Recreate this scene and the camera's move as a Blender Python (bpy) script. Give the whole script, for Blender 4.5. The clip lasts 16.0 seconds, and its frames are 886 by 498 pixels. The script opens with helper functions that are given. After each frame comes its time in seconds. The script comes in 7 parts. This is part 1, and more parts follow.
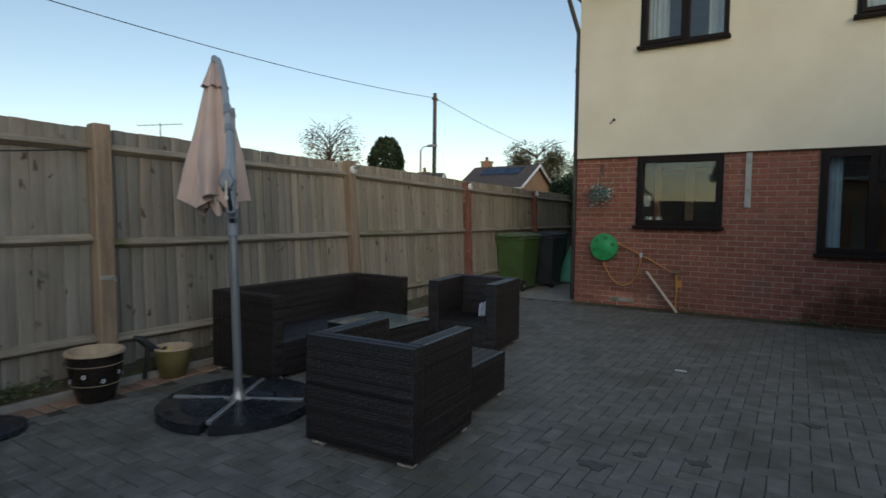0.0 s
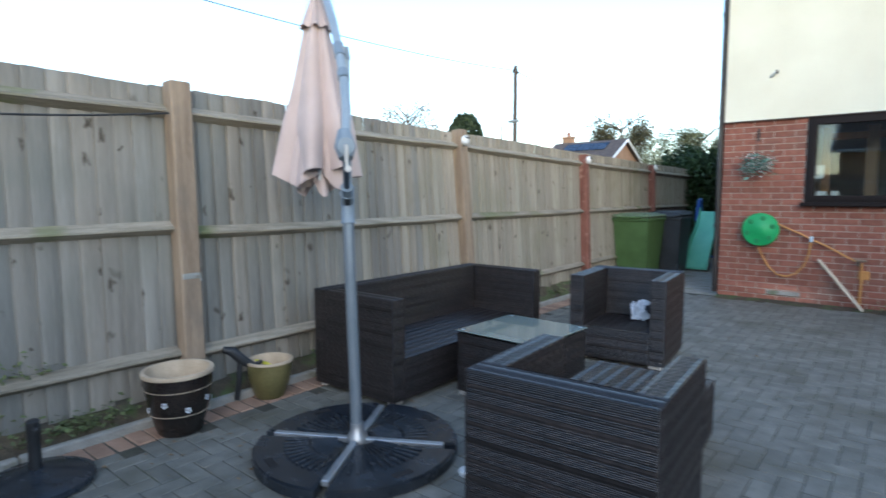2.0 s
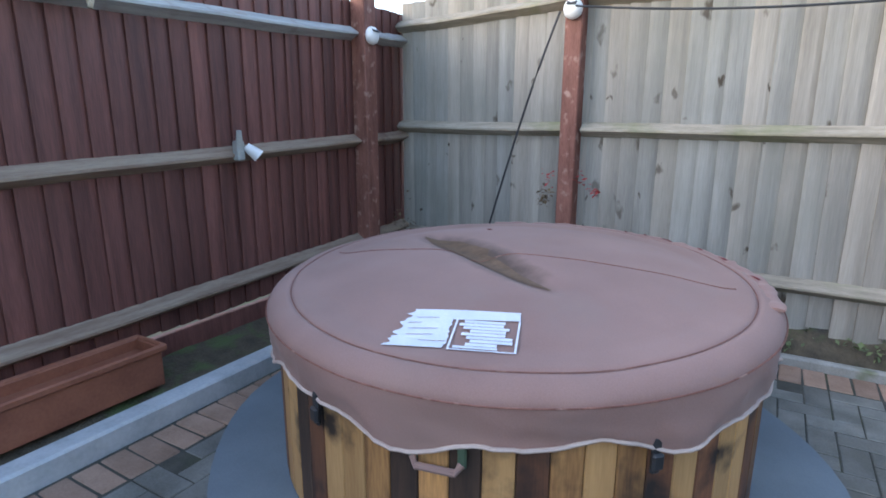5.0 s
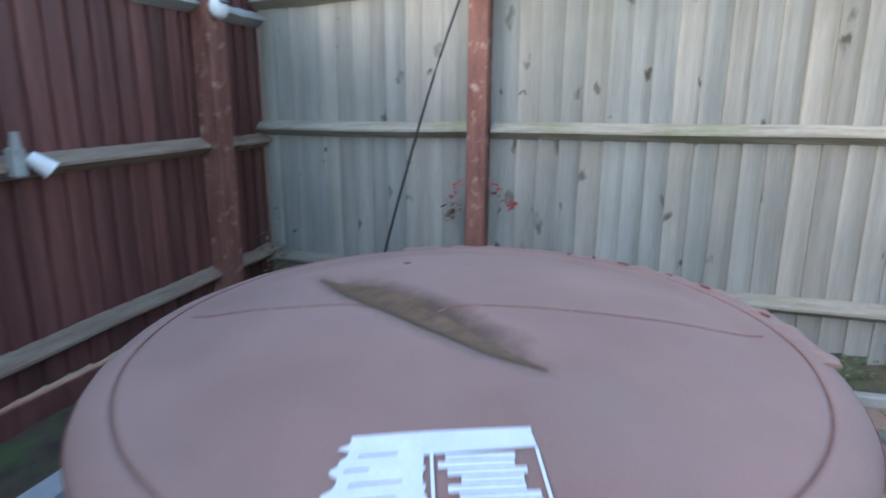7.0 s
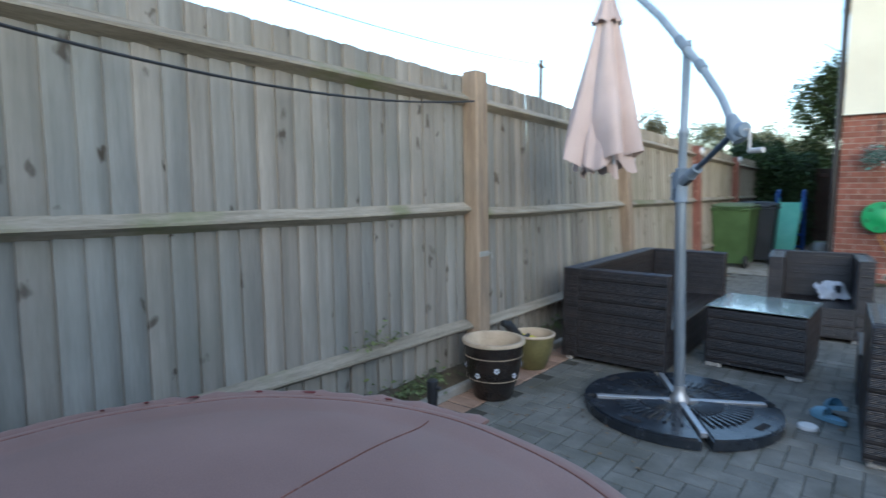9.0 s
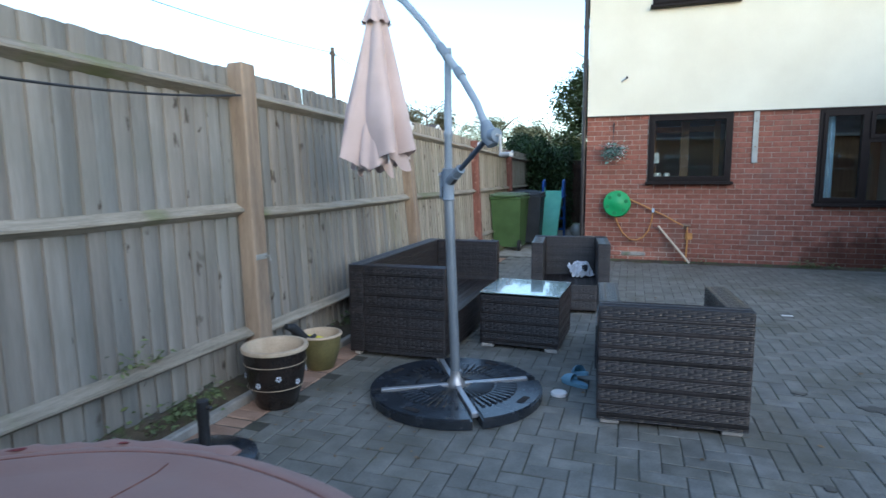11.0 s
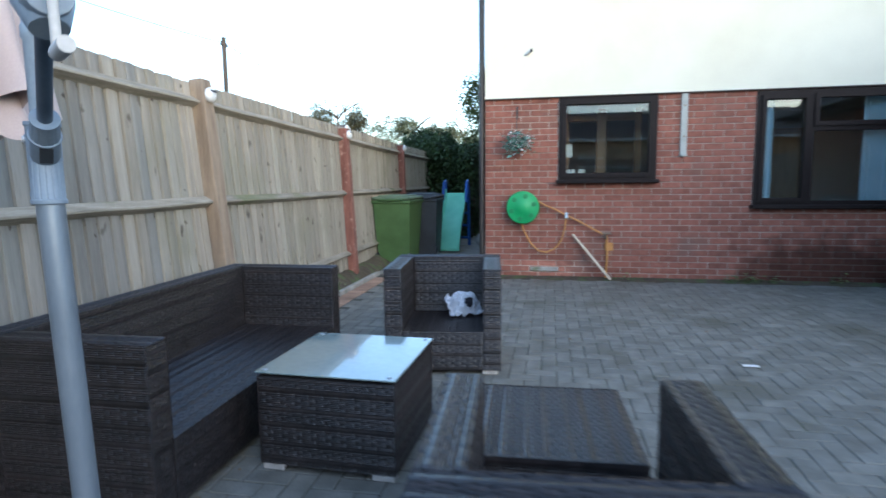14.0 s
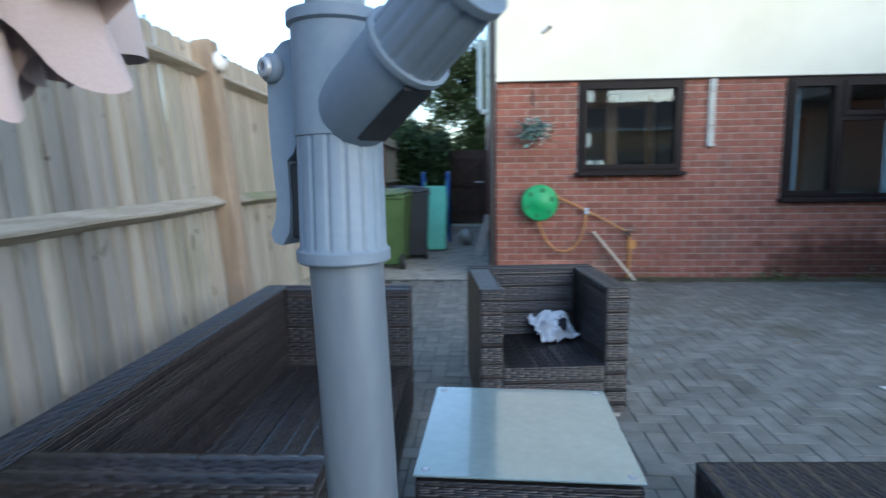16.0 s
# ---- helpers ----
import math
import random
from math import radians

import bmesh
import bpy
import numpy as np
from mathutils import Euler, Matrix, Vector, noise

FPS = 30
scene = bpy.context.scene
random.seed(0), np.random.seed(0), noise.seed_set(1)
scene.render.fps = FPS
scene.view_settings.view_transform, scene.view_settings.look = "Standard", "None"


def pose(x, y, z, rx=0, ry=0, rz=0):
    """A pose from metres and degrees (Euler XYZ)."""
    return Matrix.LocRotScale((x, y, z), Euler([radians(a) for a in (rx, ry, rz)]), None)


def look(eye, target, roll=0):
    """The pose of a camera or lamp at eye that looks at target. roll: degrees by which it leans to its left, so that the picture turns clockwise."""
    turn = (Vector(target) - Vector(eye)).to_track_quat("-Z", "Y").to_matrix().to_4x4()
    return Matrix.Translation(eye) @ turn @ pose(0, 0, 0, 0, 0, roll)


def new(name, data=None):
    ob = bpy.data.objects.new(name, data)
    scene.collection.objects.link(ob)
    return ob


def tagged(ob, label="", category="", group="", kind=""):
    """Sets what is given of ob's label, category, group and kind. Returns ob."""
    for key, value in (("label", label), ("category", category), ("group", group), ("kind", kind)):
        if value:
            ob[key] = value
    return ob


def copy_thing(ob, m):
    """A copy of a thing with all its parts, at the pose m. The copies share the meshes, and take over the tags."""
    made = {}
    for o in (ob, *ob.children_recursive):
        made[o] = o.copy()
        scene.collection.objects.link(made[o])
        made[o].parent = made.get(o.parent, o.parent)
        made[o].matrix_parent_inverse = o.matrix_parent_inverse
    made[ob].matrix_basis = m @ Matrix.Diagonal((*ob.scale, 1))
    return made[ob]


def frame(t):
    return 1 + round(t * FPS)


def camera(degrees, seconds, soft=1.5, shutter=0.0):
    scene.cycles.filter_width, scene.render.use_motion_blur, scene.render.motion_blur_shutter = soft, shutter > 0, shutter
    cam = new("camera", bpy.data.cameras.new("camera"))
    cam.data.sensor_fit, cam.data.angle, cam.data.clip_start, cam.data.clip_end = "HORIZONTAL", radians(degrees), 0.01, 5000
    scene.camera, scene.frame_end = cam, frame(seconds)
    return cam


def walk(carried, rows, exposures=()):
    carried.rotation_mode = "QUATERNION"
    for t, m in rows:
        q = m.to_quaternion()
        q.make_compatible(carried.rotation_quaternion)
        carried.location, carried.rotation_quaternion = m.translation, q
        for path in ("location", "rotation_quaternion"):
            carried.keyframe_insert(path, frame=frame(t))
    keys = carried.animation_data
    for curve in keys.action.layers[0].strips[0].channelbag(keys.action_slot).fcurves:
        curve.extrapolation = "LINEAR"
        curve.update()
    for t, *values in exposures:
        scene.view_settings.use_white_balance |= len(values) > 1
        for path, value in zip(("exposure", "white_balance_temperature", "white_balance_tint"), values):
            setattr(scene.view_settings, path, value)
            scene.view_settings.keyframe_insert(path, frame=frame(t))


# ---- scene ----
cam = camera(76.7, 16.0, shutter=0.5)
PATH = [
    (0, (2.969, -8.544, 1.354), (1.898, -6.86, 1.233), 0.7),
    (0.5, (2.724, -8.426, 1.336), (1.744, -6.686, 1.224), 0.6),
    (1, (2.348, -8.29, 1.371), (1.369, -6.553, 1.22), 0.6),
    (1.5, (2.091, -8.097, 1.322), (1.012, -6.427, 1.106), 0.3),
    (2, (1.87, -7.96, 1.334), (0.602, -6.426, 1.142), -0.1),
    (2.5, (1.6, -8.062, 1.331), (0.059, -6.799, 1.159), 0.0),
    (2.8, (1.565, -8.159, 1.264), (-0.323, -7.508, 1.151), -0.7),
    (3, (1.568, -8.17, 1.217), (-0.427, -8.059, 1.147), -0.5),
    (3.2, (1.63, -8.188, 1.251), (-0.333, -8.556, 1.148), 0.1),
    (3.5, (1.677, -8.202, 1.253), (-0.168, -8.955, 1.089), 0.1),
    (3.7, (1.715, -8.205, 1.257), (-0.051, -9.126, 1.068), 0.2),
    (5.8, (1.593, -8.223, 1.195), (-0.101, -9.096, 0.588), 0.1),
    (6, (1.524, -8.277, 1.193), (-0.219, -9.057, 0.601), 0.1),
    (6.5, (1.374, -8.481, 1.176), (-0.436, -9.153, 0.656), 0.2),
    (7, (1.167, -8.69, 1.188), (-0.711, -9.211, 0.736), 0.3),
    (7.5, (0.82, -8.831, 1.25), (-1.15, -8.949, 0.922), -0.1),
    (8, (0.607, -9.073, 1.371), (-1.317, -8.612, 1.076), 0.1),
    (8.5, (0.653, -9.213, 1.31), (-0.941, -8.025, 1.097), 0.1),
    (9, (0.6, -9.335, 1.262), (-0.644, -7.783, 1.051), 0.0),
    (9.5, (0.496, -9.455, 1.296), (-0.495, -7.73, 1.083), 0.1),
    (12, (0.963, -8.807, 1.33), (0.415, -6.9, 1.083), -0.8),
    (12.5, (1.097, -8.459, 1.306), (0.616, -6.53, 1.084), -1.0),
    (13, (1.22, -7.965, 1.279), (0.837, -6.013, 1.072), -1.1),
    (13.5, (1.111, -7.573, 1.255), (0.776, -5.615, 1.02), -0.7),
    (14, (0.832, -7.185, 1.233), (0.454, -5.235, 0.994), -0.6),
    (14.5, (0.486, -6.888, 1.251), (-0.21, -5.023, 1.054), -0.5),
    (15, (0.106, -6.741, 1.266), (-0.81, -4.974, 1.076), -0.2),
    (15.5, (-0.054, -6.619, 1.25), (-0.668, -4.733, 0.997), -0.3),
    (16, (-0.218, -6.504, 1.26), (-0.342, -4.526, 0.987), -0.7),
]
EXPOSURES = [(0.0, 0.14, 7000, 8), (0.5, 0.22, 7000, 8), (0.9, 0.9, 6250, 7), (1.4, 1.5, 5950, 6), (2.5, 1.62, 5950, 7), (3.0, 1.34, 6800, 25), (3.5, 1.5, 6800, 24), (5.8, 2.66, 6500, 10), (7.0, 2.46, 6350, 9), (7.5, 2.34, 6280, 4), (8.0, 2.15, 6200, 7), (8.5, 1.78, 6100, 6), (9.5, 1.55, 5900, 6), (12.0, 1.64, 5750, 7), (13.5, 1.8, 5750, 7), (14.5, 1.85, 5800, 7), (15.0, 1.68, 5800, 7), (16.0, 1.8, 5750, 6)]
walk(cam, [(t, look(eye, target, roll)) for t, eye, target, roll in PATH], EXPOSURES)

# ---- world and light: a clear evening with soft low light over the yard ----
world = bpy.data.worlds.new("evening_sky")
scene.world = world
world.use_nodes = True
wn = world.node_tree
sky = wn.nodes.new("ShaderNodeTexSky")
sky.sky_type = "NISHITA"
sky.sun_disc = False
sky.sun_elevation = radians(19)
sky.sun_rotation = radians(138)
sky.air_density = 1.0
sky.dust_density = 0.7
background = wn.nodes["Background"]
background.inputs["Strength"].default_value = 0.15
wn.links.new(sky.outputs[0], background.inputs["Color"])
sun_data = bpy.data.lights.new("sun", "SUN")
sun_data.energy = 0.22
sun_data.angle = radians(80)
sun_data.color = (1.0, 0.93, 0.84)
sun = new("sun", sun_data)
sun.matrix_world = look((9.0, -10.0, 6.0), (0, 0, 0))


# ---- mesh building ----
class Build:
    """Vertices and faces of one part."""

    def __init__(self):
        self.v, self.f, self.m = [], [], Matrix()

    def add(self, verts, faces):
        n = len(self.v)
        self.v.extend([tuple(self.m @ Vector(p)) for p in verts])
        self.f.extend([tuple(i + n for i in f) for f in faces])
        return self

    def box(self, c, s):
        x, y, z = (a / 2 for a in s)
        p = [(c[0] + i * x, c[1] + j * y, c[2] + k * z) for k in (-1, 1) for j in (-1, 1) for i in (-1, 1)]
        return self.add(p, [(0, 2, 3, 1), (4, 5, 7, 6), (0, 1, 5, 4), (2, 6, 7, 3), (0, 4, 6, 2), (1, 3, 7, 5)])

    def cbox(self, c, s, b=0.005):
        """A box with chamfered edges."""
        h = [a / 2 for a in s]
        b = min(b, *(a * 0.98 for a in h))
        verts, ids = [], {}
        for sx in (-1, 1):
            for sy in (-1, 1):
                for sz in (-1, 1):
                    for ax in range(3):
                        p = [sx * (h[0] - b), sy * (h[1] - b), sz * (h[2] - b)]
                        p[ax] = (sx, sy, sz)[ax] * h[ax]
                        ids[(sx, sy, sz, ax)] = len(verts)
                        verts.append((c[0] + p[0], c[1] + p[1], c[2] + p[2]))
        faces = []
        for ax in range(3):
            o = [a for a in range(3) if a != ax]
            for sg in (-1, 1):
                q = []
                for i, j in ((-1, -1), (1, -1), (1, 1), (-1, 1)):
                    k = [0, 0, 0]
                    k[ax], k[o[0]], k[o[1]] = sg, i, j
                    q.append(ids[(*k, ax)])
                faces.append(q if (sg > 0) == (ax != 1) else q[::-1])
            for i in (-1, 1):
                for j in (-1, 1):
                    k0, k1 = [0, 0, 0], [0, 0, 0]
                    k0[ax], k1[ax] = -1, 1
                    for k in (k0, k1):
                        k[o[0]], k[o[1]] = i, j
                    q = [ids[(*k0, o[0])], ids[(*k1, o[0])], ids[(*k1, o[1])], ids[(*k0, o[1])]]
                    faces.append(q if (i * j > 0) == (ax != 1) else q[::-1])
        for sx in (-1, 1):
            for sy in (-1, 1):
                for sz in (-1, 1):
                    q = [ids[(sx, sy, sz, a)] for a in range(3)]
                    faces.append(q if sx * sy * sz > 0 else q[::-1])
        return self.add(verts, faces)

    def lathe(self, c, profile, n=32, cap=True):
        verts, faces = [], []
        for r, z in profile:
            for i in range(n):
                a = 2 * math.pi * i / n
                verts.append((c[0] + r * math.cos(a), c[1] + r * math.sin(a), c[2] + z))
        for k in range(len(profile) - 1):
            for i in range(n):
                j = (i + 1) % n
                faces.append((k * n + i, k * n + j, (k + 1) * n + j, (k + 1) * n + i))
        if cap:
            faces.append(tuple(range(n - 1, -1, -1)))
            faces.append(tuple((len(profile) - 1) * n + i for i in range(n)))
        return self.add(verts, faces)

    def tube(self, pts, r, n=8, flat=1.0):
        """A tube along points; r is one radius or one for each point."""
        pts = [Vector(p) for p in pts]
        rs = r if isinstance(r, (list, tuple)) else [r] * len(pts)
        verts, faces = [], []
        up = Vector((0, 0, 1))
        for k, p in enumerate(pts):
            d = (pts[min(k + 1, len(pts) - 1)] - pts[max(k - 1, 0)]).normalized()
            ref = up if abs(d.z) < 0.95 else Vector((0, 1, 0))
            a = d.cross(ref).normalized()
            b = a.cross(d).normalized()
            for i in range(n):
                w = 2 * math.pi * i / n
                verts.append(tuple(p + rs[k] * (math.cos(w) * a + flat * math.sin(w) * b)))
        for k in range(len(pts) - 1):
            for i in range(n):
                j = (i + 1) % n
                faces.append((k * n + i, k * n + j, (k + 1) * n + j, (k + 1) * n + i))
        faces.append(tuple(range(n - 1, -1, -1)))
        faces.append(tuple((len(pts) - 1) * n + i for i in range(n)))
        return self.add(verts, faces)

    def prism(self, outline, z0, z1):
        """An outline in the plane, raised from z0 to z1."""
        n = len(outline)
        verts = [(x, y, z0) for x, y in outline] + [(x, y, z1) for x, y in outline]
        faces = [tuple(range(n - 1, -1, -1)), tuple(range(n, 2 * n))]
        faces += [(i, (i + 1) % n, n + (i + 1) % n, n + i) for i in range(n)]
        return self.add(verts, faces)

    def grid(self, nx, ny, fn):
        verts = [fn(i / nx, j / ny) for j in range(ny + 1) for i in range(nx + 1)]
        faces = [(j * (nx + 1) + i, j * (nx + 1) + i + 1, (j + 1) * (nx + 1) + i + 1, (j + 1) * (nx + 1) + i) for j in range(ny) for i in range(nx)]
        return self.add(verts, faces)

    def mesh(self, name, material, smooth=False):
        me = bpy.data.meshes.new(name)
        me.from_pydata(self.v, [], self.f)
        if smooth:
            me.shade_smooth()
            me.set_sharp_from_angle(angle=radians(48))
        me.materials.append(material)
        me.update()
        return me


def part(name, build, material, parent, label="", smooth=False, kind=""):
    ob = new(name, build.mesh(name, material, smooth))
    ob.parent = parent
    return tagged(ob, label, kind=kind)


def piece(name, me, parent, m):
    ob = new(name, me)
    ob.parent = parent
    ob.matrix_basis = m
    return ob


def thing(name, label, category, loc=(0, 0, 0), rz=0, group="", kind=""):
    ob = new(name)
    ob.empty_display_size = 0.1
    ob.matrix_basis = pose(*loc, 0, 0, rz)
    return tagged(ob, label, category, group, kind)


def single(name, build, material, label, category, group="", kind="", smooth=False):
    return tagged(new(name, build.mesh(name, material, smooth)), label, category, group, kind)


# ---- materials ----
def material(name, low, high, rough=0.8, scale=6.0, stretch=(1, 1, 1), fine=60.0, bump=0.2, metal=0.0, vary=0.0, island=0.0,
             stain=None, stain_at=0.6, stain_scale=2.0, coat=0.0, bump_size=0.004, sheen=0.0, rough_vary=0.1, knots=0.0, soft=0.15, other=None, spec=0.5):
    """Two-scale mottled surface: low and high base colours, grain by stretch, chance tone by object or island, stains of their own colour."""
    m = bpy.data.materials.new(name)
    m.use_nodes = True
    nt, nodes, link = m.node_tree, m.node_tree.nodes, m.node_tree.links.new
    bs = nodes["Principled BSDF"]
    co = nodes.new("ShaderNodeTexCoord")
    info = nodes.new("ShaderNodeObjectInfo")
    shift = nodes.new("ShaderNodeVectorMath")
    shift.operation = "MULTIPLY_ADD"
    link(info.outputs["Random"], shift.inputs[0])
    shift.inputs[1].default_value = (37.0, 19.0, 53.0)
    link(co.outputs["Object"], shift.inputs[2])
    mp = nodes.new("ShaderNodeMapping")
    mp.inputs["Scale"].default_value = stretch
    link(shift.outputs[0], mp.inputs["Vector"])

    def noise_at(s, detail):
        t = nodes.new("ShaderNodeTexNoise")
        t.inputs["Scale"].default_value = s
        t.inputs["Detail"].default_value = detail
        link(mp.outputs[0], t.inputs["Vector"])
        return t.outputs["Fac"]

    n1, n2 = noise_at(scale, 4.0), noise_at(fine, 3.0)
    both = nodes.new("ShaderNodeMath")
    both.operation = "MULTIPLY_ADD"
    link(n2, both.inputs[0])
    both.inputs[1].default_value = 0.45
    link(n1, both.inputs[2])
    ramp = nodes.new("ShaderNodeMapRange")
    ramp.inputs["From Min"].default_value, ramp.inputs["From Max"].default_value = 0.5, 0.95
    link(both.outputs[0], ramp.inputs["Value"])
    mix = nodes.new("ShaderNodeMix")
    mix.data_type = "RGBA"
    mix.inputs[6].default_value, mix.inputs[7].default_value = (*low, 1), (*high, 1)
    link(ramp.outputs[0], mix.inputs[0])
    col = mix.outputs[2]
    if other:
        fr, mul = nodes.new("ShaderNodeMath"), nodes.new("ShaderNodeMath")
        mul.operation, mul.inputs[1].default_value = "MULTIPLY", 7.31
        link(info.outputs["Random"], mul.inputs[0])
        fr.operation = "FRACT"
        link(mul.outputs[0], fr.inputs[0])
        ot = nodes.new("ShaderNodeMix")
        ot.data_type, ot.blend_type = "RGBA", "MULTIPLY"
        link(fr.outputs[0], ot.inputs[0])
        link(col, ot.inputs[6])
        ot.inputs[7].default_value = (*other, 1)
        col = ot.outputs[2]
    if vary or island:
        hsv = nodes.new("ShaderNodeHueSaturation")
        mr = nodes.new("ShaderNodeMapRange")
        a = vary or island
        mr.inputs["To Min"].default_value, mr.inputs["To Max"].default_value = 1 - a, 1 + a
        if island:
            geo = nodes.new("ShaderNodeNewGeometry")
            link(geo.outputs["Random Per Island"], mr.inputs["Value"])
        else:
            link(info.outputs["Random"], mr.inputs["Value"])
        link(mr.outputs[0], hsv.inputs["Value"])
        link(col, hsv.inputs["Color"])
        col = hsv.outputs[0]
    if stain:
        st = nodes.new("ShaderNodeTexNoise")
        st.inputs["Scale"].default_value, st.inputs["Detail"].default_value = stain_scale, 5.0
        geo2 = nodes.new("ShaderNodeNewGeometry")
        link(geo2.outputs["Position"], st.inputs["Vector"])
        sr = nodes.new("ShaderNodeMapRange")
        sr.inputs["From Min"].default_value, sr.inputs["From Max"].default_value = stain_at, stain_at + soft
        link(st.outputs["Fac"], sr.inputs["Value"])
        sm = nodes.new("ShaderNodeMix")
        sm.data_type = "RGBA"
        link(sr.outputs[0], sm.inputs[0])
        link(col, sm.inputs[6])
        sm.inputs[7].default_value = (*stain, 1)
        col = sm.outputs[2]
    if knots:
        kv = nodes.new("ShaderNodeTexVoronoi")
        kv.voronoi_dimensions = "2D"
        kv.inputs["Scale"].default_value = 6.0
        ks, kc = nodes.new("ShaderNodeSeparateXYZ"), nodes.new("ShaderNodeCombineXYZ")
        km = nodes.new("ShaderNodeMapping")
        km.inputs["Scale"].default_value = (1.0, 1.25, 1.5)
        km.inputs["Rotation"].default_value = (0.25, 0, 0)
        wn_, wa = nodes.new("ShaderNodeTexNoise"), nodes.new("ShaderNodeVectorMath")
        wn_.inputs["Scale"].default_value, wn_.inputs["Detail"].default_value = 20.0, 3.0
        link(shift.outputs[0], wn_.inputs["Vector"])
        wa.operation = "MULTIPLY_ADD"
        link(wn_.outputs["Color"], wa.inputs[0])
        wa.inputs[1].default_value = (0.10, 0.10, 0.10)
        link(shift.outputs[0], wa.inputs[2])
        link(wa.outputs[0], km.inputs["Vector"])
        link(km.outputs[0], ks.inputs[0])
        link(ks.outputs[1], kc.inputs[0])
        link(ks.outputs[2], kc.inputs[1])
        link(kc.outputs[0], kv.inputs["Vector"])
        kr = nodes.new("ShaderNodeMapRange")
        kr.inputs["From Min"].default_value, kr.inputs["From Max"].default_value = 0.17, 0.06
        kg, kh, ksep = nodes.new("ShaderNodeMath"), nodes.new("ShaderNodeMath"), nodes.new("ShaderNodeSeparateXYZ")
        link(kv.outputs["Color"], ksep.inputs[0])
        kg.operation, kg.inputs[1].default_value = "GREATER_THAN", 0.68
        link(ksep.outputs[0], kg.inputs[0])
        ksz, kdv = nodes.new("ShaderNodeMath"), nodes.new("ShaderNodeMath")
        ksz.operation, ksz.inputs[1].default_value, ksz.inputs[2].default_value = "MULTIPLY_ADD", 1.0, 0.35
        link(ksep.outputs[2], ksz.inputs[0])
        kdv.operation = "DIVIDE"
        link(kv.outputs["Distance"], kdv.inputs[0])
        link(ksz.outputs[0], kdv.inputs[1])
        link(kdv.outputs[0], kr.inputs["Value"])
        kh.operation = "MULTIPLY"
        link(kg.outputs[0], kh.inputs[0])
        kb = nodes.new("ShaderNodeMath")
        kb.operation, kb.inputs[1].default_value = "POWER", 0.4
        link(ksep.outputs[1], kb.inputs[0])
        link(kb.outputs[0], kh.inputs[1])
        kt = nodes.new("ShaderNodeMath")
        kt.operation = "MULTIPLY"
        link(kr.outputs[0], kt.inputs[0])
        link(kh.outputs[0], kt.inputs[1])
        kx = nodes.new("ShaderNodeMix")
        kx.data_type = "RGBA"
        link(kt.outputs[0], kx.inputs[0])
        link(col, kx.inputs[6])
        kx.inputs[7].default_value = (0.06, 0.045, 0.03, 1)
        col = kx.outputs[2]
    link(col, bs.inputs["Base Color"])
    rr = nodes.new("ShaderNodeMapRange")
    rr.inputs["To Min"].default_value, rr.inputs["To Max"].default_value = max(rough - rough_vary, 0.02), min(rough + rough_vary, 1)
    link(n1, rr.inputs["Value"])
    link(rr.outputs[0], bs.inputs["Roughness"])
    bs.inputs["Metallic"].default_value = metal
    bs.inputs["Specular IOR Level"].default_value = spec
    bs.inputs["Coat Weight"].default_value = coat
    bs.inputs["Sheen Weight"].default_value = sheen
    if bump:
        bp = nodes.new("ShaderNodeBump")
        bp.inputs["Strength"].default_value, bp.inputs["Distance"].default_value = bump, bump_size
        link(both.outputs[0], bp.inputs["Height"])
        link(bp.outputs[0], bs.inputs["Normal"])
    return m


def glass(name, tint=(0.9, 0.95, 0.95), rough=0.02):
    """A clear pane: mostly see-through, with the gloss of glass on top."""
    m = bpy.data.materials.new(name)
    m.use_nodes = True
    nodes, link = m.node_tree.nodes, m.node_tree.links.new
    out = nodes["Material Output"]
    nodes.remove(nodes["Principled BSDF"])
    tr, gl, fr, mx = (nodes.new("ShaderNode" + n) for n in ("BsdfTransparent", "BsdfGlossy", "Fresnel", "MixShader"))
    tr.inputs[0].default_value = (*tint, 1)
    gl.inputs["Roughness"].default_value = rough
    fr.inputs["IOR"].default_value = 1.65
    link(fr.outputs[0], mx.inputs[0])
    link(tr.outputs[0], mx.inputs[1])
    link(gl.outputs[0], mx.inputs[2])
    link(mx.outputs[0], out.inputs["Surface"])
    return m


M_BOARD = material("weathered_board", (0.225, 0.203, 0.172), (0.355, 0.322, 0.275), 0.85, 3, (5, 5, 0.6), 34, 0.4, vary=0.15, other=(0.80, 0.88, 0.95), stain=(0.19, 0.19, 0.16), stain_at=0.50, stain_scale=1.9, knots=0.9, soft=0.4)
M_TANBOARD = material("less_weathered_tan_board", (0.268, 0.236, 0.188), (0.41, 0.366, 0.302), 0.85, 3, (5, 5, 0.6), 34, 0.4, vary=0.15, other=(0.88, 0.92, 0.92), stain=(0.24, 0.23, 0.16), stain_at=0.52, stain_scale=1.9, knots=0.9, soft=0.4)
M_RAIL = material("weathered_rail", (0.20, 0.175, 0.132), (0.37, 0.33, 0.265), 0.85, 5, (6, 0.6, 6), 40, 0.35, vary=0.12, stain=(0.15, 0.17, 0.07), stain_at=0.56, stain_scale=2.0)
M_POST = material("tan_post", (0.20, 0.145, 0.10), (0.37, 0.285, 0.205), 0.8, 4, (5, 5, 0.5), 40, 0.4, stain=(0.20, 0.165, 0.13), stain_at=0.52, stain_scale=4, soft=0.25)
M_REDPOST = material("red_stained_post", (0.13, 0.045, 0.03), (0.27, 0.115, 0.085), 0.75, 7, (3, 3, 0.6), 60, 0.4, stain=(0.40, 0.25, 0.20), stain_at=0.58, stain_scale=16)
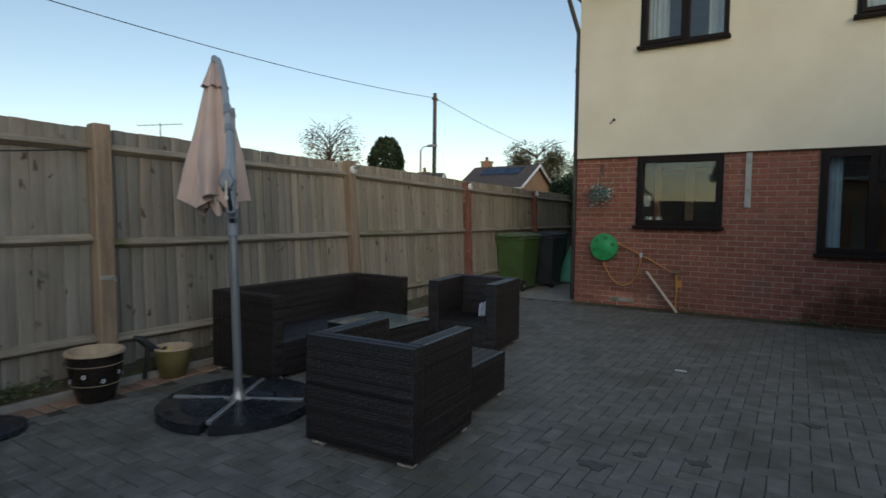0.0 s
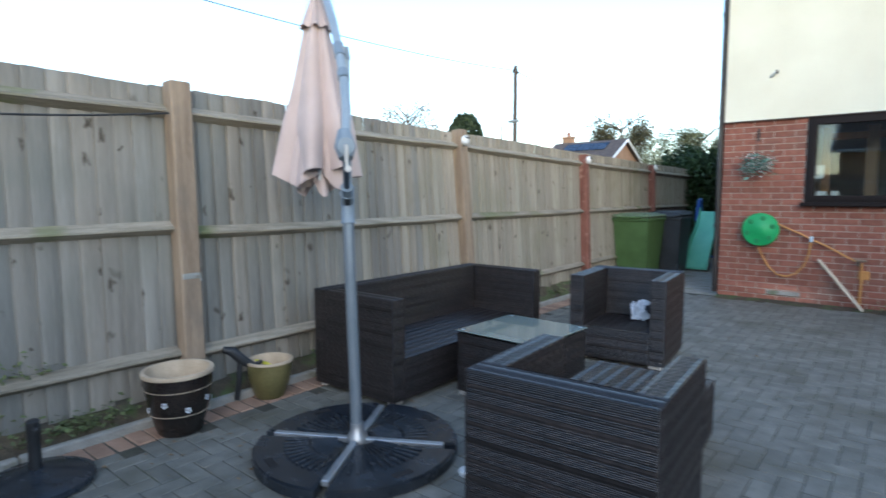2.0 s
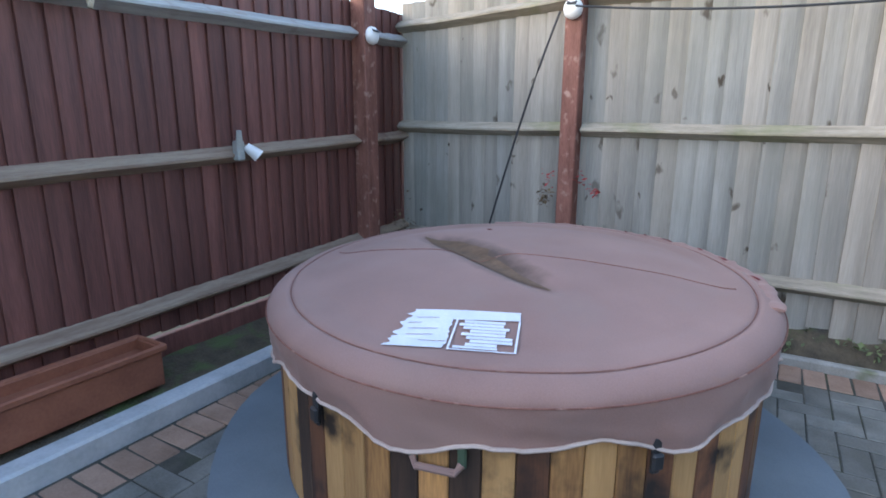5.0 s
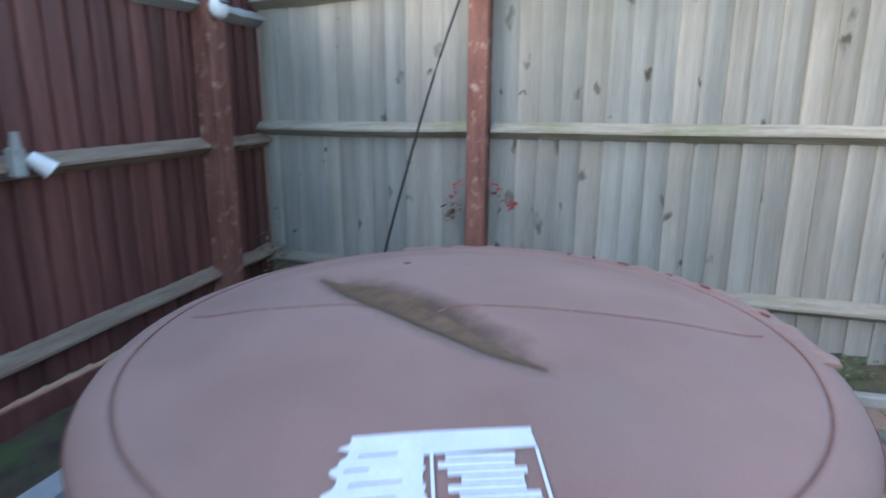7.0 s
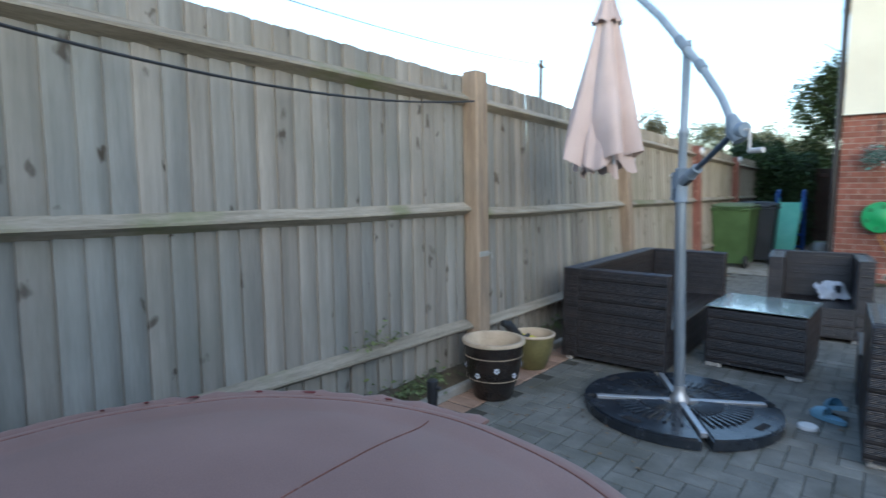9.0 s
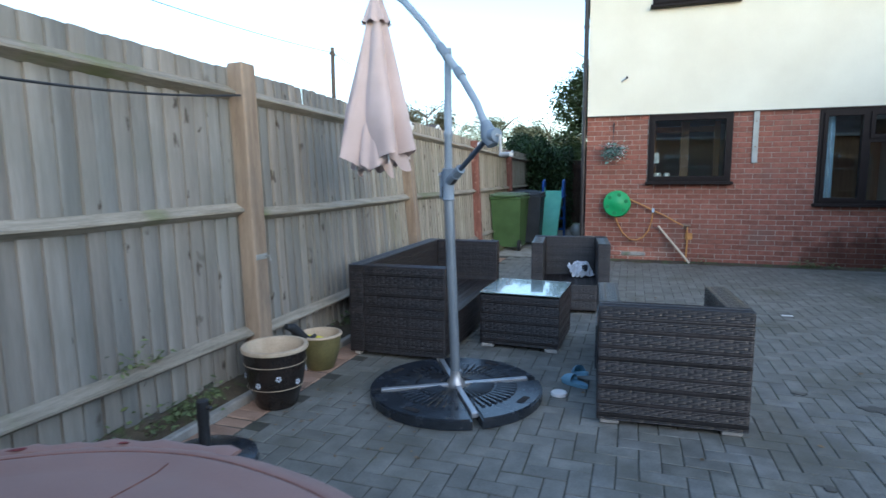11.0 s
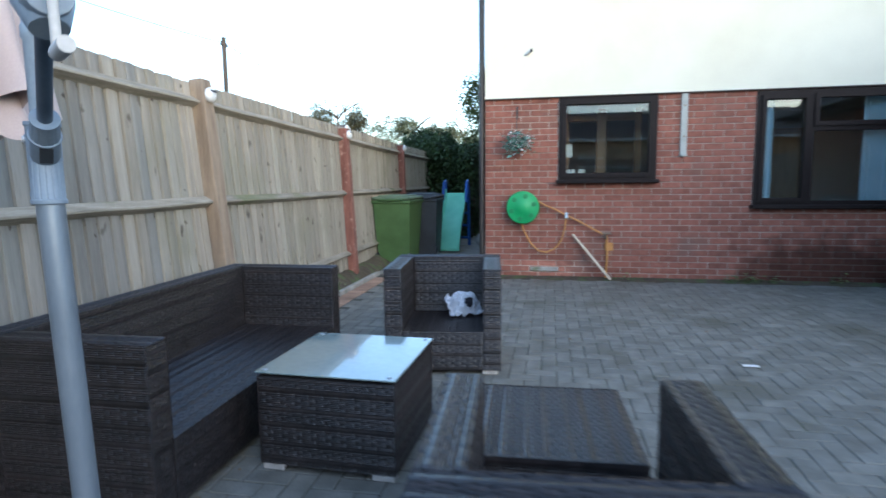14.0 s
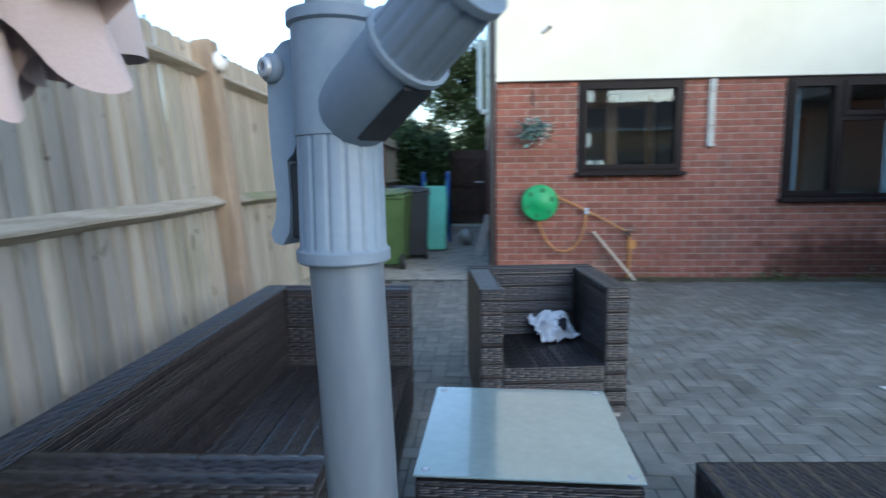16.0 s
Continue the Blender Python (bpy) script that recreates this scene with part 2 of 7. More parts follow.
M_REDBOARD = material("red_brown_board", (0.088, 0.030, 0.024), (0.175, 0.067, 0.053), 0.7, 5, (5, 5, 0.6), 40, 0.3, vary=0.25, stain=(0.14, 0.085, 0.06), stain_at=0.70, stain_scale=3)
M_REDRAIL = material("faded_rail", (0.20, 0.13, 0.09), (0.33, 0.26, 0.19), 0.8, 5, (0.6, 6, 6), 40, 0.35, stain=(0.13, 0.05, 0.04), stain_at=0.6, stain_scale=4)
M_BRICK = material("red_brick", (0.20, 0.072, 0.050), (0.315, 0.130, 0.092), 0.92, 14, fine=120, bump=0.5, vary=0.17, stain=(0.185, 0.105, 0.082), stain_at=0.57, stain_scale=1.3, soft=0.2, spec=0.3)
M_BRICKJ = material("red_brick_joined", (0.20, 0.072, 0.050), (0.315, 0.130, 0.092), 0.92, 14, fine=120, bump=0.5, island=0.17, stain=(0.185, 0.105, 0.082), stain_at=0.57, stain_scale=1.3, soft=0.2, spec=0.3)
M_MORTAR = material("mortar", (0.30, 0.23, 0.19), (0.47, 0.39, 0.335), 0.95, 9, fine=150, bump=0.5, stain=(0.22, 0.15, 0.12), stain_at=0.54, stain_scale=1.7, soft=0.2)
M_RENDER = material("cream_render", (0.70, 0.66, 0.53), (0.80, 0.765, 0.63), 0.9, 1.5, fine=180, bump=0.15, bump_size=0.002)
M_PAVE = material("grey_block", (0.120, 0.120, 0.108), (0.230, 0.230, 0.213), 0.66, 9, fine=110, bump=0.35, vary=0.13, other=(0.93, 0.91, 0.84), stain=(0.092, 0.088, 0.064), stain_at=0.53, stain_scale=1.7, soft=0.22, rough_vary=0.18)
M_PAVEJ = material("grey_block_joined", (0.120, 0.120, 0.108), (0.230, 0.230, 0.213), 0.66, 9, fine=110, bump=0.35, island=0.13, other=(0.93, 0.91, 0.84), stain=(0.092, 0.088, 0.064), stain_at=0.53, stain_scale=1.7, soft=0.22, rough_vary=0.18)
M_ORANGE = material("orange_block", (0.25, 0.155, 0.105), (0.38, 0.25, 0.18), 0.8, 9, fine=110, bump=0.35, vary=0.2, stain=(0.15, 0.12, 0.09), stain_at=0.62, stain_scale=3)
M_SAND = material("dark_joint_sand", (0.040, 0.040, 0.032), (0.09, 0.086, 0.068), 0.95, 12, fine=140, bump=0.5, stain=(0.055, 0.066, 0.028), stain_at=0.55, stain_scale=3)
M_EARTH = material("ground_earth", (0.06, 0.055, 0.035), (0.11, 0.10, 0.06), 0.95, 2, fine=60, bump=0.6, stain=(0.07, 0.095, 0.035), stain_at=0.5, stain_scale=2)
M_SOIL = material("mossy_soil", (0.055, 0.042, 0.028), (0.12, 0.095, 0.06), 0.95, 14, fine=90, bump=0.9, bump_size=0.02, stain=(0.085, 0.115, 0.04), stain_at=0.5, stain_scale=7)
M_CONC = material("concrete", (0.25, 0.24, 0.21), (0.40, 0.385, 0.35), 0.9, 8, fine=100, bump=0.4, stain=(0.17, 0.18, 0.11), stain_at=0.56, stain_scale=5)
M_TIMBER = material("painted_timber_edge", (0.36, 0.39, 0.40), (0.52, 0.55, 0.56), 0.8, 8, fine=70, bump=0.3)
M_LEAF = material("dark_leaf", (0.025, 0.05, 0.018), (0.06, 0.105, 0.035), 0.6, 3, fine=30, bump=0, island=0.45)
M_LEAFB = material("tree_leaf", (0.075, 0.11, 0.04), (0.16, 0.19, 0.075), 0.65, 3, fine=30, bump=0, island=0.4)
M_AUTUMN = material("sparse_brown_leaf", (0.11, 0.075, 0.04), (0.20, 0.14, 0.08), 0.7, 3, fine=30, bump=0, island=0.4)
M_CONIFER = material("conifer_leaf", (0.02, 0.04, 0.018), (0.05, 0.075, 0.03), 0.7, 3, fine=30, bump=0, island=0.4)
M_BARK = material("bark", (0.07, 0.05, 0.035), (0.15, 0.11, 0.08), 0.9, 8, (2, 2, 0.5), 50, 0.6)
M_FRAME = material("dark_brown_window_frame", (0.0075, 0.0040, 0.0040), (0.013, 0.0075, 0.0070), 0.55, 10, fine=90, bump=0.05, spec=0.22)
M_PANE = glass("window_glass")
M_CURTAIN = material("pale_blue_curtain", (0.42, 0.56, 0.68), (0.58, 0.70, 0.80), 0.9, 5, fine=200, bump=0.1)
M_WHITECURTAIN = material("white_curtain", (0.62, 0.64, 0.66), (0.75, 0.77, 0.78), 0.9, 5, fine=200, bump=0.1)
M_ROOM = material("room_plaster", (0.42, 0.40, 0.37), (0.52, 0.50, 0.47), 0.9, 2, fine=50, bump=0.05)
M_ROOMWOOD = material("room_wood", (0.30, 0.16, 0.085), (0.44, 0.25, 0.14), 0.6, 4, (5, 5, 0.6), 40, 0.1)
M_PALERAIL = material("pale_weathered_rail", (0.27, 0.27, 0.26), (0.45, 0.45, 0.43), 0.8, 5, (0.6, 6, 6), 40, 0.35, stain=(0.2, 0.13, 0.1), stain_at=0.6, stain_scale=5)
M_PIPE = material("dark_plastic_pipe", (0.025, 0.02, 0.02), (0.045, 0.038, 0.036), 0.45, 10, fine=80, bump=0.05)
M_TILE = material("roof_tile", (0.07, 0.055, 0.05), (0.14, 0.11, 0.10), 0.85, 6, fine=60, bump=0.3, island=0.2)
M_SOFFIT = material("dark_soffit", (0.05, 0.035, 0.03), (0.08, 0.06, 0.05), 0.6, 6, fine=60, bump=0.1)
M_GREYSTEEL = material("grey_galvanised_steel", (0.30, 0.31, 0.29), (0.42, 0.43, 0.41), 0.55, 8, fine=70, bump=0.15, metal=0.3)
M_WHITE = material("white_plastic", (0.68, 0.69, 0.68), (0.80, 0.80, 0.79), 0.4, 8, fine=80, bump=0.05)
M_BLACK = material("black_plastic", (0.015, 0.016, 0.018), (0.035, 0.037, 0.04), 0.5, 8, fine=80, bump=0.1)



def damp(m, centre, radii, colour):
    """An old damp stain with a ragged outline on a wall."""
    nt, nodes, link = m.node_tree, m.node_tree.nodes, m.node_tree.links.new
    bs = nodes["Principled BSDF"]
    was = bs.inputs["Base Color"].links[0].from_socket
    geo, mp, ns = nodes.new("ShaderNodeNewGeometry"), nodes.new("ShaderNodeMapping"), nodes.new("ShaderNodeTexNoise")
    mp.vector_type = "TEXTURE"
    mp.inputs["Location"].default_value, mp.inputs["Scale"].default_value = centre, radii
    ns.inputs["Scale"].default_value, ns.inputs["Detail"].default_value = 4.5, 6.0
    ln, ad, mr, mx = nodes.new("ShaderNodeVectorMath"), nodes.new("ShaderNodeMath"), nodes.new("ShaderNodeMapRange"), nodes.new("ShaderNodeMix")
    ln.operation, ad.operation, mx.data_type, mx.blend_type = "LENGTH", "MULTIPLY_ADD", "RGBA", "MULTIPLY"
    link(geo.outputs["Position"], mp.inputs["Vector"])
    link(geo.outputs["Position"], ns.inputs["Vector"])
    link(mp.outputs[0], ln.inputs[0])
    link(ns.outputs["Fac"], ad.inputs[0])
    ad.inputs[1].default_value = 1.6
    link(ln.outputs["Value"], ad.inputs[2])
    mr.inputs["From Min"].default_value, mr.inputs["From Max"].default_value = 1.9, 1.35
    link(ad.outputs[0], mr.inputs["Value"])
    link(mr.outputs[0], mx.inputs[0])
    link(was, mx.inputs[6])
    mx.inputs[7].default_value = (*colour, 1)
    link(mx.outputs[2], bs.inputs["Base Color"])


for m_ in (M_BRICK, M_BRICKJ, M_MORTAR):
    damp(m_, (4.1, 0.0, 0.15), (1.2, 3.0, 0.45), (0.34, 0.32, 0.30))
    damp(m_, (0.75, 0.0, 0.12), (0.5, 3.0, 0.12), (1.5, 1.6, 1.6))

# ---- ground ----
b = Build()
b.grid(40, 40, lambda u, v: ((u - 0.5) * 900, (v - 0.5) * 900, -0.06))
single("ground", b, M_EARTH, "bare earth and rough grass beyond the yard", "ground", kind="structure")

X_PAVE, X_KERB = -1.22, -1.42
Y_PAVE = -9.98
pavement = thing("pavement", "grey block paving laid in herringbone with dark joints", "paving", kind="structure")
b = Build()
b.box((3.0, -5.2, -0.0306), (9.0, 10.4, 0.055))
part("sand_bed", b, M_SAND, pavement, "dark sand and moss in the joints")
b = Build()
b.box((-0.9, 3.4, -0.03), (1.75, 6.8, 0.05))
b.box((-1.02, 0.0, -0.0304), (1.5, 0.06, 0.05))
part("concrete_slab", b, M_CONC, pavement, "worn concrete of the side passage")

# ---- fence beside the sofa: boards on three arris rails, between posts ----
POSTS_Y = [-10.62, -9.28, -6.33, -3.32, -0.5, 2.44, 5.4]
POSTS_X = [-1.80, -1.665, -1.615, -1.80, -1.76, -1.83, -1.86]
TOPS = [1.97, 2.01, 1.99, 1.99, 1.93, 1.90, 1.88]
LEANS = [0.0, 0.0, 0.03, 0.085, 0.045, 0.03, 0.02]  # outward lean in radians, the top held in place


def along(ys, vs, y):
    return float(np.interp(y, ys, vs))


def fence_x(y, z):
    """Where the leaning fence stands at a height."""
    return along(POSTS_Y, POSTS_X, y) + along(POSTS_Y, LEANS, y) * (along(POSTS_Y, TOPS, y) - z)


def board_mesh(name, mat, seed):
    """A feather-edged board one metre high and 0.122 wide, thick on one side, slightly bowed."""
    rnd = random.Random(seed)
    bd = Build()
    n = 6
    verts = []
    for k in range(n + 1):
        z = k / n
        o = rnd.uniform(-0.0015, 0.0015)
        w = rnd.uniform(-0.001, 0.001)
        verts += [(o, w, z), (o + 0.021, w, z), (o + 0.0225, 0.018 + w, z), (o + 0.017, 0.07 + w, z), (o + 0.009, 0.10 + w, z), (o, 0.122 + w, z)]
    faces = [(5, 4, 3, 2, 1, 0), tuple(6 * n + i for i in range(6))]
    for k in range(n):
        for i in range(6):
            j = (i + 1) % 6
            faces.append((6 * k + i, 6 * k + j, 6 * k + 6 + j, 6 * k + 6 + i))
    bd.add(verts, faces)
    me = bd.mesh(name, mat)
    return me


def light_dome(loc, face):
    """A small round white solar fence light with a dark cell."""
    lamp = thing("fence_light", "small round white solar light on a fence post", "light", loc, face, "fence lights")
    b = Build()
    b.m = pose(0, 0, 0, 0, 90, 0)
    b.lathe((0, 0, 0), [(0.052, 0), (0.056, 0.012), (0.05, 0.03), (0.034, 0.042), (0.012, 0.047)], 20)
    part("housing", b, M_WHITE, lamp, smooth=True)
    b = Build()
    b.m = pose(0.036, 0, 0.032, 0, 35, 0)
    b.cbox((0, 0, 0), (0.045, 0.055, 0.008), 0.002)
    part("solar_cell", b, M_BLACK, lamp, "dark solar cell")
    return lamp


fence = thing("fence", "tall weathered feather-edge timber fence on three rails", "fence", kind="structure")
boards = [board_mesh("board", M_BOARD, s) for s in range(1, 8)]
tan_boards = [board_mesh("board", M_TANBOARD, s) for s in range(1, 8)]
rnd = random.Random(4)
y = -10.6
while y < 6.4:
    x = along(POSTS_Y, POSTS_X, y)
    x1 = along(POSTS_Y, POSTS_X, y + 0.1)
    top = along(POSTS_Y, TOPS, y) + rnd.uniform(-0.004, 0.004) + 0.006 * math.sin(2.1 * y)
    bottom = 0.13 + rnd.uniform(-0.02, 0.03)
    turn = math.degrees(math.atan2(-(x1 - x), 0.1))
    lean = along(POSTS_Y, LEANS, y)
    m = pose(fence_x(y, bottom) - 0.012 + rnd.uniform(-0.003, 0.003), y, bottom, rnd.uniform(-0.35, 0.35), -math.degrees(lean), turn + rnd.uniform(-1.2, 1.2)) @ Matrix.Diagonal((1, rnd.uniform(0.93, 1.04), top - bottom, 1))
    tan = rnd.random() < min(1, max(0, (y + 5.6) / 2.2))
    piece("board", (tan_boards if tan else boards)[rnd.randrange(7)], fence, m)
    y += rnd.uniform(0.096, 0.104)


def rail(parent, p0, p1, out, mat, label="", h=0.042, d=0.062):
    """A three-sided arris rail from p0 to p1 with its edge pointing outwards, a little sagging and worn."""
    p0, p1, out = Vector(p0), Vector(p1), Vector(out)
    b = Build()
    verts, faces, n = [], [], 8
    for k in range(n + 1):
        p = p0.lerp(p1, k / n) + Vector((0, 0, rnd.uniform(-0.003, 0.003) - 0.006 * math.sin(math.pi * k / n)))
        verts += [tuple(p + Vector((0, 0, -h))), tuple(p + out * d + Vector((0, 0, -0.008))), tuple(p + out * d + Vector((0, 0, 0.004))), tuple(p + Vector((0, 0, h)))]
    faces = [(0, 1, 2, 3), (4 * n + 3, 4 * n + 2, 4 * n + 1, 4 * n)]
    for k in range(n):
        for i in range(4):
            j = (i + 1) % 4
            faces.append((4 * k + i, 4 * k + 4 + i, 4 * k + 4 + j, 4 * k + j))
    b.add(verts, faces)
    part("rail", b, mat, parent, label)


for k in range(len(POSTS_Y) - 1):
    ya, yb = POSTS_Y[k] + (0.06 if k else 0.0), POSTS_Y[k + 1] - 0.06
    for z in (-0.155, 1.135 if k < 2 else 1.10, 0.37 if k < 2 else 0.345):
        za, zb = (z, z) if z > 0 else (TOPS[k] + z, TOPS[k + 1] + z)
        xa, xb = fence_x(ya, za), fence_x(yb, zb)
        rail(fence, (xa + 0.008, ya, za), (xb + 0.008, yb, zb), (1, 0, 0), M_RAIL)
for k in range(1, len(POSTS_Y)):
    red = k in (1, 4, 5)
    b = Build()
    x, y = POSTS_X[k], POSTS_Y[k]
    h = TOPS[k] + (0.02 if not red else -0.03)
    b.m = pose(fence_x(y, 0) + 0.058, y, 0, 0, -math.degrees(LEANS[k]) + random.Random(k).uniform(-0.3, 0.3), 0)
    b.cbox((0, 0, (h - 0.3) / 2), (0.11, 0.125 if not red else 0.10, h + 0.3), 0.007)
    part("post", b, M_REDPOST if red else M_POST, fence, "red-stained timber post" if red else "tan sawn timber post")
for k, z in ((1, 1.79), (3, 1.89), (4, 1.82), (5, 1.82)):
    light_dome((fence_x(POSTS_Y[k], z) + 0.113, POSTS_Y[k], z), 0)

# ---- red-brown fence behind the tub ----
red_fence = thing("fence", "red-brown stained timber fence with pale faded rails", "fence", kind="structure")
reds = [board_mesh("board", M_REDBOARD, s) for s in (11, 12, 13, 14)]
x = -2.0
YR = -10.62
while x < 7.0:
    top, bottom = 1.88 - 0.015 * x + rnd.uniform(-0.004, 0.004), 0.22 + rnd.uniform(-0.01, 0.01)
    m = pose(x + 0.122, YR - 0.012, bottom, 0, 0, 90 + rnd.uniform(-1, 1)) @ Matrix.Diagonal((1, 1, top - bottom, 1))
    piece("board", reds[rnd.randrange(4)], red_fence, m)
    x += 0.1
RED_POSTS = [-1.30, 1.55, 4.4]
spans = [(-1.80, -1.36), (-1.24, 1.49), (1.61, 4.34), (4.46, 7.0)]
for xa, xb in spans:
    for z in (1.72, 1.06, 0.40):
        rail(red_fence, (xa, YR + 0.008, z - 0.028 * (xa + 1.5)), (xb, YR + 0.008, z - 0.028 * (xb + 1.5)), (0, 1, 0), M_PALERAIL if z > 1.5 else M_REDRAIL)
for x in RED_POSTS:
    b = Build()
    b.cbox((x, YR + 0.06, 0.83), (0.12, 0.11, 2.2), 0.007)
    part("post", b, M_REDPOST, red_fence, "red-stained timber post")
light_dome((-1.30, YR + 0.116, 1.70), 90)
b = Build()
b.cbox((2.6, YR + 0.004, 0.10), (8.8, 0.04, 0.2), 0.004)
part("gravel_board", b, M_REDBOARD, red_fence, "board along the foot of the fence")

# ---- plain walls that close the yard where the view never turns ----
b = Build()
b.box((7.0, -6.6, 0.95), (0.1, 8.1, 1.9))
single("wall_east", b, M_BOARD, "plain timber boundary of the yard", "wall", kind="structure")

# ---- house ----
house = thing("house", "two-storey house of red brick below cream render", "house")
W1, W2 = (0.914, 2.064, 1.22, 2.24), (3.156, 4.84, 0.905, 2.23)
U1, U2 = (0.90, 2.056, 3.80, 4.86), (3.44, 4.6, 3.80, 4.86)
Z_BRICK, Z_EAVES, DEEP = 2.25, 5.05, 7.5


def pierced(x0, x1, z0, z1, openings, y0, y1):
    """One slab along x with openings right through it, as a single joined body."""
    b = Build()
    xs = sorted({x0, x1, *(min(max(v, x0), x1) for o in openings for v in o[:2])})
    zs = sorted({z0, z1, *(min(max(v, z0), z1) for o in openings for v in o[2:])})
    solid = {}
    for i in range(len(xs) - 1):
        for k in range(len(zs) - 1):
            mx, mz = (xs[i] + xs[i + 1]) / 2, (zs[k] + zs[k + 1]) / 2
            solid[(i, k)] = not any(o[0] < mx < o[1] and o[2] < mz < o[3] for o in openings)
    n, m = len(xs), len(zs)
    verts = [(x, y, z) for y in (y0, y1) for z in zs for x in xs]

    def at(i, k, back):
        return back * n * m + k * n + i

    faces = []
    for (i, k), full in solid.items():
        if not full:
            continue
        faces.append((at(i, k, 0), at(i + 1, k, 0), at(i + 1, k + 1, 0), at(i, k + 1, 0)))
        faces.append((at(i, k, 1), at(i, k + 1, 1), at(i + 1, k + 1, 1), at(i + 1, k, 1)))
        for (di, dk), (p, q) in (((-1, 0), ((i, k + 1), (i, k))), ((1, 0), ((i + 1, k), (i + 1, k + 1))), ((0, -1), ((i, k), (i + 1, k))), ((0, 1), ((i + 1, k + 1), (i, k + 1)))):
            if not solid.get((i + di, k + dk), False):
                faces.append((at(*p, 0), at(*p, 1), at(*q, 1), at(*q, 0)))
    used = sorted({v for f in faces for v in f})
    new_id = {v: a for a, v in enumerate(used)}
    return b.add([verts[v] for v in used], [tuple(new_id[v] for v in f) for f in faces])


brick_wall = part("wall", pierced(0.0, 9.0, -0.2, Z_BRICK, [W1, W2], 0.012, 0.26), M_MORTAR, house, "red brick wall with pale mortar joints")
b = pierced(0.0, 9.0, Z_BRICK, Z_EAVES, [U1, U2], -0.012, 0.26)
part("wall", b, M_RENDER, house, "smooth cream rendered upper wall")
b = Build()
b.box((0.13, (0.26 + DEEP) / 2, (Z_BRICK + Z_EAVES) / 2), (0.26, DEEP - 0.26, Z_EAVES - Z_BRICK))
part("wall", b, M_RENDER, house, "smooth cream rendered side wall")
b = Build()
b.box((0.14, (0.26 + DEEP) / 2, Z_BRICK / 2 - 0.1), (0.24, DEEP - 0.26, Z_BRICK + 0.198))
side_wall = part("wall", b, M_MORTAR, house, "red brick side wall")
b = Build()
b.box((4.5, DEEP, 2.4), (9.0, 0.25, 5.3))
part("wall", b, M_RENDER, house, "plain back wall")
b = Build()
b.box((8.9, 3.9, 2.4), (0.2, 6.9, 5.3))
part("wall", b, M_RENDER, house, "plain end wall")
b = Build()
b.cbox((4.5, -0.02, Z_BRICK - 0.006), (9.02, 0.03, 0.014), 0.003)
part("bell_bead", b, M_SOFFIT, house, "thin dark drip bead below the render")
# roof and eaves
b = Build()
b.add([(-0.4, -0.45, Z_EAVES), (9.4, -0.45, Z_EAVES), (9.4, 3.75, 7.3), (-0.4, 3.75, 7.3), (9.4, DEEP + 0.45, Z_EAVES), (-0.4, DEEP + 0.45, Z_EAVES)],
      [(0, 1, 2, 3), (3, 2, 4, 5), (0, 3, 5), (1, 4, 2), (0, 5, 4, 1)])
part("roof", b, M_TILE, house, "dark tiled roof")
b = Build()
b.box((4.5, -0.22, Z_EAVES - 0.09), (9.8, 0.46, 0.16))
part("soffit", b, M_SOFFIT, house, "dark soffit and fascia")
b = Build()
b.tube([(-0.02, 0.05, Z_EAVES - 0.2), (-0.17, -0.1, Z_EAVES - 0.35), (-0.05, 0.06, Z_EAVES - 0.85), (-0.05, 0.06, Z_EAVES - 1.0), (-0.05, 0.06, 0.05)], 0.036, 10)
for z in (0.9, 2.3, 3.6):
    b.lathe((-0.05, 0.06, z), [(0.044, 0), (0.044, 0.05)], 10)
part("downpipe", b, M_PIPE, house, "dark plastic downpipe at the corner", smooth=True)


def window(x0, x1, z0, z1, y, bars, casements=(), sill=True):
    """A dark framed window: outer frame, bars (x or z lines), raised casements, panes and a sill."""
    w = 0.065
    holes = [(x0 + w, x1 - w, z0 + w, z1 - w)]
    for kind, at, lo, hi in bars:
        cut = []
        for o in holes:
            if kind == "x":
                cut += [(o[0], at - 0.035, o[2], o[3]), (at + 0.035, o[1], o[2], o[3])] if o[0] < at < o[1] else [o]
            else:
                cut += [(o[0], o[1], o[2], at - 0.035), (o[0], o[1], at + 0.035, o[3])] if o[0] > lo - 0.1 else [o]
        holes = cut
    b = pierced(x0, x1, z0, z1, holes, y - 0.045, y + 0.045)
    win = part("window", b, M_FRAME, house, "dark brown framed double-glazed window")
    for xa, xb, za, zb in casements:
        t = 0.05
        b = pierced(xa, xb, za, zb, [(xa + t, xb - t, za + t, zb - t)], y - 0.065, y + 0.02)
        part("casement", b, M_FRAME, win)
    b = Build()
    b.box(((x0 + x1) / 2, y + 0.012, (z0 + z1) / 2), (x1 - x0 - w, 0.006, z1 - z0 - w))
    pane = part("pane", b, M_PANE, win, "clear reflecting glass")
    pane.visible_shadow = False
    if sill:
        b = Build()
        b.cbox(((x0 + x1) / 2, y - 0.055, z0 - 0.005), (x1 - x0 + 0.06, 0.16, 0.045), 0.008)
        part("sill", b, M_FRAME, win)
    return win


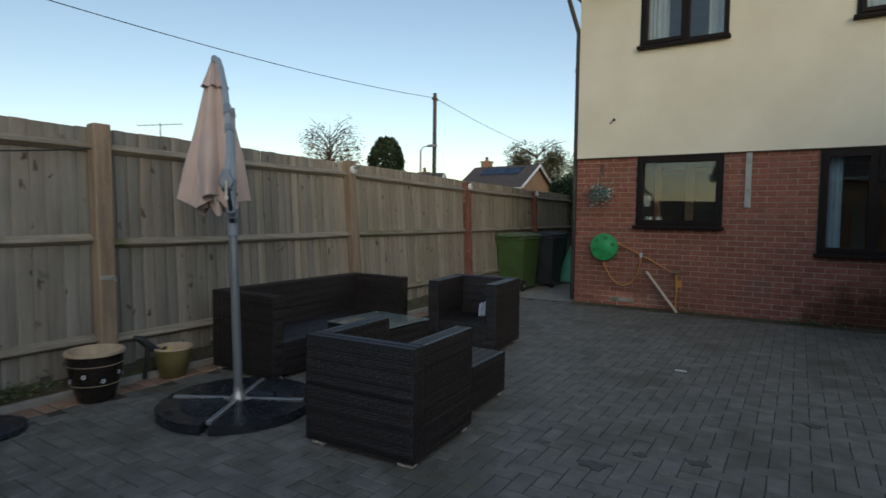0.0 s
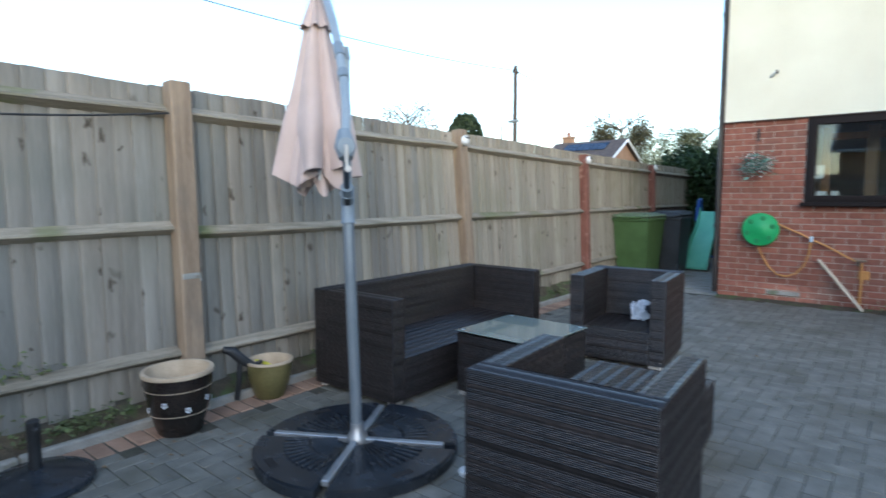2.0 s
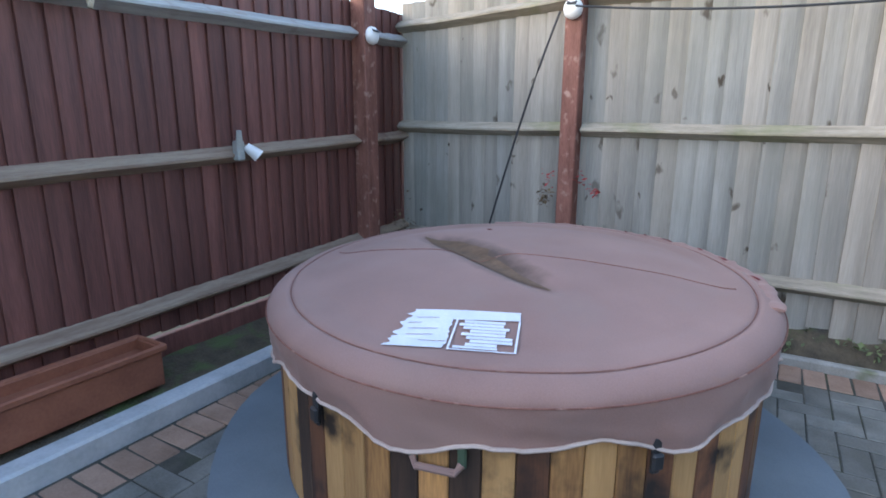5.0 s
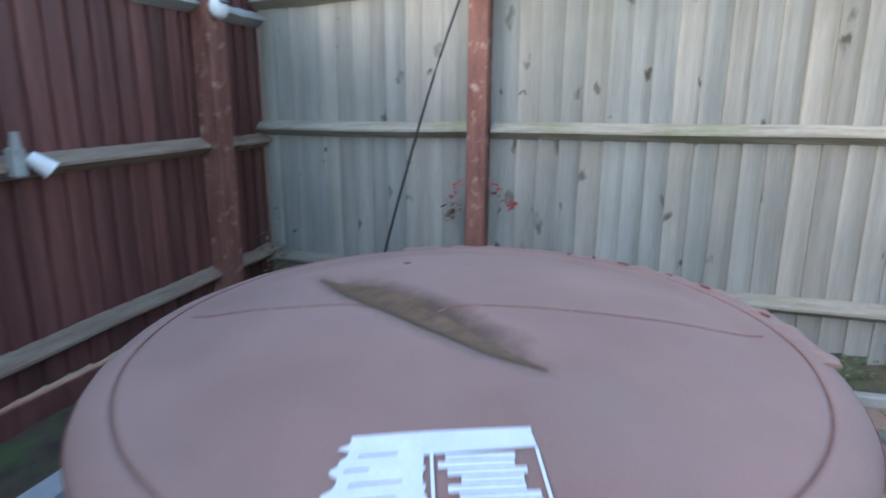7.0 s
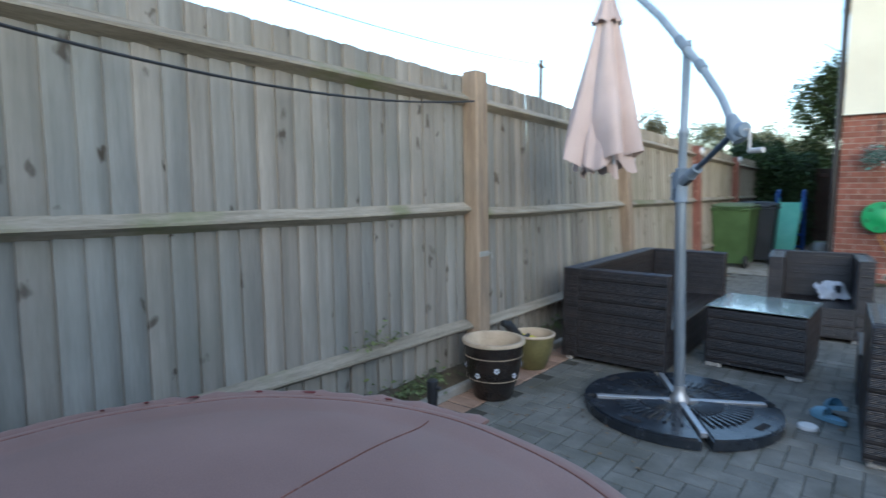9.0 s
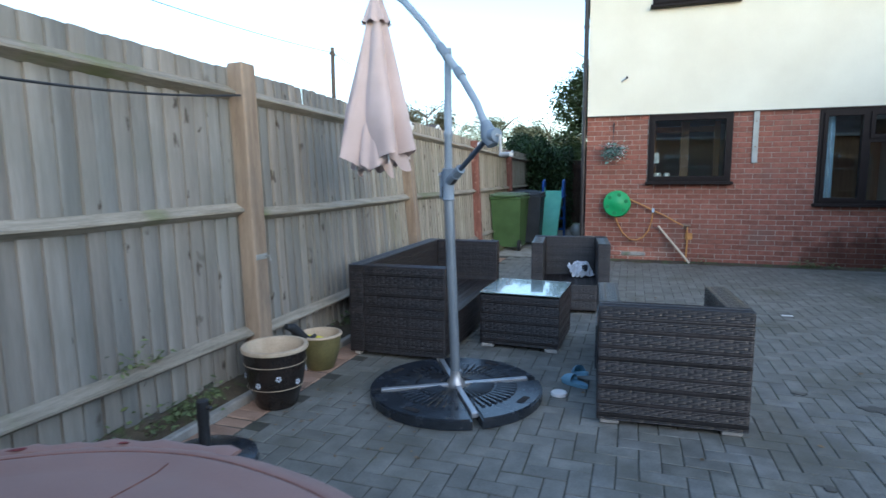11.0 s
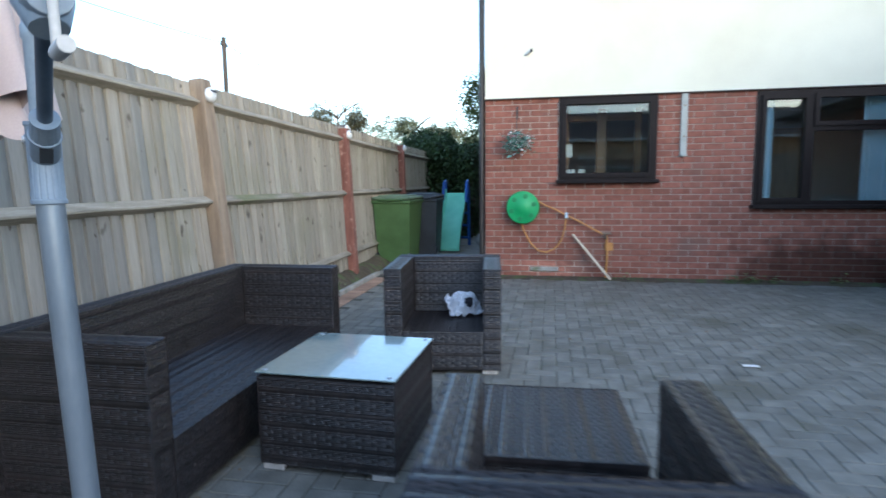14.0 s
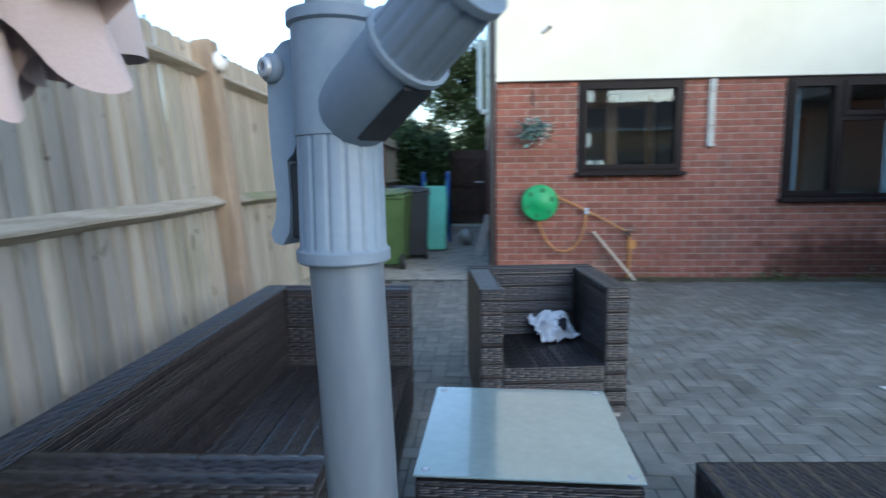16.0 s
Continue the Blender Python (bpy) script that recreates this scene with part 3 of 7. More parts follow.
window(*W1, 0.03, [], [(W1[0] + 0.04, W1[1] - 0.04, W1[2] + 0.05, W1[3] - 0.04)])
xm, zt = 3.73, 1.80
window(*W2, 0.03, [("x", xm, W2[2] + 0.05, W2[3] - 0.05), ("z", zt, xm, W2[1] - 0.05)],
       [(W2[0] + 0.045, xm - 0.02, W2[2] + 0.05, W2[3] - 0.045), (xm + 0.02, W2[1] - 0.045, zt + 0.02, W2[3] - 0.045)])
window(*U1, 0.02, [("x", 1.52, U1[2] + 0.05, U1[3] - 0.05)], [(U1[0] + 0.045, 1.50, U1[2] + 0.05, U1[3] - 0.045)])
window(*U2, 0.02, [("x", 4.0, U2[2] + 0.05, U2[3] - 0.05)], [(U2[0] + 0.045, 3.98, U2[2] + 0.05, U2[3] - 0.045)])

# rooms behind the glass
b = Build()
for z0, z1 in ((-0.05, 2.3), (2.45, 4.95)):
    b.box((4.5, 2.6, (z0 + z1) / 2), (8.4, 0.1, z1 - z0))
    b.box((4.5, 1.45, z0), (8.4, 2.3, 0.06))
    b.box((4.5, 1.45, z1), (8.4, 2.3, 0.06))
    b.box((2.6, 1.42, (z0 + z1) / 2), (0.1, 2.2, z1 - z0))
part("room", b, M_ROOM, house, "dim rooms behind the windows")
for nm, c, sz in (("post", (1.02, 0.95, 1.1), (0.09, 0.06, 2.2)), ("post", (1.50, 0.95, 1.1), (0.13, 0.07, 2.2)), ("post", (1.98, 0.95, 1.1), (0.09, 0.06, 2.2)), ("head", (1.5, 0.95, 2.08), (0.87, 0.05, 0.09))):
    b = Build()
    b.cbox(c, sz, 0.008)
    part("door_" + nm, b, M_ROOMWOOD, house, "brown wooden frame of a double door indoors")
b = Build()
b.cbox((1.0, 2.38, 0.45), (0.7, 0.3, 0.9), 0.01)
part("cupboard", b, M_ROOMWOOD, house, "brown wooden cupboard indoors")
b = Build()
b.cbox((4.3, 2.5, 1.0), (0.9, 0.06, 2.0), 0.01)
part("inner_door", b, M_ROOMWOOD, house, "brown wooden door indoors")
b = Build()
b.cbox((3.4, 2.38, 0.9), (0.5, 0.3, 1.8), 0.01)
part("cupboard", b, M_ROOMWOOD, house, "brown wooden cupboard indoors")
b = Build()
b.cbox((1.02, 0.14, 1.60), (0.12, 0.01, 0.16), 0.002)
part("card", b, M_WHITE, house, "pale card behind the glass")
for jx, jr in ((1.2, 0.05), (1.06, 0.07)):
    b = Build()
    b.lathe((jx, 0.18, 1.22), [(jr * 0.85, 0), (jr, 0.08), (jr * 0.8, 0.15)], 12)
    part("jar", b, M_WHITE, house, "pale jar on the inner sill", smooth=True)
b = Build()
b.cbox((1.49, 0.2, 1.20), (1.15, 0.2, 0.03), 0.004)
part("inner_sill", b, M_ROOM, house)


def curtain(x0, x1, z0, z1, y, mat, folds):
    b = Build()
    n = folds * 8
    b.grid(n, 6, lambda u, v: (x0 + (x1 - x0) * u + 0.02 * (1 - v) * math.sin(9 * u), y + 0.025 * math.sin(2 * math.pi * folds * u) * (0.7 + 0.3 * v), z0 + (z1 - z0) * v))
    part("curtain", b, mat, house, "hanging curtain behind the glass", smooth=True)


curtain(3.2, 3.40, W2[2], W2[3], 0.20, M_CURTAIN, 4)
curtain(4.36, 4.80, W2[2], W2[3], 0.20, M_CURTAIN, 8)
curtain(0.93, 1.25, U1[2] - 0.1, U1[3], 0.18, M_WHITECURTAIN, 5)
curtain(1.78, 2.05, U1[2] - 0.1, U1[3], 0.18, M_WHITECURTAIN, 4)
curtain(3.46, 3.75, U2[2] - 0.1, U2[3], 0.18, M_WHITECURTAIN, 5)
b = Build()
b.tube([(0.56, 0.0, 2.80), (0.57, -0.09, 2.81), (0.575, -0.10, 2.79)], 0.014, 8)
overflow = part("overflow_pipe", b, M_PIPE, house, "short dark overflow pipe", smooth=True)
b = Build()
b.tube([(0.50, -0.012, 2.765), (0.53, -0.05, 2.78), (0.555, -0.075, 2.80)], [0.018, 0.016, 0.016], 8)
part("elbow", b, M_WHITE, overflow, "white plastic elbow", smooth=True)

# wing of the house with its own low roof
wing = thing("house_wing", "single-storey red brick wing with dark gutter and tiled roof", "house")
b = Build()
b.prism([(5.12, -0.02), (5.12, -3.8), (7.0, -3.8), (7.0, -3.6), (5.36, -3.6), (5.36, -0.02)][::-1], -0.15, 2.35)
wing_wall = part("wall", b, M_MORTAR, wing, "red brick wall")
b = Build()
b.add([(4.86, -0.03, 2.36), (4.86, -4.0, 2.36), (7.4, -4.0, 3.75), (7.4, -0.03, 3.75), (4.86, -0.03, 2.30), (4.86, -4.0, 2.30), (7.4, -4.0, 3.68), (7.4, -0.03, 3.68)],
      [(0, 3, 2, 1), (4, 5, 6, 7), (0, 1, 5, 4), (0, 4, 7, 3), (1, 2, 6, 5)])
part("roof", b, M_TILE, wing, "dark roof tiles")
b = Build()
b.box((5.0, -2.0, 2.24), (0.2, 3.9, 0.10))
part("soffit", b, M_SOFFIT, wing)
b = Build()
b.tube([(4.83, -0.06, 2.30), (4.83, -4.0, 2.29)], 0.055, 10)
part("gutter", b, M_PIPE, wing, "dark plastic gutter", smooth=True)
b = Build()
b.add([(4.80, -0.06, 2.48), (4.80, -0.02, 2.48), (5.8, -0.06, 3.02), (5.8, -0.02, 3.02), (4.80, -0.06, 2.44), (5.8, -0.06, 2.96)], [(0, 2, 3, 1), (4, 5, 2, 0)])
part("flashing", b, M_GREYSTEEL, wing, "grey lead flashing")
M_RATTAN = material("dark_woven_resin", (0.0115, 0.0105, 0.0105), (0.033, 0.0265, 0.026), 0.36, 18, fine=160, bump=0.1, island=0.45, spec=0.6)
M_CORE = material("dark_core", (0.010, 0.009, 0.009), (0.018, 0.016, 0.016), 0.8, 18, fine=160, bump=0)
M_FOOT = material("pale_foot", (0.45, 0.43, 0.40), (0.58, 0.56, 0.53), 0.6, 18, fine=100, bump=0.05)
M_TOPGLASS = material("frosted_table_glass", (0.16, 0.22, 0.215), (0.225, 0.29, 0.28), 0.18, 3, fine=30, bump=0, coat=0.8, rough_vary=0.06)
M_MAST = material("grey_blue_paint", (0.24, 0.29, 0.34), (0.31, 0.365, 0.42), 0.38, 8, fine=90, bump=0.04)
M_JOINT = material("grey_blue_plastic", (0.17, 0.215, 0.265), (0.22, 0.27, 0.32), 0.5, 8, fine=140, bump=0.08)
M_TUBE = material("dull_grey_tube", (0.185, 0.22, 0.255), (0.245, 0.285, 0.325), 0.36, 8, (1, 1, 0.3), 90, 0.04, metal=0.35)
M_STRUT = material("dark_blue_tube", (0.035, 0.055, 0.085), (0.06, 0.085, 0.12), 0.4, 8, fine=90, bump=0.04)
M_CANOPY = material("pale_pink_canvas", (0.465, 0.365, 0.335), (0.575, 0.465, 0.435), 0.9, 4, fine=220, bump=0.15, bump_size=0.002, sheen=0.2)
M_BASE = material("black_moulded_plastic", (0.012, 0.016, 0.022), (0.03, 0.037, 0.047), 0.25, 10, fine=120, bump=0.12, rough_vary=0.12, spec=0.6)
M_ALU = material("dull_aluminium", (0.35, 0.37, 0.39), (0.50, 0.52, 0.54), 0.4, 10, (1, 1, 1), 120, 0.06, metal=0.7)
M_SCREW = material("steel_screw", (0.42, 0.44, 0.46), (0.55, 0.57, 0.6), 0.35, 10, fine=120, bump=0.02, metal=0.4)

FACES = {"-x": ((0, -1, 0), (0, 0, 1), (-1, 0, 0)), "+x": ((0, 1, 0), (0, 0, 1), (1, 0, 0)), "-y": ((1, 0, 0), (0, 0, 1), (0, -1, 0)),
         "+y": ((-1, 0, 0), (0, 0, 1), (0, 1, 0)), "+z": ((1, 0, 0), (0, 1, 0), (0, 0, 1)), "+z2": ((0, 1, 0), (-1, 0, 0), (0, 0, 1))}


# heights of the strands from row to row, and where along them they dive under
WEAVE = [(0.0075, 0), (0.0075, 0), (0.0075, 2), (0.010, 2), (0.022, 0), (0.0075, 0), (0.0075, 2), (0.0075, 2), (0.0075, 0), (0.010, 3), (0.0075, 0), (0.018, 0), (0.0075, 0), (0.0075, 0), (0.010, 2), (0.0075, 2)]


def woven(name, parent, blocks, seed):
    """One woven part: dark cores, with strands of several heights running over and under on the shown faces."""
    rnd = random.Random(seed)
    b, core = Build(), Build()
    for c, s, faces in blocks:
        core.cbox(c, (s[0] - 0.008, s[1] - 0.008, s[2] - 0.008), 0.006)
        for f in faces:
            u, v, n = (Vector(a) for a in FACES[f])
            w = sum(abs(u[i]) * s[i] for i in range(3))
            h = sum(abs(v[i]) * s[i] for i in range(3))
            d = sum(abs(n[i]) * s[i] for i in range(3)) / 2
            o = Vector(c) + n * d - u * (w / 2) - v * (h / 2)
            m = max(5, round(w / 0.0135))
            z, row = 0.001, rnd.randrange(12)
            while z < h - 0.004:
                size, shift = WEAVE[row % len(WEAVE)]
                sh = min(size * rnd.uniform(0.94, 1.06), h - z)
                verts = []
                for i in range(m + 1):
                    t = w * i / m
                    if size > 0.015:
                        dep = (-0.0006, 0.0003, 0.0006, 0.0003)[i % 4]
                    else:
                        dep = (-0.0030, -0.0003, 0.0002, 0.0002, -0.0003)[(i + shift) % 5]
                    dep = dep if 0 < i < m else -0.002
                    p = o + u * t
                    verts += [tuple(p + v * (z + 0.0006) + n * (dep - 0.0014)), tuple(p + v * (z + sh / 2) + n * (dep + 0.0002)), tuple(p + v * (z + sh - 0.0006) + n * (dep - 0.0014))]
                fs = []
                for i in range(m):
                    fs += [(3 * i, 3 * i + 3, 3 * i + 4, 3 * i + 1), (3 * i + 1, 3 * i + 4, 3 * i + 5, 3 * i + 2)]
                b.add(verts, fs)
                z += sh
                row += 1
    body = part(name, core, M_CORE, parent)
    part("weave", b, M_RATTAN, body, kind="stuff")
    return body


def seat_unit(name, label, category, w, d, h, loc, rz, group, seed, seat_h=0.27, seat_face="+z2"):
    """A boxy woven seat, back along +y: base and seat, backrest, two arms, four pale feet."""
    t = 0.115
    s = thing(name, label, category, loc, rz, group)
    woven("seat", s, [((0, -t / 2 + 0.0, (seat_h + 0.03) / 2), (w - 2 * t, d - t - 0.006, seat_h - 0.03), ("-y", seat_face))], seed)
    woven("backrest", s, [((0, d / 2 - t / 2, (h + 0.03) / 2), (w, t, h - 0.03), ("+y", "+z", "-x", "+x")), ((0, d / 2 - t - 0.003, (h + seat_h) / 2), (w - 2 * t, 0.01, h - seat_h), ("-y",))], seed + 1)
    for sx in (-1, 1):
        x = sx * (w / 2 - t / 2)
        out, inn = ("+x", "-x") if sx > 0 else ("-x", "+x")
        woven("arm", s, [((x, -t / 2, (h + 0.03) / 2), (t, d - t - 0.002, h - 0.034), (out, inn, "-y", "+z2"))], seed + 2 + sx)
    for sx in (-1, 1):
        for sy in (-1, 1):
            b = Build()
            b.cbox((sx * (w / 2 - 0.07), sy * (d / 2 - 0.05), 0.015), (0.10, 0.05, 0.03), 0.005)
            part("foot", b, M_FOOT, s, "pale plastic foot")
    return s


chair = seat_unit("armchair", "dark brown woven resin garden armchair with a bare seat", "armchair", 0.745, 0.70, 0.655, (0.915, -5.875, 0), 183.5, "woven garden seats", 20)
other = copy_thing(chair, pose(0.125, -3.43, 0, 0, 0, 6) @ Matrix.Diagonal((1, 1, 1.055, 1)))
tagged(other, "dark brown woven resin armchair with a white cloth on its seat")
seat_unit("sofa", "long dark brown woven resin garden sofa without cushions", "sofa", 1.86, 0.75, 0.69, (-0.915, -4.63, 0), 91.0, "woven garden seats", 40, 0.30, "+z")

table = thing("coffee_table", "dark woven garden table with a frosted glass top", "table", (-0.075, -4.775, 0), -2)
woven("table_body", table, [((0, 0, 0.225), (0.615, 0.625, 0.39), ("-x", "+x", "-y", "+y"))], 60)
b = Build()
b.cbox((0, 0, 0.438), (0.625, 0.635, 0.007), 0.002)
part("glass_top", b, M_TOPGLASS, table, "pale frosted glass sheet")
for sx in (-1, 1):
    for sy in (-1, 1):
        b = Build()
        b.lathe((sx * 0.28, sy * 0.285, 0.4395), [(0.012, 0), (0.012, 0.003), (0.008, 0.005)], 12)
        part("glass_stud", b, M_ALU, table, "small round metal stud")
        b = Build()
        b.cbox((sx * 0.25, sy * 0.28, 0.015), (0.10, 0.05, 0.03), 0.005)
        part("foot", b, M_FOOT, table, "pale plastic foot")

# ---- white and black cloth on the far armchair ----
b = Build()


def cloth(u, v):
    x, yy = (u - 0.5) * 0.27, (v - 0.5) * 0.25
    hgt = 0.09 * max(0, 1 - 2.2 * (x * x + yy * yy) / 0.03) ** 0.5 + 0.04 * noise.noise((u * 6, v * 6, 2.0)) + 0.03 * noise.noise((u * 14, v * 14, 5.0))
    return (x, yy, max(0.006, hgt + 0.03))


b.grid(36, 36, cloth)
M_CLOTH = material("white_cloth", (0.58, 0.60, 0.64), (0.74, 0.75, 0.78), 0.9, 8, fine=200, bump=0.1)
M_BLACKCLOTH = material("black_cloth", (0.012, 0.012, 0.016), (0.03, 0.03, 0.036), 0.9, 8, fine=200, bump=0.1)
towel = single("cloth", b, M_CLOTH, "crumpled white and black cloth lying on an armchair", "cloth", smooth=True)
towel.matrix_basis = pose(0.215, -3.265, 0.330, 28, 0, 25) @ Matrix.Diagonal((0.88, 0.88, 0.88, 1))

b = Build()
b.grid(16, 16, lambda u, v: (0.02 + (u - 0.5) * 0.13, -0.03 + (v - 0.5) * 0.12, 0.128 - 1.6 * ((u - 0.5) ** 2 + (v - 0.5) ** 2) * 0.13 + 0.02 * noise.noise((u * 7, v * 7, 1.0))))
part("black_fold", b, M_BLACKCLOTH, towel, "black patch of the cloth", smooth=True)

# ---- woven footstool ----
stool = thing("footstool", "low dark woven footstool in front of an armchair", "footstool", (0.815, -5.09, 0), 2.5)
woven("stool_body", stool, [((0, 0, 0.18), (0.65, 0.66, 0.30), ("-x", "+x", "-y", "+y", "+z2"))], 75)
for sx in (-1, 1):
    for sy in (-1, 1):
        b = Build()
        b.cbox((sx * 0.26, sy * 0.29, 0.015), (0.10, 0.05, 0.03), 0.005)
        part("foot", b, M_FOOT, stool, "pale plastic foot")

# ---- cantilever parasol ----
parasol = thing("cantilever_parasol", "closed pale pink cantilever parasol on a grey mast", "parasol", (0, 0, 0))
MX, MY = -0.325, -6.065
BX = MX + 0.042
PLATE_TURN = 30
sector = []
for a in [3 + 84 * i / 14 for i in range(15)]:
    sector.append((0.525 * math.cos(radians(a)), 0.525 * math.sin(radians(a))))
sector = [(0.07, 0.024), *[(p[0], max(p[1], 0.024)) for p in sector], (0.024, 0.07)]
for q in range(4):
    b = Build()
    b.m = pose(BX, MY, 0, 0, 0, PLATE_TURN + 90 * q)
    b.prism(sector, 0.004, 0.052)
    inner = [(x * 0.95 + 0.012, y * 0.95 + 0.012) for x, y in sector]
    b.prism(inner, 0.0525, 0.060)
    plate = part("base_plate", b, M_BASE, parasol, "black moulded quarter plate with radiating ribs")
    b = Build()
    for i in range(11):
        a = 12 + 6.6 * i
        for r0, r1 in ((0.10, 0.235), (0.25, 0.375)):
            b.m = pose(BX, MY, 0, 0, 0, PLATE_TURN + 90 * q + a) @ pose((r0 + r1) / 2, 0, 0.064)
            wd = 0.012 * (r0 + r1) / 0.4
            b.cbox((0, 0, 0), (r1 - r0, wd, 0.012), 0.003)
    part("ribs", b, M_BASE, plate)
    b = Build()
    b.m = pose(BX, MY, 0, 0, 0, PLATE_TURN + 90 * q + 45)
    # thin dark slab on the plate, coloured as the shade of a slot
    b.cbox((0.455, 0, 0.0615), (0.04, 0.10, 0.005), 0.002)
    part("grip_slot", b, M_CORE, plate, "dark slab painted as the shade in a hand slot")
for q in range(4):
    b = Build()
    b.m = pose(BX, MY, 0, 0, 0, PLATE_TURN + 90 * q)
    b.cbox((0.24, 0, 0.056), (0.44, 0.036, 0.03), 0.004)
    part("cross_bar", b, M_ALU, parasol, "dull metal cross bar of the stand")
b = Build()
b.lathe((BX, MY, 0.05), [(0.055, 0), (0.055, 0.03), (0.036, 0.05), (0.034, 0.10)], 20)
part("mast_socket", b, M_ALU, parasol, smooth=True)
b = Build()
b.tube([(BX, MY, 0.05), (MX, MY, 1.24)], 0.0295, 24)
part("lower_mast", b, M_TUBE, parasol, "thick grey tube", smooth=True)
b = Build()
b.lathe((MX, MY, 1.2), [(0.0225, 0), (0.0225, 0.36), (0.026, 0.365), (0.026, 0.39), (0.0225, 0.395), (0.0225, 0.84)], 24)
part("upper_mast", b, M_MAST, parasol, "thinner grey tube", smooth=True)
# fluted clamp where the strut meets the mast
b = Build()
n = 144
rows = [(1.190, 0.0345, 0), (1.192, 0.037, 0), (1.200, 0.037, 0), (1.2025, 0.0335, 0.0014), (1.288, 0.0325, 0.0014), (1.2885, 0.0342, 0), (1.368, 0.034, 0), (1.370, 0.037, 0), (1.378, 0.037, 0), (1.380, 0.024, 0)]
verts, fs = [], []
for z, r, fl in rows:
    for i in range(n):
        a = 2 * math.pi * i / n
        rr = r + (fl if i % 9 < 7 else -fl) * 0.5
        verts.append((MX + rr * math.cos(a), MY + rr * math.sin(a), z))
for k in range(len(rows) - 1):
    fs += [(k * n + i, k * n + (i + 1) % n, (k + 1) * n + (i + 1) % n, (k + 1) * n + i) for i in range(n)]
b.add(verts, fs)
clamp = part("clamp", b, M_JOINT, parasol, "fluted grey plastic clamp", smooth=True)
ELBOW = Vector((-0.006, -6.35, 1.54))
JOINT = Vector((MX, MY, 1.294))
way = (ELBOW - JOINT).normalized()
b = Build()
b.tube([JOINT - way * 0.014, JOINT, JOINT + way * 0.025, JOINT + way * 0.094], [0.012, 0.024, 0.0305, 0.0295], 28)
b.tube([JOINT + way * 0.094, JOINT + way * 0.0985], 0.0322, 28)
sleeve = part("strut_sleeve", b, M_JOINT, clamp, "angled socket with a raised ring", smooth=True)
b = Build()
verts, fs = [], []
ref = way.cross(Vector((0, 0, 1))).normalized()
oth = ref.cross(way)
for k, (t, r) in enumerate(((0.0985, 0.0282), (0.154, 0.0262), (0.155, 0.0282), (0.161, 0.0282), (0.161, 0.014))):
    for i in range(96):
        a = 2 * math.pi * i / 96
        rr = r + (0.0006 if i % 8 < 6 else -0.0006) * (k < 2)
        verts.append(tuple(JOINT + way * t + ref * (rr * math.cos(a)) + oth * (rr * math.sin(a))))
for k in range(4):
    fs += [(k * 96 + i, k * 96 + (i + 1) % 96, (k + 1) * 96 + (i + 1) % 96, (k + 1) * 96 + i) for i in range(96)]
b.add(verts, fs)
part("fluted_socket", b, M_JOINT, sleeve, smooth=True)
b = Build()
b.m = Matrix((( *ref, 0), (*way, 0), (*oth, 0), (0, 0, 0, 1))).transposed()
b.m.translation = JOINT - oth * 0.0285
# solid black patch, with the shade of a hollow put into its colour
b.cbox((0, 0.060, 0), (0.026, 0.062, 0.004), 0.0018)
part("hollow", b, M_BLACK, sleeve, "black patch painted as the shade of a hollow under the socket")
b = Build()
b.tube([JOINT + way * 0.12, ELBOW], 0.0145, 16)
part("strut", b, M_STRUT, parasol, "dark blue-grey strut tube", smooth=True)
side = Vector((-0.93, 0.30, 0)).normalized()
b = Build()
across = side.cross(Vector((0, 0, 1)))
flat = Matrix(((side.x, 0, across.x, MX), (side.y, 0, across.y, MY), (0, 1, 0, 0), (0, 0, 0, 1)))
b.m = flat
b.prism([(0.030, 1.29), (0.036, 1.276), (0.0425, 1.270), (0.0415, 1.232), (0.044, 1.212), (0.051, 1.202), (0.059, 1.204), (0.062, 1.212), (0.057, 1.222), (0.0545, 1.24), (0.057, 1.27), (0.0585, 1.30), (0.0575, 1.340), (0.050, 1.355), (0.042, 1.361), (0.030, 1.363)], -0.011, 0.011)
part("lever", b, M_JOINT, clamp, "flat curved clamping lever")
b = Build()
b.m = flat
# black block fills the gap and gives the slot's shade by colour
b.cbox((0.038, 1.238, 0), (0.012, 0.06, 0.016), 0.002)
part("lever_slot", b, M_BLACK, clamp, "black block painted as the shade behind the lever")
b = Build()
facing = (side * 0.35 - across).normalized()
b.m = Matrix.Translation(JOINT + side * 0.052 - across * 0.009 + Vector((0, 0, 0.048))) @ facing.to_track_quat("Z", "Y").to_matrix().to_4x4()
b.lathe((0, 0, 0), [(0.0115, 0), (0.0115, 0.005), (0.0095, 0.007)], 24)
boss = part("bolt_boss", b, M_JOINT, clamp, smooth=True)
b = Build()
b.m = Matrix.Translation(JOINT + side * 0.052 - across * 0.009 + facing * 0.006 + Vector((0, 0, 0.048))) @ facing.to_track_quat("Z", "Y").to_matrix().to_4x4()
b.lathe((0, 0, 0), [(0.0078, 0), (0.0078, 0.004), (0.0068, 0.005), (0.0040, 0.005), (0.0036, 0.001), (0.0005, 0.001)], 24)
part("bolt", b, M_SCREW, boss, "bright steel socket bolt", smooth=True)
# curved arm
ARM = [ELBOW, Vector((-0.10, -6.255, 1.72)), Vector((-0.225, -6.165, 1.90)), Vector((-0.345, -6.085, 2.045)), Vector((-0.50, -5.99, 2.235)), Vector((-0.66, -5.90, 2.40)), Vector((-0.79, -5.83, 2.50)), Vector((-0.90, -5.785, 2.545))]
b = Build()
b.tube(ARM, 0.021, 14)
part("arm", b, M_MAST, parasol, "curved grey-blue arm", smooth=True)
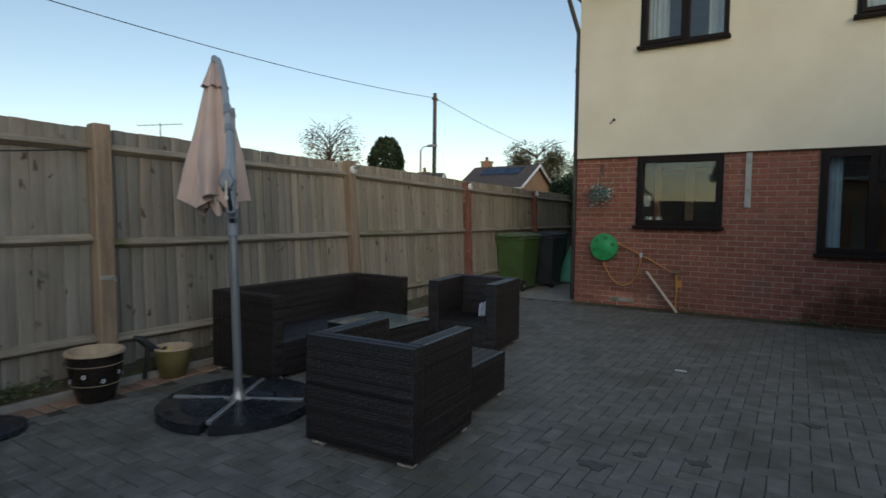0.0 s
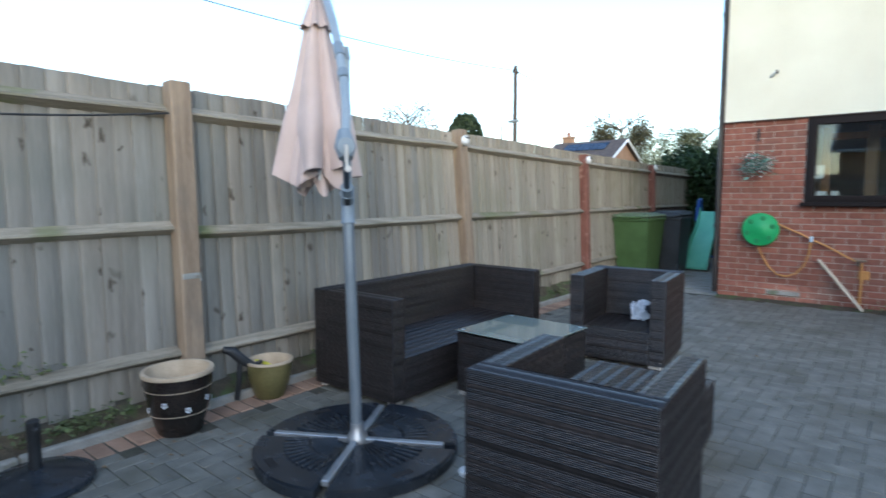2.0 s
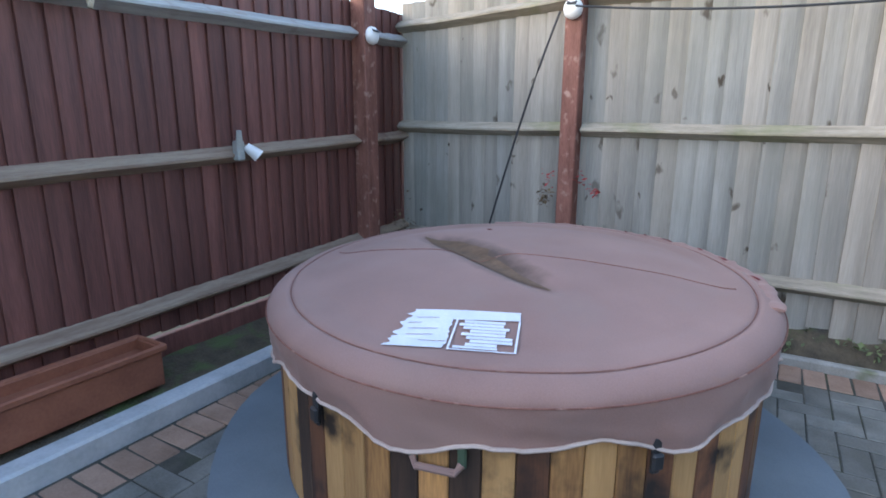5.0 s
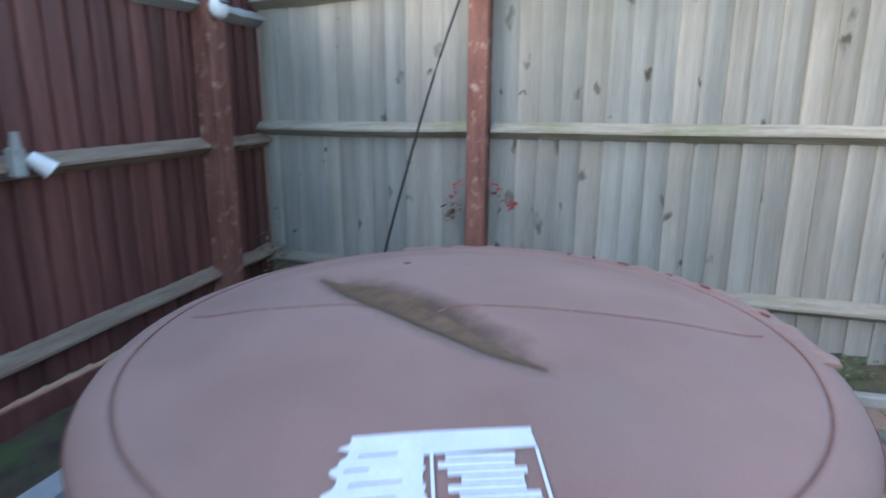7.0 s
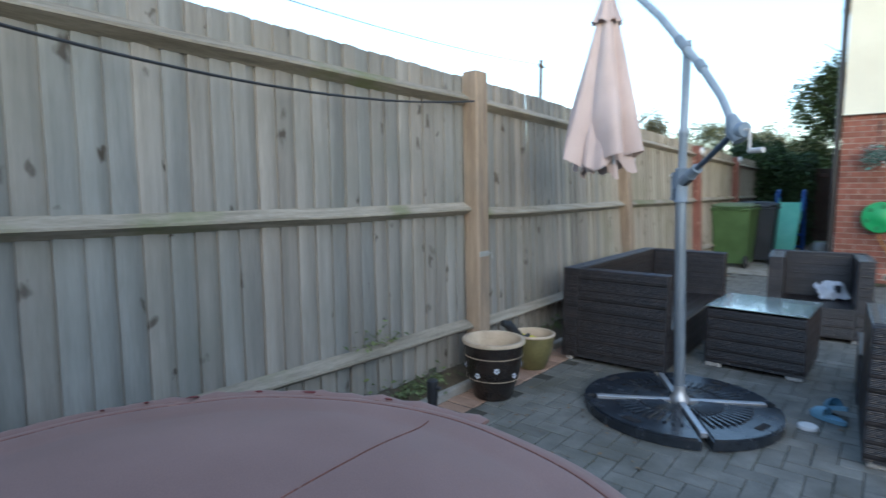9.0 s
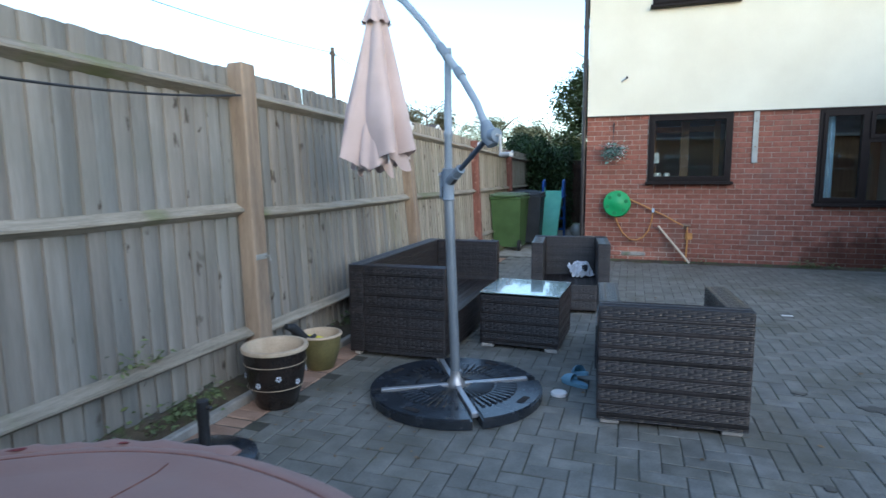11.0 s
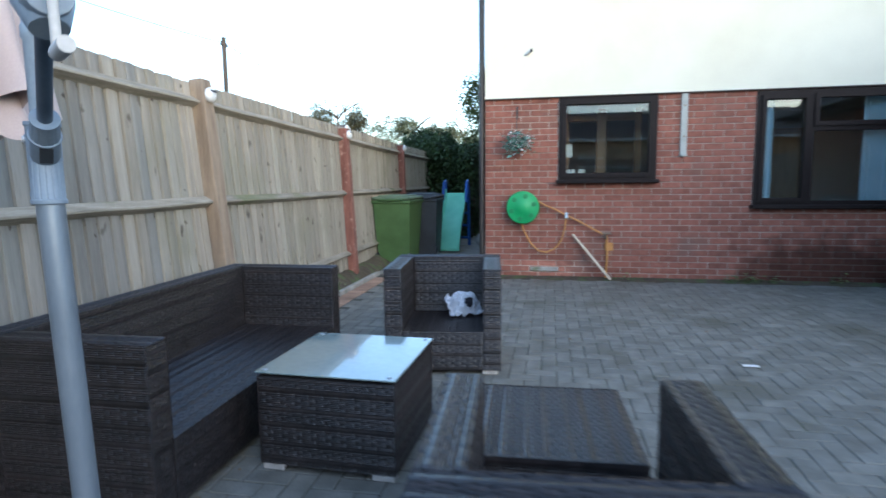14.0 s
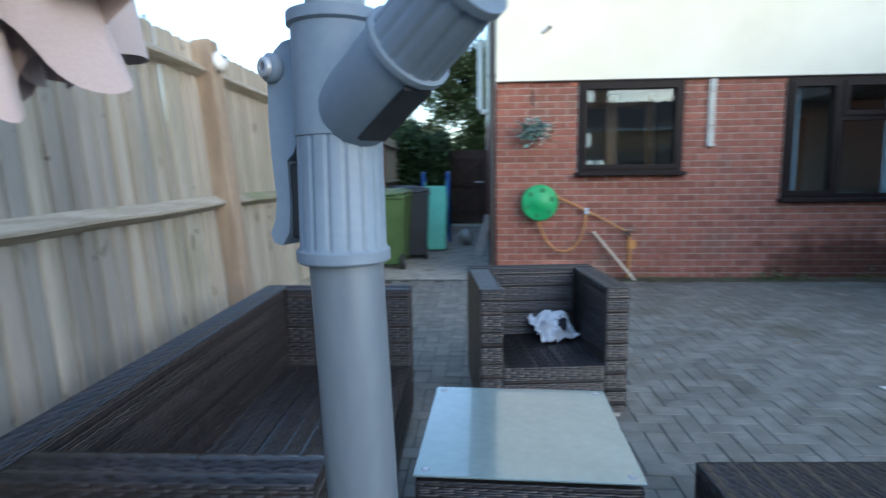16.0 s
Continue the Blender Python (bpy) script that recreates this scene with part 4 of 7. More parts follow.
for k, w in ((2, 0.03), (3, 0.05)):
    b = Build()
    d = (ARM[k + 1] - ARM[k - 1]).normalized()
    b.tube([ARM[k] - d * w, ARM[k] + d * w], 0.027, 14)
    part("arm_collar", b, M_JOINT, parasol, smooth=True)
b = Build()
b.tube([(MX, MY, 2.0), (MX - 0.006, MY - 0.006, 2.06)], 0.028, 12)
part("pivot", b, M_JOINT, parasol, smooth=True)
b = Build()
fwd = Vector((0.8, -0.6, 0))
b.tube([ELBOW + Vector((-0.03, 0.022, 0.07)), ELBOW + Vector((0, 0, 0.0)), ELBOW + Vector((0.02, -0.012, -0.05))], [0.028, 0.047, 0.03], 16)
b.tube([ELBOW - fwd * 0.01, ELBOW + fwd * 0.06], [0.042, 0.036], 16)
crank_box = part("crank_box", b, M_JOINT, parasol, "grey-blue winding box", smooth=True)
b = Build()
b.tube([ELBOW + fwd * 0.06, ELBOW + fwd * 0.085, ELBOW + fwd * 0.09 + Vector((0, 0, -0.10))], 0.008, 10)
b.tube([ELBOW + fwd * 0.09 + Vector((0, 0, -0.10)), ELBOW + fwd * 0.17 + Vector((0, 0, -0.10))], 0.013, 10)
part("crank_handle", b, M_FOOT, crank_box, "pale crank handle", smooth=True)
# folded canopy
CX, CY = -0.90, -5.785
b = Build()
na, nz = 128, 36


def fold(i, k):
    a = 2 * math.pi * i / na
    t = k / nz
    base = 0.045 + 0.21 * t ** 0.85
    wob = 0.9 * math.sin(3 * a + 1.3) + 0.6 * math.sin(2 * a + 4.0 + 1.5 * t)
    wave = math.cos(6 * a + wob)
    peak = 0.5 + 0.5 * wave
    r = base * (0.62 + 0.46 * peak ** 0.8 * min(1, 0.3 + t) + 0.04 * math.sin(5 * a + 6 * t))
    z = 2.47 - (2.47 - 1.475) * t
    if t > 0.75:
        z -= ((t - 0.75) / 0.25) ** 1.5 * 0.085 * (1 - peak) * (0.55 + 0.45 * math.sin(3 * a + 0.8)) - 0.03 * ((t - 0.75) / 0.25) * math.sin(2 * a + 1.9)
        r *= 1 - 0.35 * ((t - 0.75) / 0.25) * (1 - peak)
    return (CX + r * math.cos(a), CY + r * math.sin(a), z)


verts = [fold(i, k) for k in range(nz + 1) for i in range(na)]
fs = [(k * na + i, k * na + (i + 1) % na, (k + 1) * na + (i + 1) % na, (k + 1) * na + i) for k in range(nz) for i in range(na)]
b.add(verts, fs)
canopy = part("canopy", b, M_CANOPY, parasol, "folded pale pink canvas canopy", smooth=True)
for scale, drop, ph, lobes in ((0.80, 0.055, 1.1, 4), (0.52, 0.085, 2.6, 3)):
    b = Build()
    verts = []
    for k in range(15):
        t = k / 14
        for i in range(120):
            a = 2 * math.pi * i / 120
            w = math.cos(lobes * a + ph + 0.6 * math.sin(2 * a + ph))
            tip = 0.5 + 0.5 * w
            r = 0.25 * scale * (0.60 + 0.40 * t) * (0.62 + 0.42 * tip + 0.10 * math.sin(9 * a + 3 * t))
            z = 1.70 - t * (0.205 + drop) - 0.075 * t ** 2 * tip * (0.7 + 0.3 * math.sin(2 * a + ph)) + 0.02 * t * math.sin(5 * a + ph)
            verts.append((CX + r * math.cos(a + 0.4 * t), CY + r * math.sin(a + 0.4 * t), z))
    b.add(verts, [(k * 120 + i, k * 120 + (i + 1) % 120, (k + 1) * 120 + (i + 1) % 120, (k + 1) * 120 + i) for k in range(14) for i in range(120)])
    part("inner_fold", b, M_CANOPY, canopy, "gathered inner fold of the canvas", smooth=True)
b = Build()
verts = []
prof = [(0.012, 2.52), (0.03, 2.50), (0.055, 2.42), (0.085, 2.33), (0.094, 2.315)]
for r, z in prof:
    for i in range(64):
        a = 2 * math.pi * i / 64
        rr = r * (1 + 0.12 * math.cos(8 * a + 0.9 * math.sin(3 * a + 1.3)) * (2.5 - z) / 0.18)
        verts.append((CX + rr * math.cos(a), CY + rr * math.sin(a), z + 0.008 * math.cos(8 * a)))
b.add(verts, [(k * 64 + i, k * 64 + (i + 1) % 64, (k + 1) * 64 + (i + 1) % 64, (k + 1) * 64 + i) for k in range(4) for i in range(64)])
part("vent_cap", b, M_CANOPY, canopy, "small vent flap at the top", smooth=True)
b = Build()
b.lathe((CX, CY, 1.40), [(0.016, 0), (0.016, 1.14)], 12)
b.lathe((CX, CY, 2.50), [(0.022, 0), (0.026, 0.03), (0.02, 0.055)], 12)
part("canopy_pole", b, M_MAST, parasol, smooth=True)
for i in range(8):
    a = 2 * math.pi * i / 8 + 0.1
    b = Build()
    b.tube([(CX + 0.03 * math.cos(a), CY + 0.03 * math.sin(a), 2.44), (CX + 0.135 * math.cos(a), CY + 0.135 * math.sin(a), 1.42)], 0.006, 6)
    part("rib", b, M_ALU, parasol)

# ---- inflatable tub with its cover ----
TX, TY, TR = -0.175, -9.005, 0.90
M_STAVE = material("printed_stave", (0.12, 0.05, 0.022), (0.50, 0.26, 0.09), 0.55, 2.0, (4, 4, 0.5), 30, 0.06, vary=0.55, stain=(0.02, 0.014, 0.012), stain_at=0.52, stain_scale=5.0)
M_STAVES = [M_STAVE,
            material("printed_stave_tan", (0.36, 0.19, 0.07), (0.52, 0.31, 0.13), 0.55, 2.5, (5, 5, 0.5), 30, 0.06, vary=0.15, stain=(0.03, 0.018, 0.012), stain_at=0.53, stain_scale=5.0, soft=0.12),
            material("printed_stave_dark", (0.018, 0.012, 0.01), (0.09, 0.05, 0.03), 0.55, 2.5, (5, 5, 0.5), 30, 0.06, vary=0.2),
            material("printed_stave_brown", (0.10, 0.042, 0.022), (0.26, 0.105, 0.045), 0.55, 2.5, (5, 5, 0.5), 30, 0.06, vary=0.2, stain=(0.02, 0.014, 0.012), stain_at=0.50, stain_scale=5.0, soft=0.12)]
M_COVER = material("mauve_brown_cover", (0.215, 0.122, 0.100), (0.285, 0.170, 0.143), 0.74, 3, fine=260, bump=0.16, bump_size=0.003, sheen=0.1, stain=(0.235, 0.155, 0.13), stain_at=0.54, stain_scale=3.2, soft=0.3)
M_PIPING = material("pale_piping", (0.42, 0.33, 0.29), (0.52, 0.43, 0.38), 0.7, 10, fine=100, bump=0.05)
M_PUDDLE = material("brown_rain_water", (0.085, 0.052, 0.030), (0.165, 0.105, 0.066), 0.55, 10, (3, 1, 1), 60, bump=0.1, rough_vary=0.15, spec=0.25)
M_PAPER = material("white_label", (0.56, 0.60, 0.66), (0.68, 0.71, 0.76), 0.6, 12, fine=120, bump=0.05)
M_MAT = material("grey_foam_mat", (0.14, 0.175, 0.20), (0.19, 0.23, 0.255), 0.75, 4, fine=180, bump=0.15)
M_GREENSTRAP = material("dark_green_strap", (0.03, 0.06, 0.035), (0.06, 0.10, 0.06), 0.7, 10, fine=150, bump=0.1)

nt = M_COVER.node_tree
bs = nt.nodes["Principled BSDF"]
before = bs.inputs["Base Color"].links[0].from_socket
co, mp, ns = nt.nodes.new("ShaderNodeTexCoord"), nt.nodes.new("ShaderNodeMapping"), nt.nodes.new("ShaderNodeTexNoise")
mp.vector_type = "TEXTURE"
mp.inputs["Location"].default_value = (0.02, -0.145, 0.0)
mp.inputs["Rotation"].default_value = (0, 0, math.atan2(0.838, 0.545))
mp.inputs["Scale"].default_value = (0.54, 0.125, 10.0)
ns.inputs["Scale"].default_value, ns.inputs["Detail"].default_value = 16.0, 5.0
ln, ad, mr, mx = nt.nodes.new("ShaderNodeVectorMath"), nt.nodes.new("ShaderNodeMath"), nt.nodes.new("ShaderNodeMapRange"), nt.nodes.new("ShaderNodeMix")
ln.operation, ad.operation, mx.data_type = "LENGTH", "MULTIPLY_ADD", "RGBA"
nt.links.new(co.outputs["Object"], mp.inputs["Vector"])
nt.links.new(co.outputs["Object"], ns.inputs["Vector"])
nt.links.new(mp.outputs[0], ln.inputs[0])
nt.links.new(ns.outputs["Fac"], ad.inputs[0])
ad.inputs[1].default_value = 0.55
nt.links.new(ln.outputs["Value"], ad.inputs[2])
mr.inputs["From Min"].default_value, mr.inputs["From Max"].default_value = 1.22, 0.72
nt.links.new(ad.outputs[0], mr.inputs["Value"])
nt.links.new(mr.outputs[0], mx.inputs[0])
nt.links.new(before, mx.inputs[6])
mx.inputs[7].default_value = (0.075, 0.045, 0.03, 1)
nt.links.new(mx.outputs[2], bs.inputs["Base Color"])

tub = thing("hot_tub", "round inflatable hot tub printed like wooden staves with a mauve cover", "hot tub", (TX, TY, 0))
b = Build()
b.lathe((0, 0, 0.012), [(0.78, 0), (0.823, 0.03), (0.840, 0.10), (0.844, 0.30), (0.840, 0.5), (0.81, 0.58)], 72)
part("tub_wall", b, M_STAVES[2], tub, smooth=True)
stave_meshes = []
for mt in M_STAVES:
    b = Build()
    w = 0.844 * 2 * math.pi / 66
    b.cbox((0.840, 0, 0.30), (0.016, w - 0.002, 0.55), 0.003)
    stave_meshes.append(b.mesh("stave", mt))
rnd = random.Random(31)
for i in range(66):
    piece("stave", stave_meshes[rnd.choice((0, 1, 1, 2, 3, 3))], tub, pose(0, 0, 0, 0, 0, i * 360 / 66))


def dent(x, y):
    """How far the sagging hollow in the cover reaches down at a place."""
    ux, uy = 0.545, 0.838
    dx, dy = x - 0.02, y + 0.145
    p, q = dx * ux + dy * uy, -dx * uy + dy * ux
    return 0.045 * math.exp(-(q / (0.055 + 0.03 * max(0, -p))) ** 2) * max(0, 1 - (p / 0.53) ** 2)


def cover_z(r, x, y):
    edge = 0.604 + 0.058 * math.sqrt(max(0.0, 1 - (max(r - 0.70, 0) / 0.181) ** 3.2)) if r > 0.70 else 0.662 + 0.060 * (1 - (r / 0.70) ** 2.2)
    groove = 0.007 * math.exp(-((r - 0.80) / 0.006) ** 2)
    return edge - groove - dent(x, y) - 0.035 * x + 0.004 * noise.noise((x * 5, y * 5, 1.0))


b = Build()
na = 240
radii = [0.0] + [0.02 * i for i in range(1, 36)] + [0.72, 0.74, 0.76, 0.775, 0.788, 0.795, 0.80, 0.805, 0.812, 0.822, 0.834, 0.848, 0.862, 0.873, 0.88]
verts = []
for r in radii:
    for i in range(na):
        a = 2 * math.pi * i / na
        x, yy = r * math.cos(a), r * math.sin(a)
        verts.append((x, yy, cover_z(r, x, yy)))
hem = []
for k in range(1, 7):
    t = k / 6
    for i in range(na):
        a = 2 * math.pi * i / na
        wob = noise.noise((3.5 * math.cos(a), 3.5 * math.sin(a), t * 0.7)) + 0.5 * noise.noise((9 * math.cos(a), 9 * math.sin(a), t))
        r = 0.881 + 0.022 * t * wob + 0.008 * t * noise.noise((22 * math.cos(a), 22 * math.sin(a), t * 2)) - 0.012 * t
        crease = (1 - abs(noise.noise((5 * math.cos(a), 5 * math.sin(a), 4.0 + t * 1.3)))) ** 8
        r += 0.011 * crease * min(1, 3 * t)
        z = cover_z(0.88, 0.88 * math.cos(a), 0.88 * math.sin(a)) - t * (0.122 + 0.022 * math.sin(7 * a + 1.0) + 0.012 * math.sin(16 * a))
        verts.append((r * math.cos(a), r * math.sin(a), z))
        if k == 6:
            hem.append((r * math.cos(a) * 1.003, r * math.sin(a) * 1.003, z))
nr = len(radii) + 6
b.add(verts, [(k * na + i, k * na + (i + 1) % na, (k + 1) * na + (i + 1) % na, (k + 1) * na + i) for k in range(nr - 1) for i in range(na)])
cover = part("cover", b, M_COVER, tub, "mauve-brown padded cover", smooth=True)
b = Build()
b.tube(hem + [hem[0]], 0.0055, 6)
part("piping", b, M_PIPING, cover, "pale piping along the hem")
b = Build()
seam = []
for i in range(41):
    s = -0.76 + 1.52 * i / 40
    x, yy = 0.0 - 0.17 * s, 0.02 + 0.985 * s
    r = math.hypot(x, yy)
    if r < 0.765:
        seam.append((x, yy, cover_z(r, x, yy) + 0.0015))
b.tube(seam, 0.0016, 5)
part("seam", b, M_REDPOST, cover, "dark seam line")
b = Build()
b.tube([(0.80 * math.cos(a), 0.80 * math.sin(a), cover_z(0.80, 0.80 * math.cos(a), 0.80 * math.sin(a)) + 0.0045) for a in [2 * math.pi * i / 96 for i in range(97)]], 0.0014, 5)
part("round_seam", b, M_REDPOST, cover, "dark stitched ring")
# worn folded edge
b = Build()
pts, rs = [], []
for i in range(60):
    a = radians(92 + 118 * i / 59)
    nn = noise.noise((i * 0.35, 3.0, 0.0))
    r = 0.850 + 0.016 * nn
    pts.append((r * math.cos(a), r * math.sin(a), cover_z(min(r, 0.878), r * math.cos(a), r * math.sin(a)) + 0.003 + 0.010 * noise.noise((i * 0.5, 7.0, 1.0))))
    rs.append(0.024 + 0.012 * nn)
b.tube(pts, rs, 9, 0.28)
part("frayed_edge", b, M_COVER, cover, "frayed folded edge of the cover", smooth=True)
# puddle in the hollow
b = Build()
ux, uy = 0.545, 0.838
n = 40
hollow = Build()
verts, fs = [], []
m_ = 10
for i in range(n):
    p = -0.46 + 0.92 * i / (n - 1)
    q0 = [0.004 + 0.050 * max(0, 1 - (p / 0.47) ** 2) ** 1.3 * (1 + 0.35 * noise.noise((p * 6, s * 3.0, 0))) * (1.25 if p < 0 else 0.75) for s in (1, -1)]
    for j in range(m_ + 1):
        q = -q0[1] + (q0[0] + q0[1]) * j / m_
        x, yy = 0.02 + p * ux - q * uy, -0.145 + p * uy + q * ux
        verts.append((x, yy, cover_z(math.hypot(x, yy), x, yy) + 0.0025))
for i in range(n - 1):
    for j in range(m_):
        a0 = i * (m_ + 1) + j
        fs.append((a0, a0 + m_ + 1, a0 + m_ + 2, a0 + 1))
hollow.add(verts, fs)
part("puddle", hollow, M_PUDDLE, cover, "dirty brown rainwater in the sagging hollow", smooth=True)
# label
LABEL = Matrix.Translation((0.425 - TX, -9.07 - TY, 0)) @ pose(0, 0, 0, 0, 0, 108.7) @ pose(0.012, 0.028, 0) @ Matrix.Diagonal((0.93, 0.96, 1, 1))
sheet = Build()


def on_cover(bd, x0, x1, y0, y1, lift):
    vs = []
    for yy in (y0, y1):
        for k in range(5):
            p = LABEL @ Vector((x0 + (x1 - x0) * k / 4, yy, 0))
            vs.append((p.x, p.y, cover_z(math.hypot(p.x, p.y), p.x, p.y) + lift))
    bd.m = Matrix()
    bd.add(vs, [(k, k + 1, k + 6, k + 5) for k in range(4)])


rnd = random.Random(5)
rows = []
for k in range(23):
    yy = -0.0095 * k
    left = (0.0 if k < 2 else -0.035 * k / 22) + rnd.uniform(-0.013, 0.013)
    rows.append((yy, left, 0.335 - rnd.uniform(0, 0.004) if k < 6 else 0.135 + rnd.uniform(-0.004, 0.004)))
vs, fs = [], []
for yy, xl, xr in rows:
    for j in range(5):
        q = LABEL @ Vector((xl + (xr - xl) * j / 4, yy, 0))
        vs.append((q.x, q.y, cover_z(math.hypot(q.x, q.y), q.x, q.y) + 0.004))
for k in range(len(rows) - 1):
    fs += [(5 * k + j, 5 * k + j + 1, 5 * k + j + 6, 5 * k + j + 5) for j in range(4)]
sheet.add(vs, fs)
label = part("label", sheet, M_PAPER, cover, "torn white paper label")
b = Build()
on_cover(b, 0.145, 0.335, -0.215, -0.209, 0.004)
on_cover(b, 0.329, 0.335, -0.209, -0.05, 0.004)
on_cover(b, 0.145, 0.151, -0.209, -0.05, 0.004)
part("printed_border", b, M_PAPER, label)
for k in range(9):
    b = Build()
    x0 = 0.158 + rnd.uniform(0, 0.045)
    on_cover(b, x0, 0.322 - rnd.uniform(0, 0.05), -0.0725 - 0.0165 * k, -0.0585 - 0.0165 * k, 0.0045)
    part("print_bar", b, M_PAPER, label)
for k in range(5):
    b = Build()
    x0 = rnd.uniform(0.0, 0.06)
    on_cover(b, x0, x0 + rnd.uniform(0.04, 0.09), -0.052 - 0.03 * k, -0.0495 - 0.03 * k, 0.0052)
    part("print_bar", b, M_COVER, label, "thin worn printed bar")
# rim seam, small rips
b = Build()
b.tube([(0.8825 * math.cos(a), 0.8825 * math.sin(a), cover_z(0.88, 0.88 * math.cos(a), 0.88 * math.sin(a)) - 0.002) for a in [2 * math.pi * i / 120 for i in range(121)]], 0.0024, 5)
part("rim_seam", b, M_REDPOST, cover, "dark stitched seam at the rim")
M_RIP = material("dark_red_rip", (0.10, 0.012, 0.014), (0.20, 0.035, 0.035), 0.8, 20, fine=90, bump=0.2)
for k, (rr, deg, ln) in enumerate(((0.50, 216, 0.035), (0.842, 128, 0.05), (0.848, 138, 0.03), (0.838, 150, 0.06), (0.846, 112, 0.04), (0.85, 165, 0.03), (0.844, 158, 0.045))):
    a = radians(deg)
    d = Vector((-math.sin(a + 0.3 * k), math.cos(a + 0.3 * k), 0)) if k else Vector((0.2, 0.98, 0))
    c = Vector((rr * math.cos(a), rr * math.sin(a), 0))
    b = Build()
    pts = [c + d * ln * f for f in (-0.5, -0.2, 0.15, 0.5)]
    b.tube([(q.x, q.y, cover_z(min(math.hypot(q.x, q.y), 0.878), q.x, q.y) + (0.002 if k == 0 else 0.010)) for q in pts], [0.001, 0.007, 0.006, 0.001], 6, 0.4)
    part("rip", b, M_RIP, cover, "small dark red rip in the fabric")
# handle and buckles on the side that faces the patio
for deg, kind in ((27, "handle"), (1, "buckle"), (62, "buckle")):
    m = pose(0, 0, 0, 0, 0, deg - 15) @ pose(-0.022, 0, -0.015)
    b = Build()
    b.m = m
    if kind == "handle":
        for s in (-1, 1):
            b = Build()
            b.m = m
            b.cbox((0.884, s * 0.062, 0.455), (0.012, 0.022, 0.075), 0.004)
            part("handle_strap", b, M_GREENSTRAP, tub, "dark green webbing strap")
        b = Build()
        b.m = m
        b.tube([(0.888, -0.062, 0.43), (0.90, -0.05, 0.412), (0.90, 0.05, 0.412), (0.888, 0.062, 0.43)], 0.010, 8)
        part("handle", b, M_COVER, tub, "mauve grip")
    else:
        b.cbox((0.886, 0, 0.45), (0.014, 0.026, 0.10), 0.005)
        b.cbox((0.893, 0, 0.435), (0.016, 0.034, 0.045), 0.006)
        buckle = part("buckle", b, M_BLACK, tub, "black strap buckle")
b = Build()
outline = [(1.13 * math.cos(a) * (1 + 0.02 * math.cos(4 * a)), 1.13 * math.sin(a) * (1 + 0.02 * math.cos(4 * a))) for a in [2 * math.pi * i / 64 for i in range(64)]]
b.m = pose(TX, TY, 0)
b.prism(outline, 0.003, 0.013)
single("foam_mat", b, M_MAT, "blue-grey interlocking foam mat under the hot tub", "mat")
# ---- planted strip, kerb and edging along the fence ----
b = Build()
b.grid(8, 160, lambda u, v: (X_KERB - 0.04 - (0.44) * u, -10.62 + 17.0 * v, 0.03 + 0.13 * min(1, u * 2.2) + 0.03 * noise.noise((u * 3, v * 60, 0)) + 0.015 * noise.noise((u * 9, v * 260, 3))))
single("soil_strip", b, M_SOIL, "mossy strip of soil below the fence", "soil", kind="structure", smooth=True)
kerb = thing("kerb", "grey concrete edging along the soil", "kerb", kind="structure")
y = -9.95
rnd = random.Random(12)
while y < -0.4:
    b = Build()
    b.m = pose(X_KERB - 0.026, y + 0.45, 0, 0, 0, rnd.uniform(-0.3, 0.3))
    b.cbox((0, 0, 0.0), (0.05, 0.893, 0.09 + rnd.uniform(0, 0.01)), 0.008)
    part("edging_stone", b, M_CONC, kerb)
    y += 0.90
edging = thing("edging_course", "single course of orange blocks along the paving", "paving", kind="structure")
b = Build()
b.cbox((0, 0, 0), (0.193, 0.094, 0.05), 0.006)
orange = b.mesh("edging_block", M_ORANGE)
y = -9.93
while y < -0.3:
    piece("edging_block", orange, edging, pose((X_PAVE + X_KERB) / 2 - 0.003, y, -0.023 + rnd.uniform(-0.003, 0.004), rnd.uniform(-1, 1), rnd.uniform(-1, 1), rnd.uniform(-1.5, 1.5)))
    y += 0.1
x = X_PAVE + 0.05
while x < 3.4:
    piece("edging_block", orange, edging, pose(x, Y_PAVE - 0.105, -0.023 + rnd.uniform(-0.003, 0.004), 0, rnd.uniform(-1, 1), 90 + rnd.uniform(-1.5, 1.5)))
    x += 0.1
sleeper = Build()
sleeper.cbox((1.2, -10.25, 0.035), (5.2, 0.10, 0.11), 0.01)
single("timber_edging", sleeper, M_TIMBER, "pale grey timber sleeper edging the bed", "edging", kind="structure")
b = Build()
b.grid(80, 6, lambda u, v: (-1.42 + 6.5 * u, -10.30 - 0.33 * v, 0.06 + 0.05 * v + 0.02 * noise.noise((u * 40, v * 3, 0))))
single("soil_bed", b, M_SOIL, "mossy soil bed below the red fence", "soil", kind="structure", smooth=True)


def leaves(points, size, rnd, droop=0.4):
    """Small folded leaves at the points, each turned by chance."""
    b = Build()
    V, F = [], []
    for p in points:
        s = size * rnd.uniform(0.6, 1.3)
        a, e = rnd.uniform(0, 6.283), rnd.uniform(-1.0, 0.6) * droop * 2
        d = Vector((math.cos(a) * math.cos(e), math.sin(a) * math.cos(e), math.sin(e)))
        w = d.cross(Vector((rnd.uniform(-0.5, 0.5), rnd.uniform(-0.5, 0.5), 1))).normalized()
        n = w.cross(d)
        q = Vector(p)
        k = len(V)
        V += [tuple(q), tuple(q + d * s * 0.5 + w * s * 0.32 + n * s * 0.1), tuple(q + d * s), tuple(q + d * s * 0.5 - w * s * 0.32 + n * s * 0.1)]
        F += [(k, k + 1, k + 2), (k, k + 2, k + 3)]
    b.v, b.f = V, F
    return b


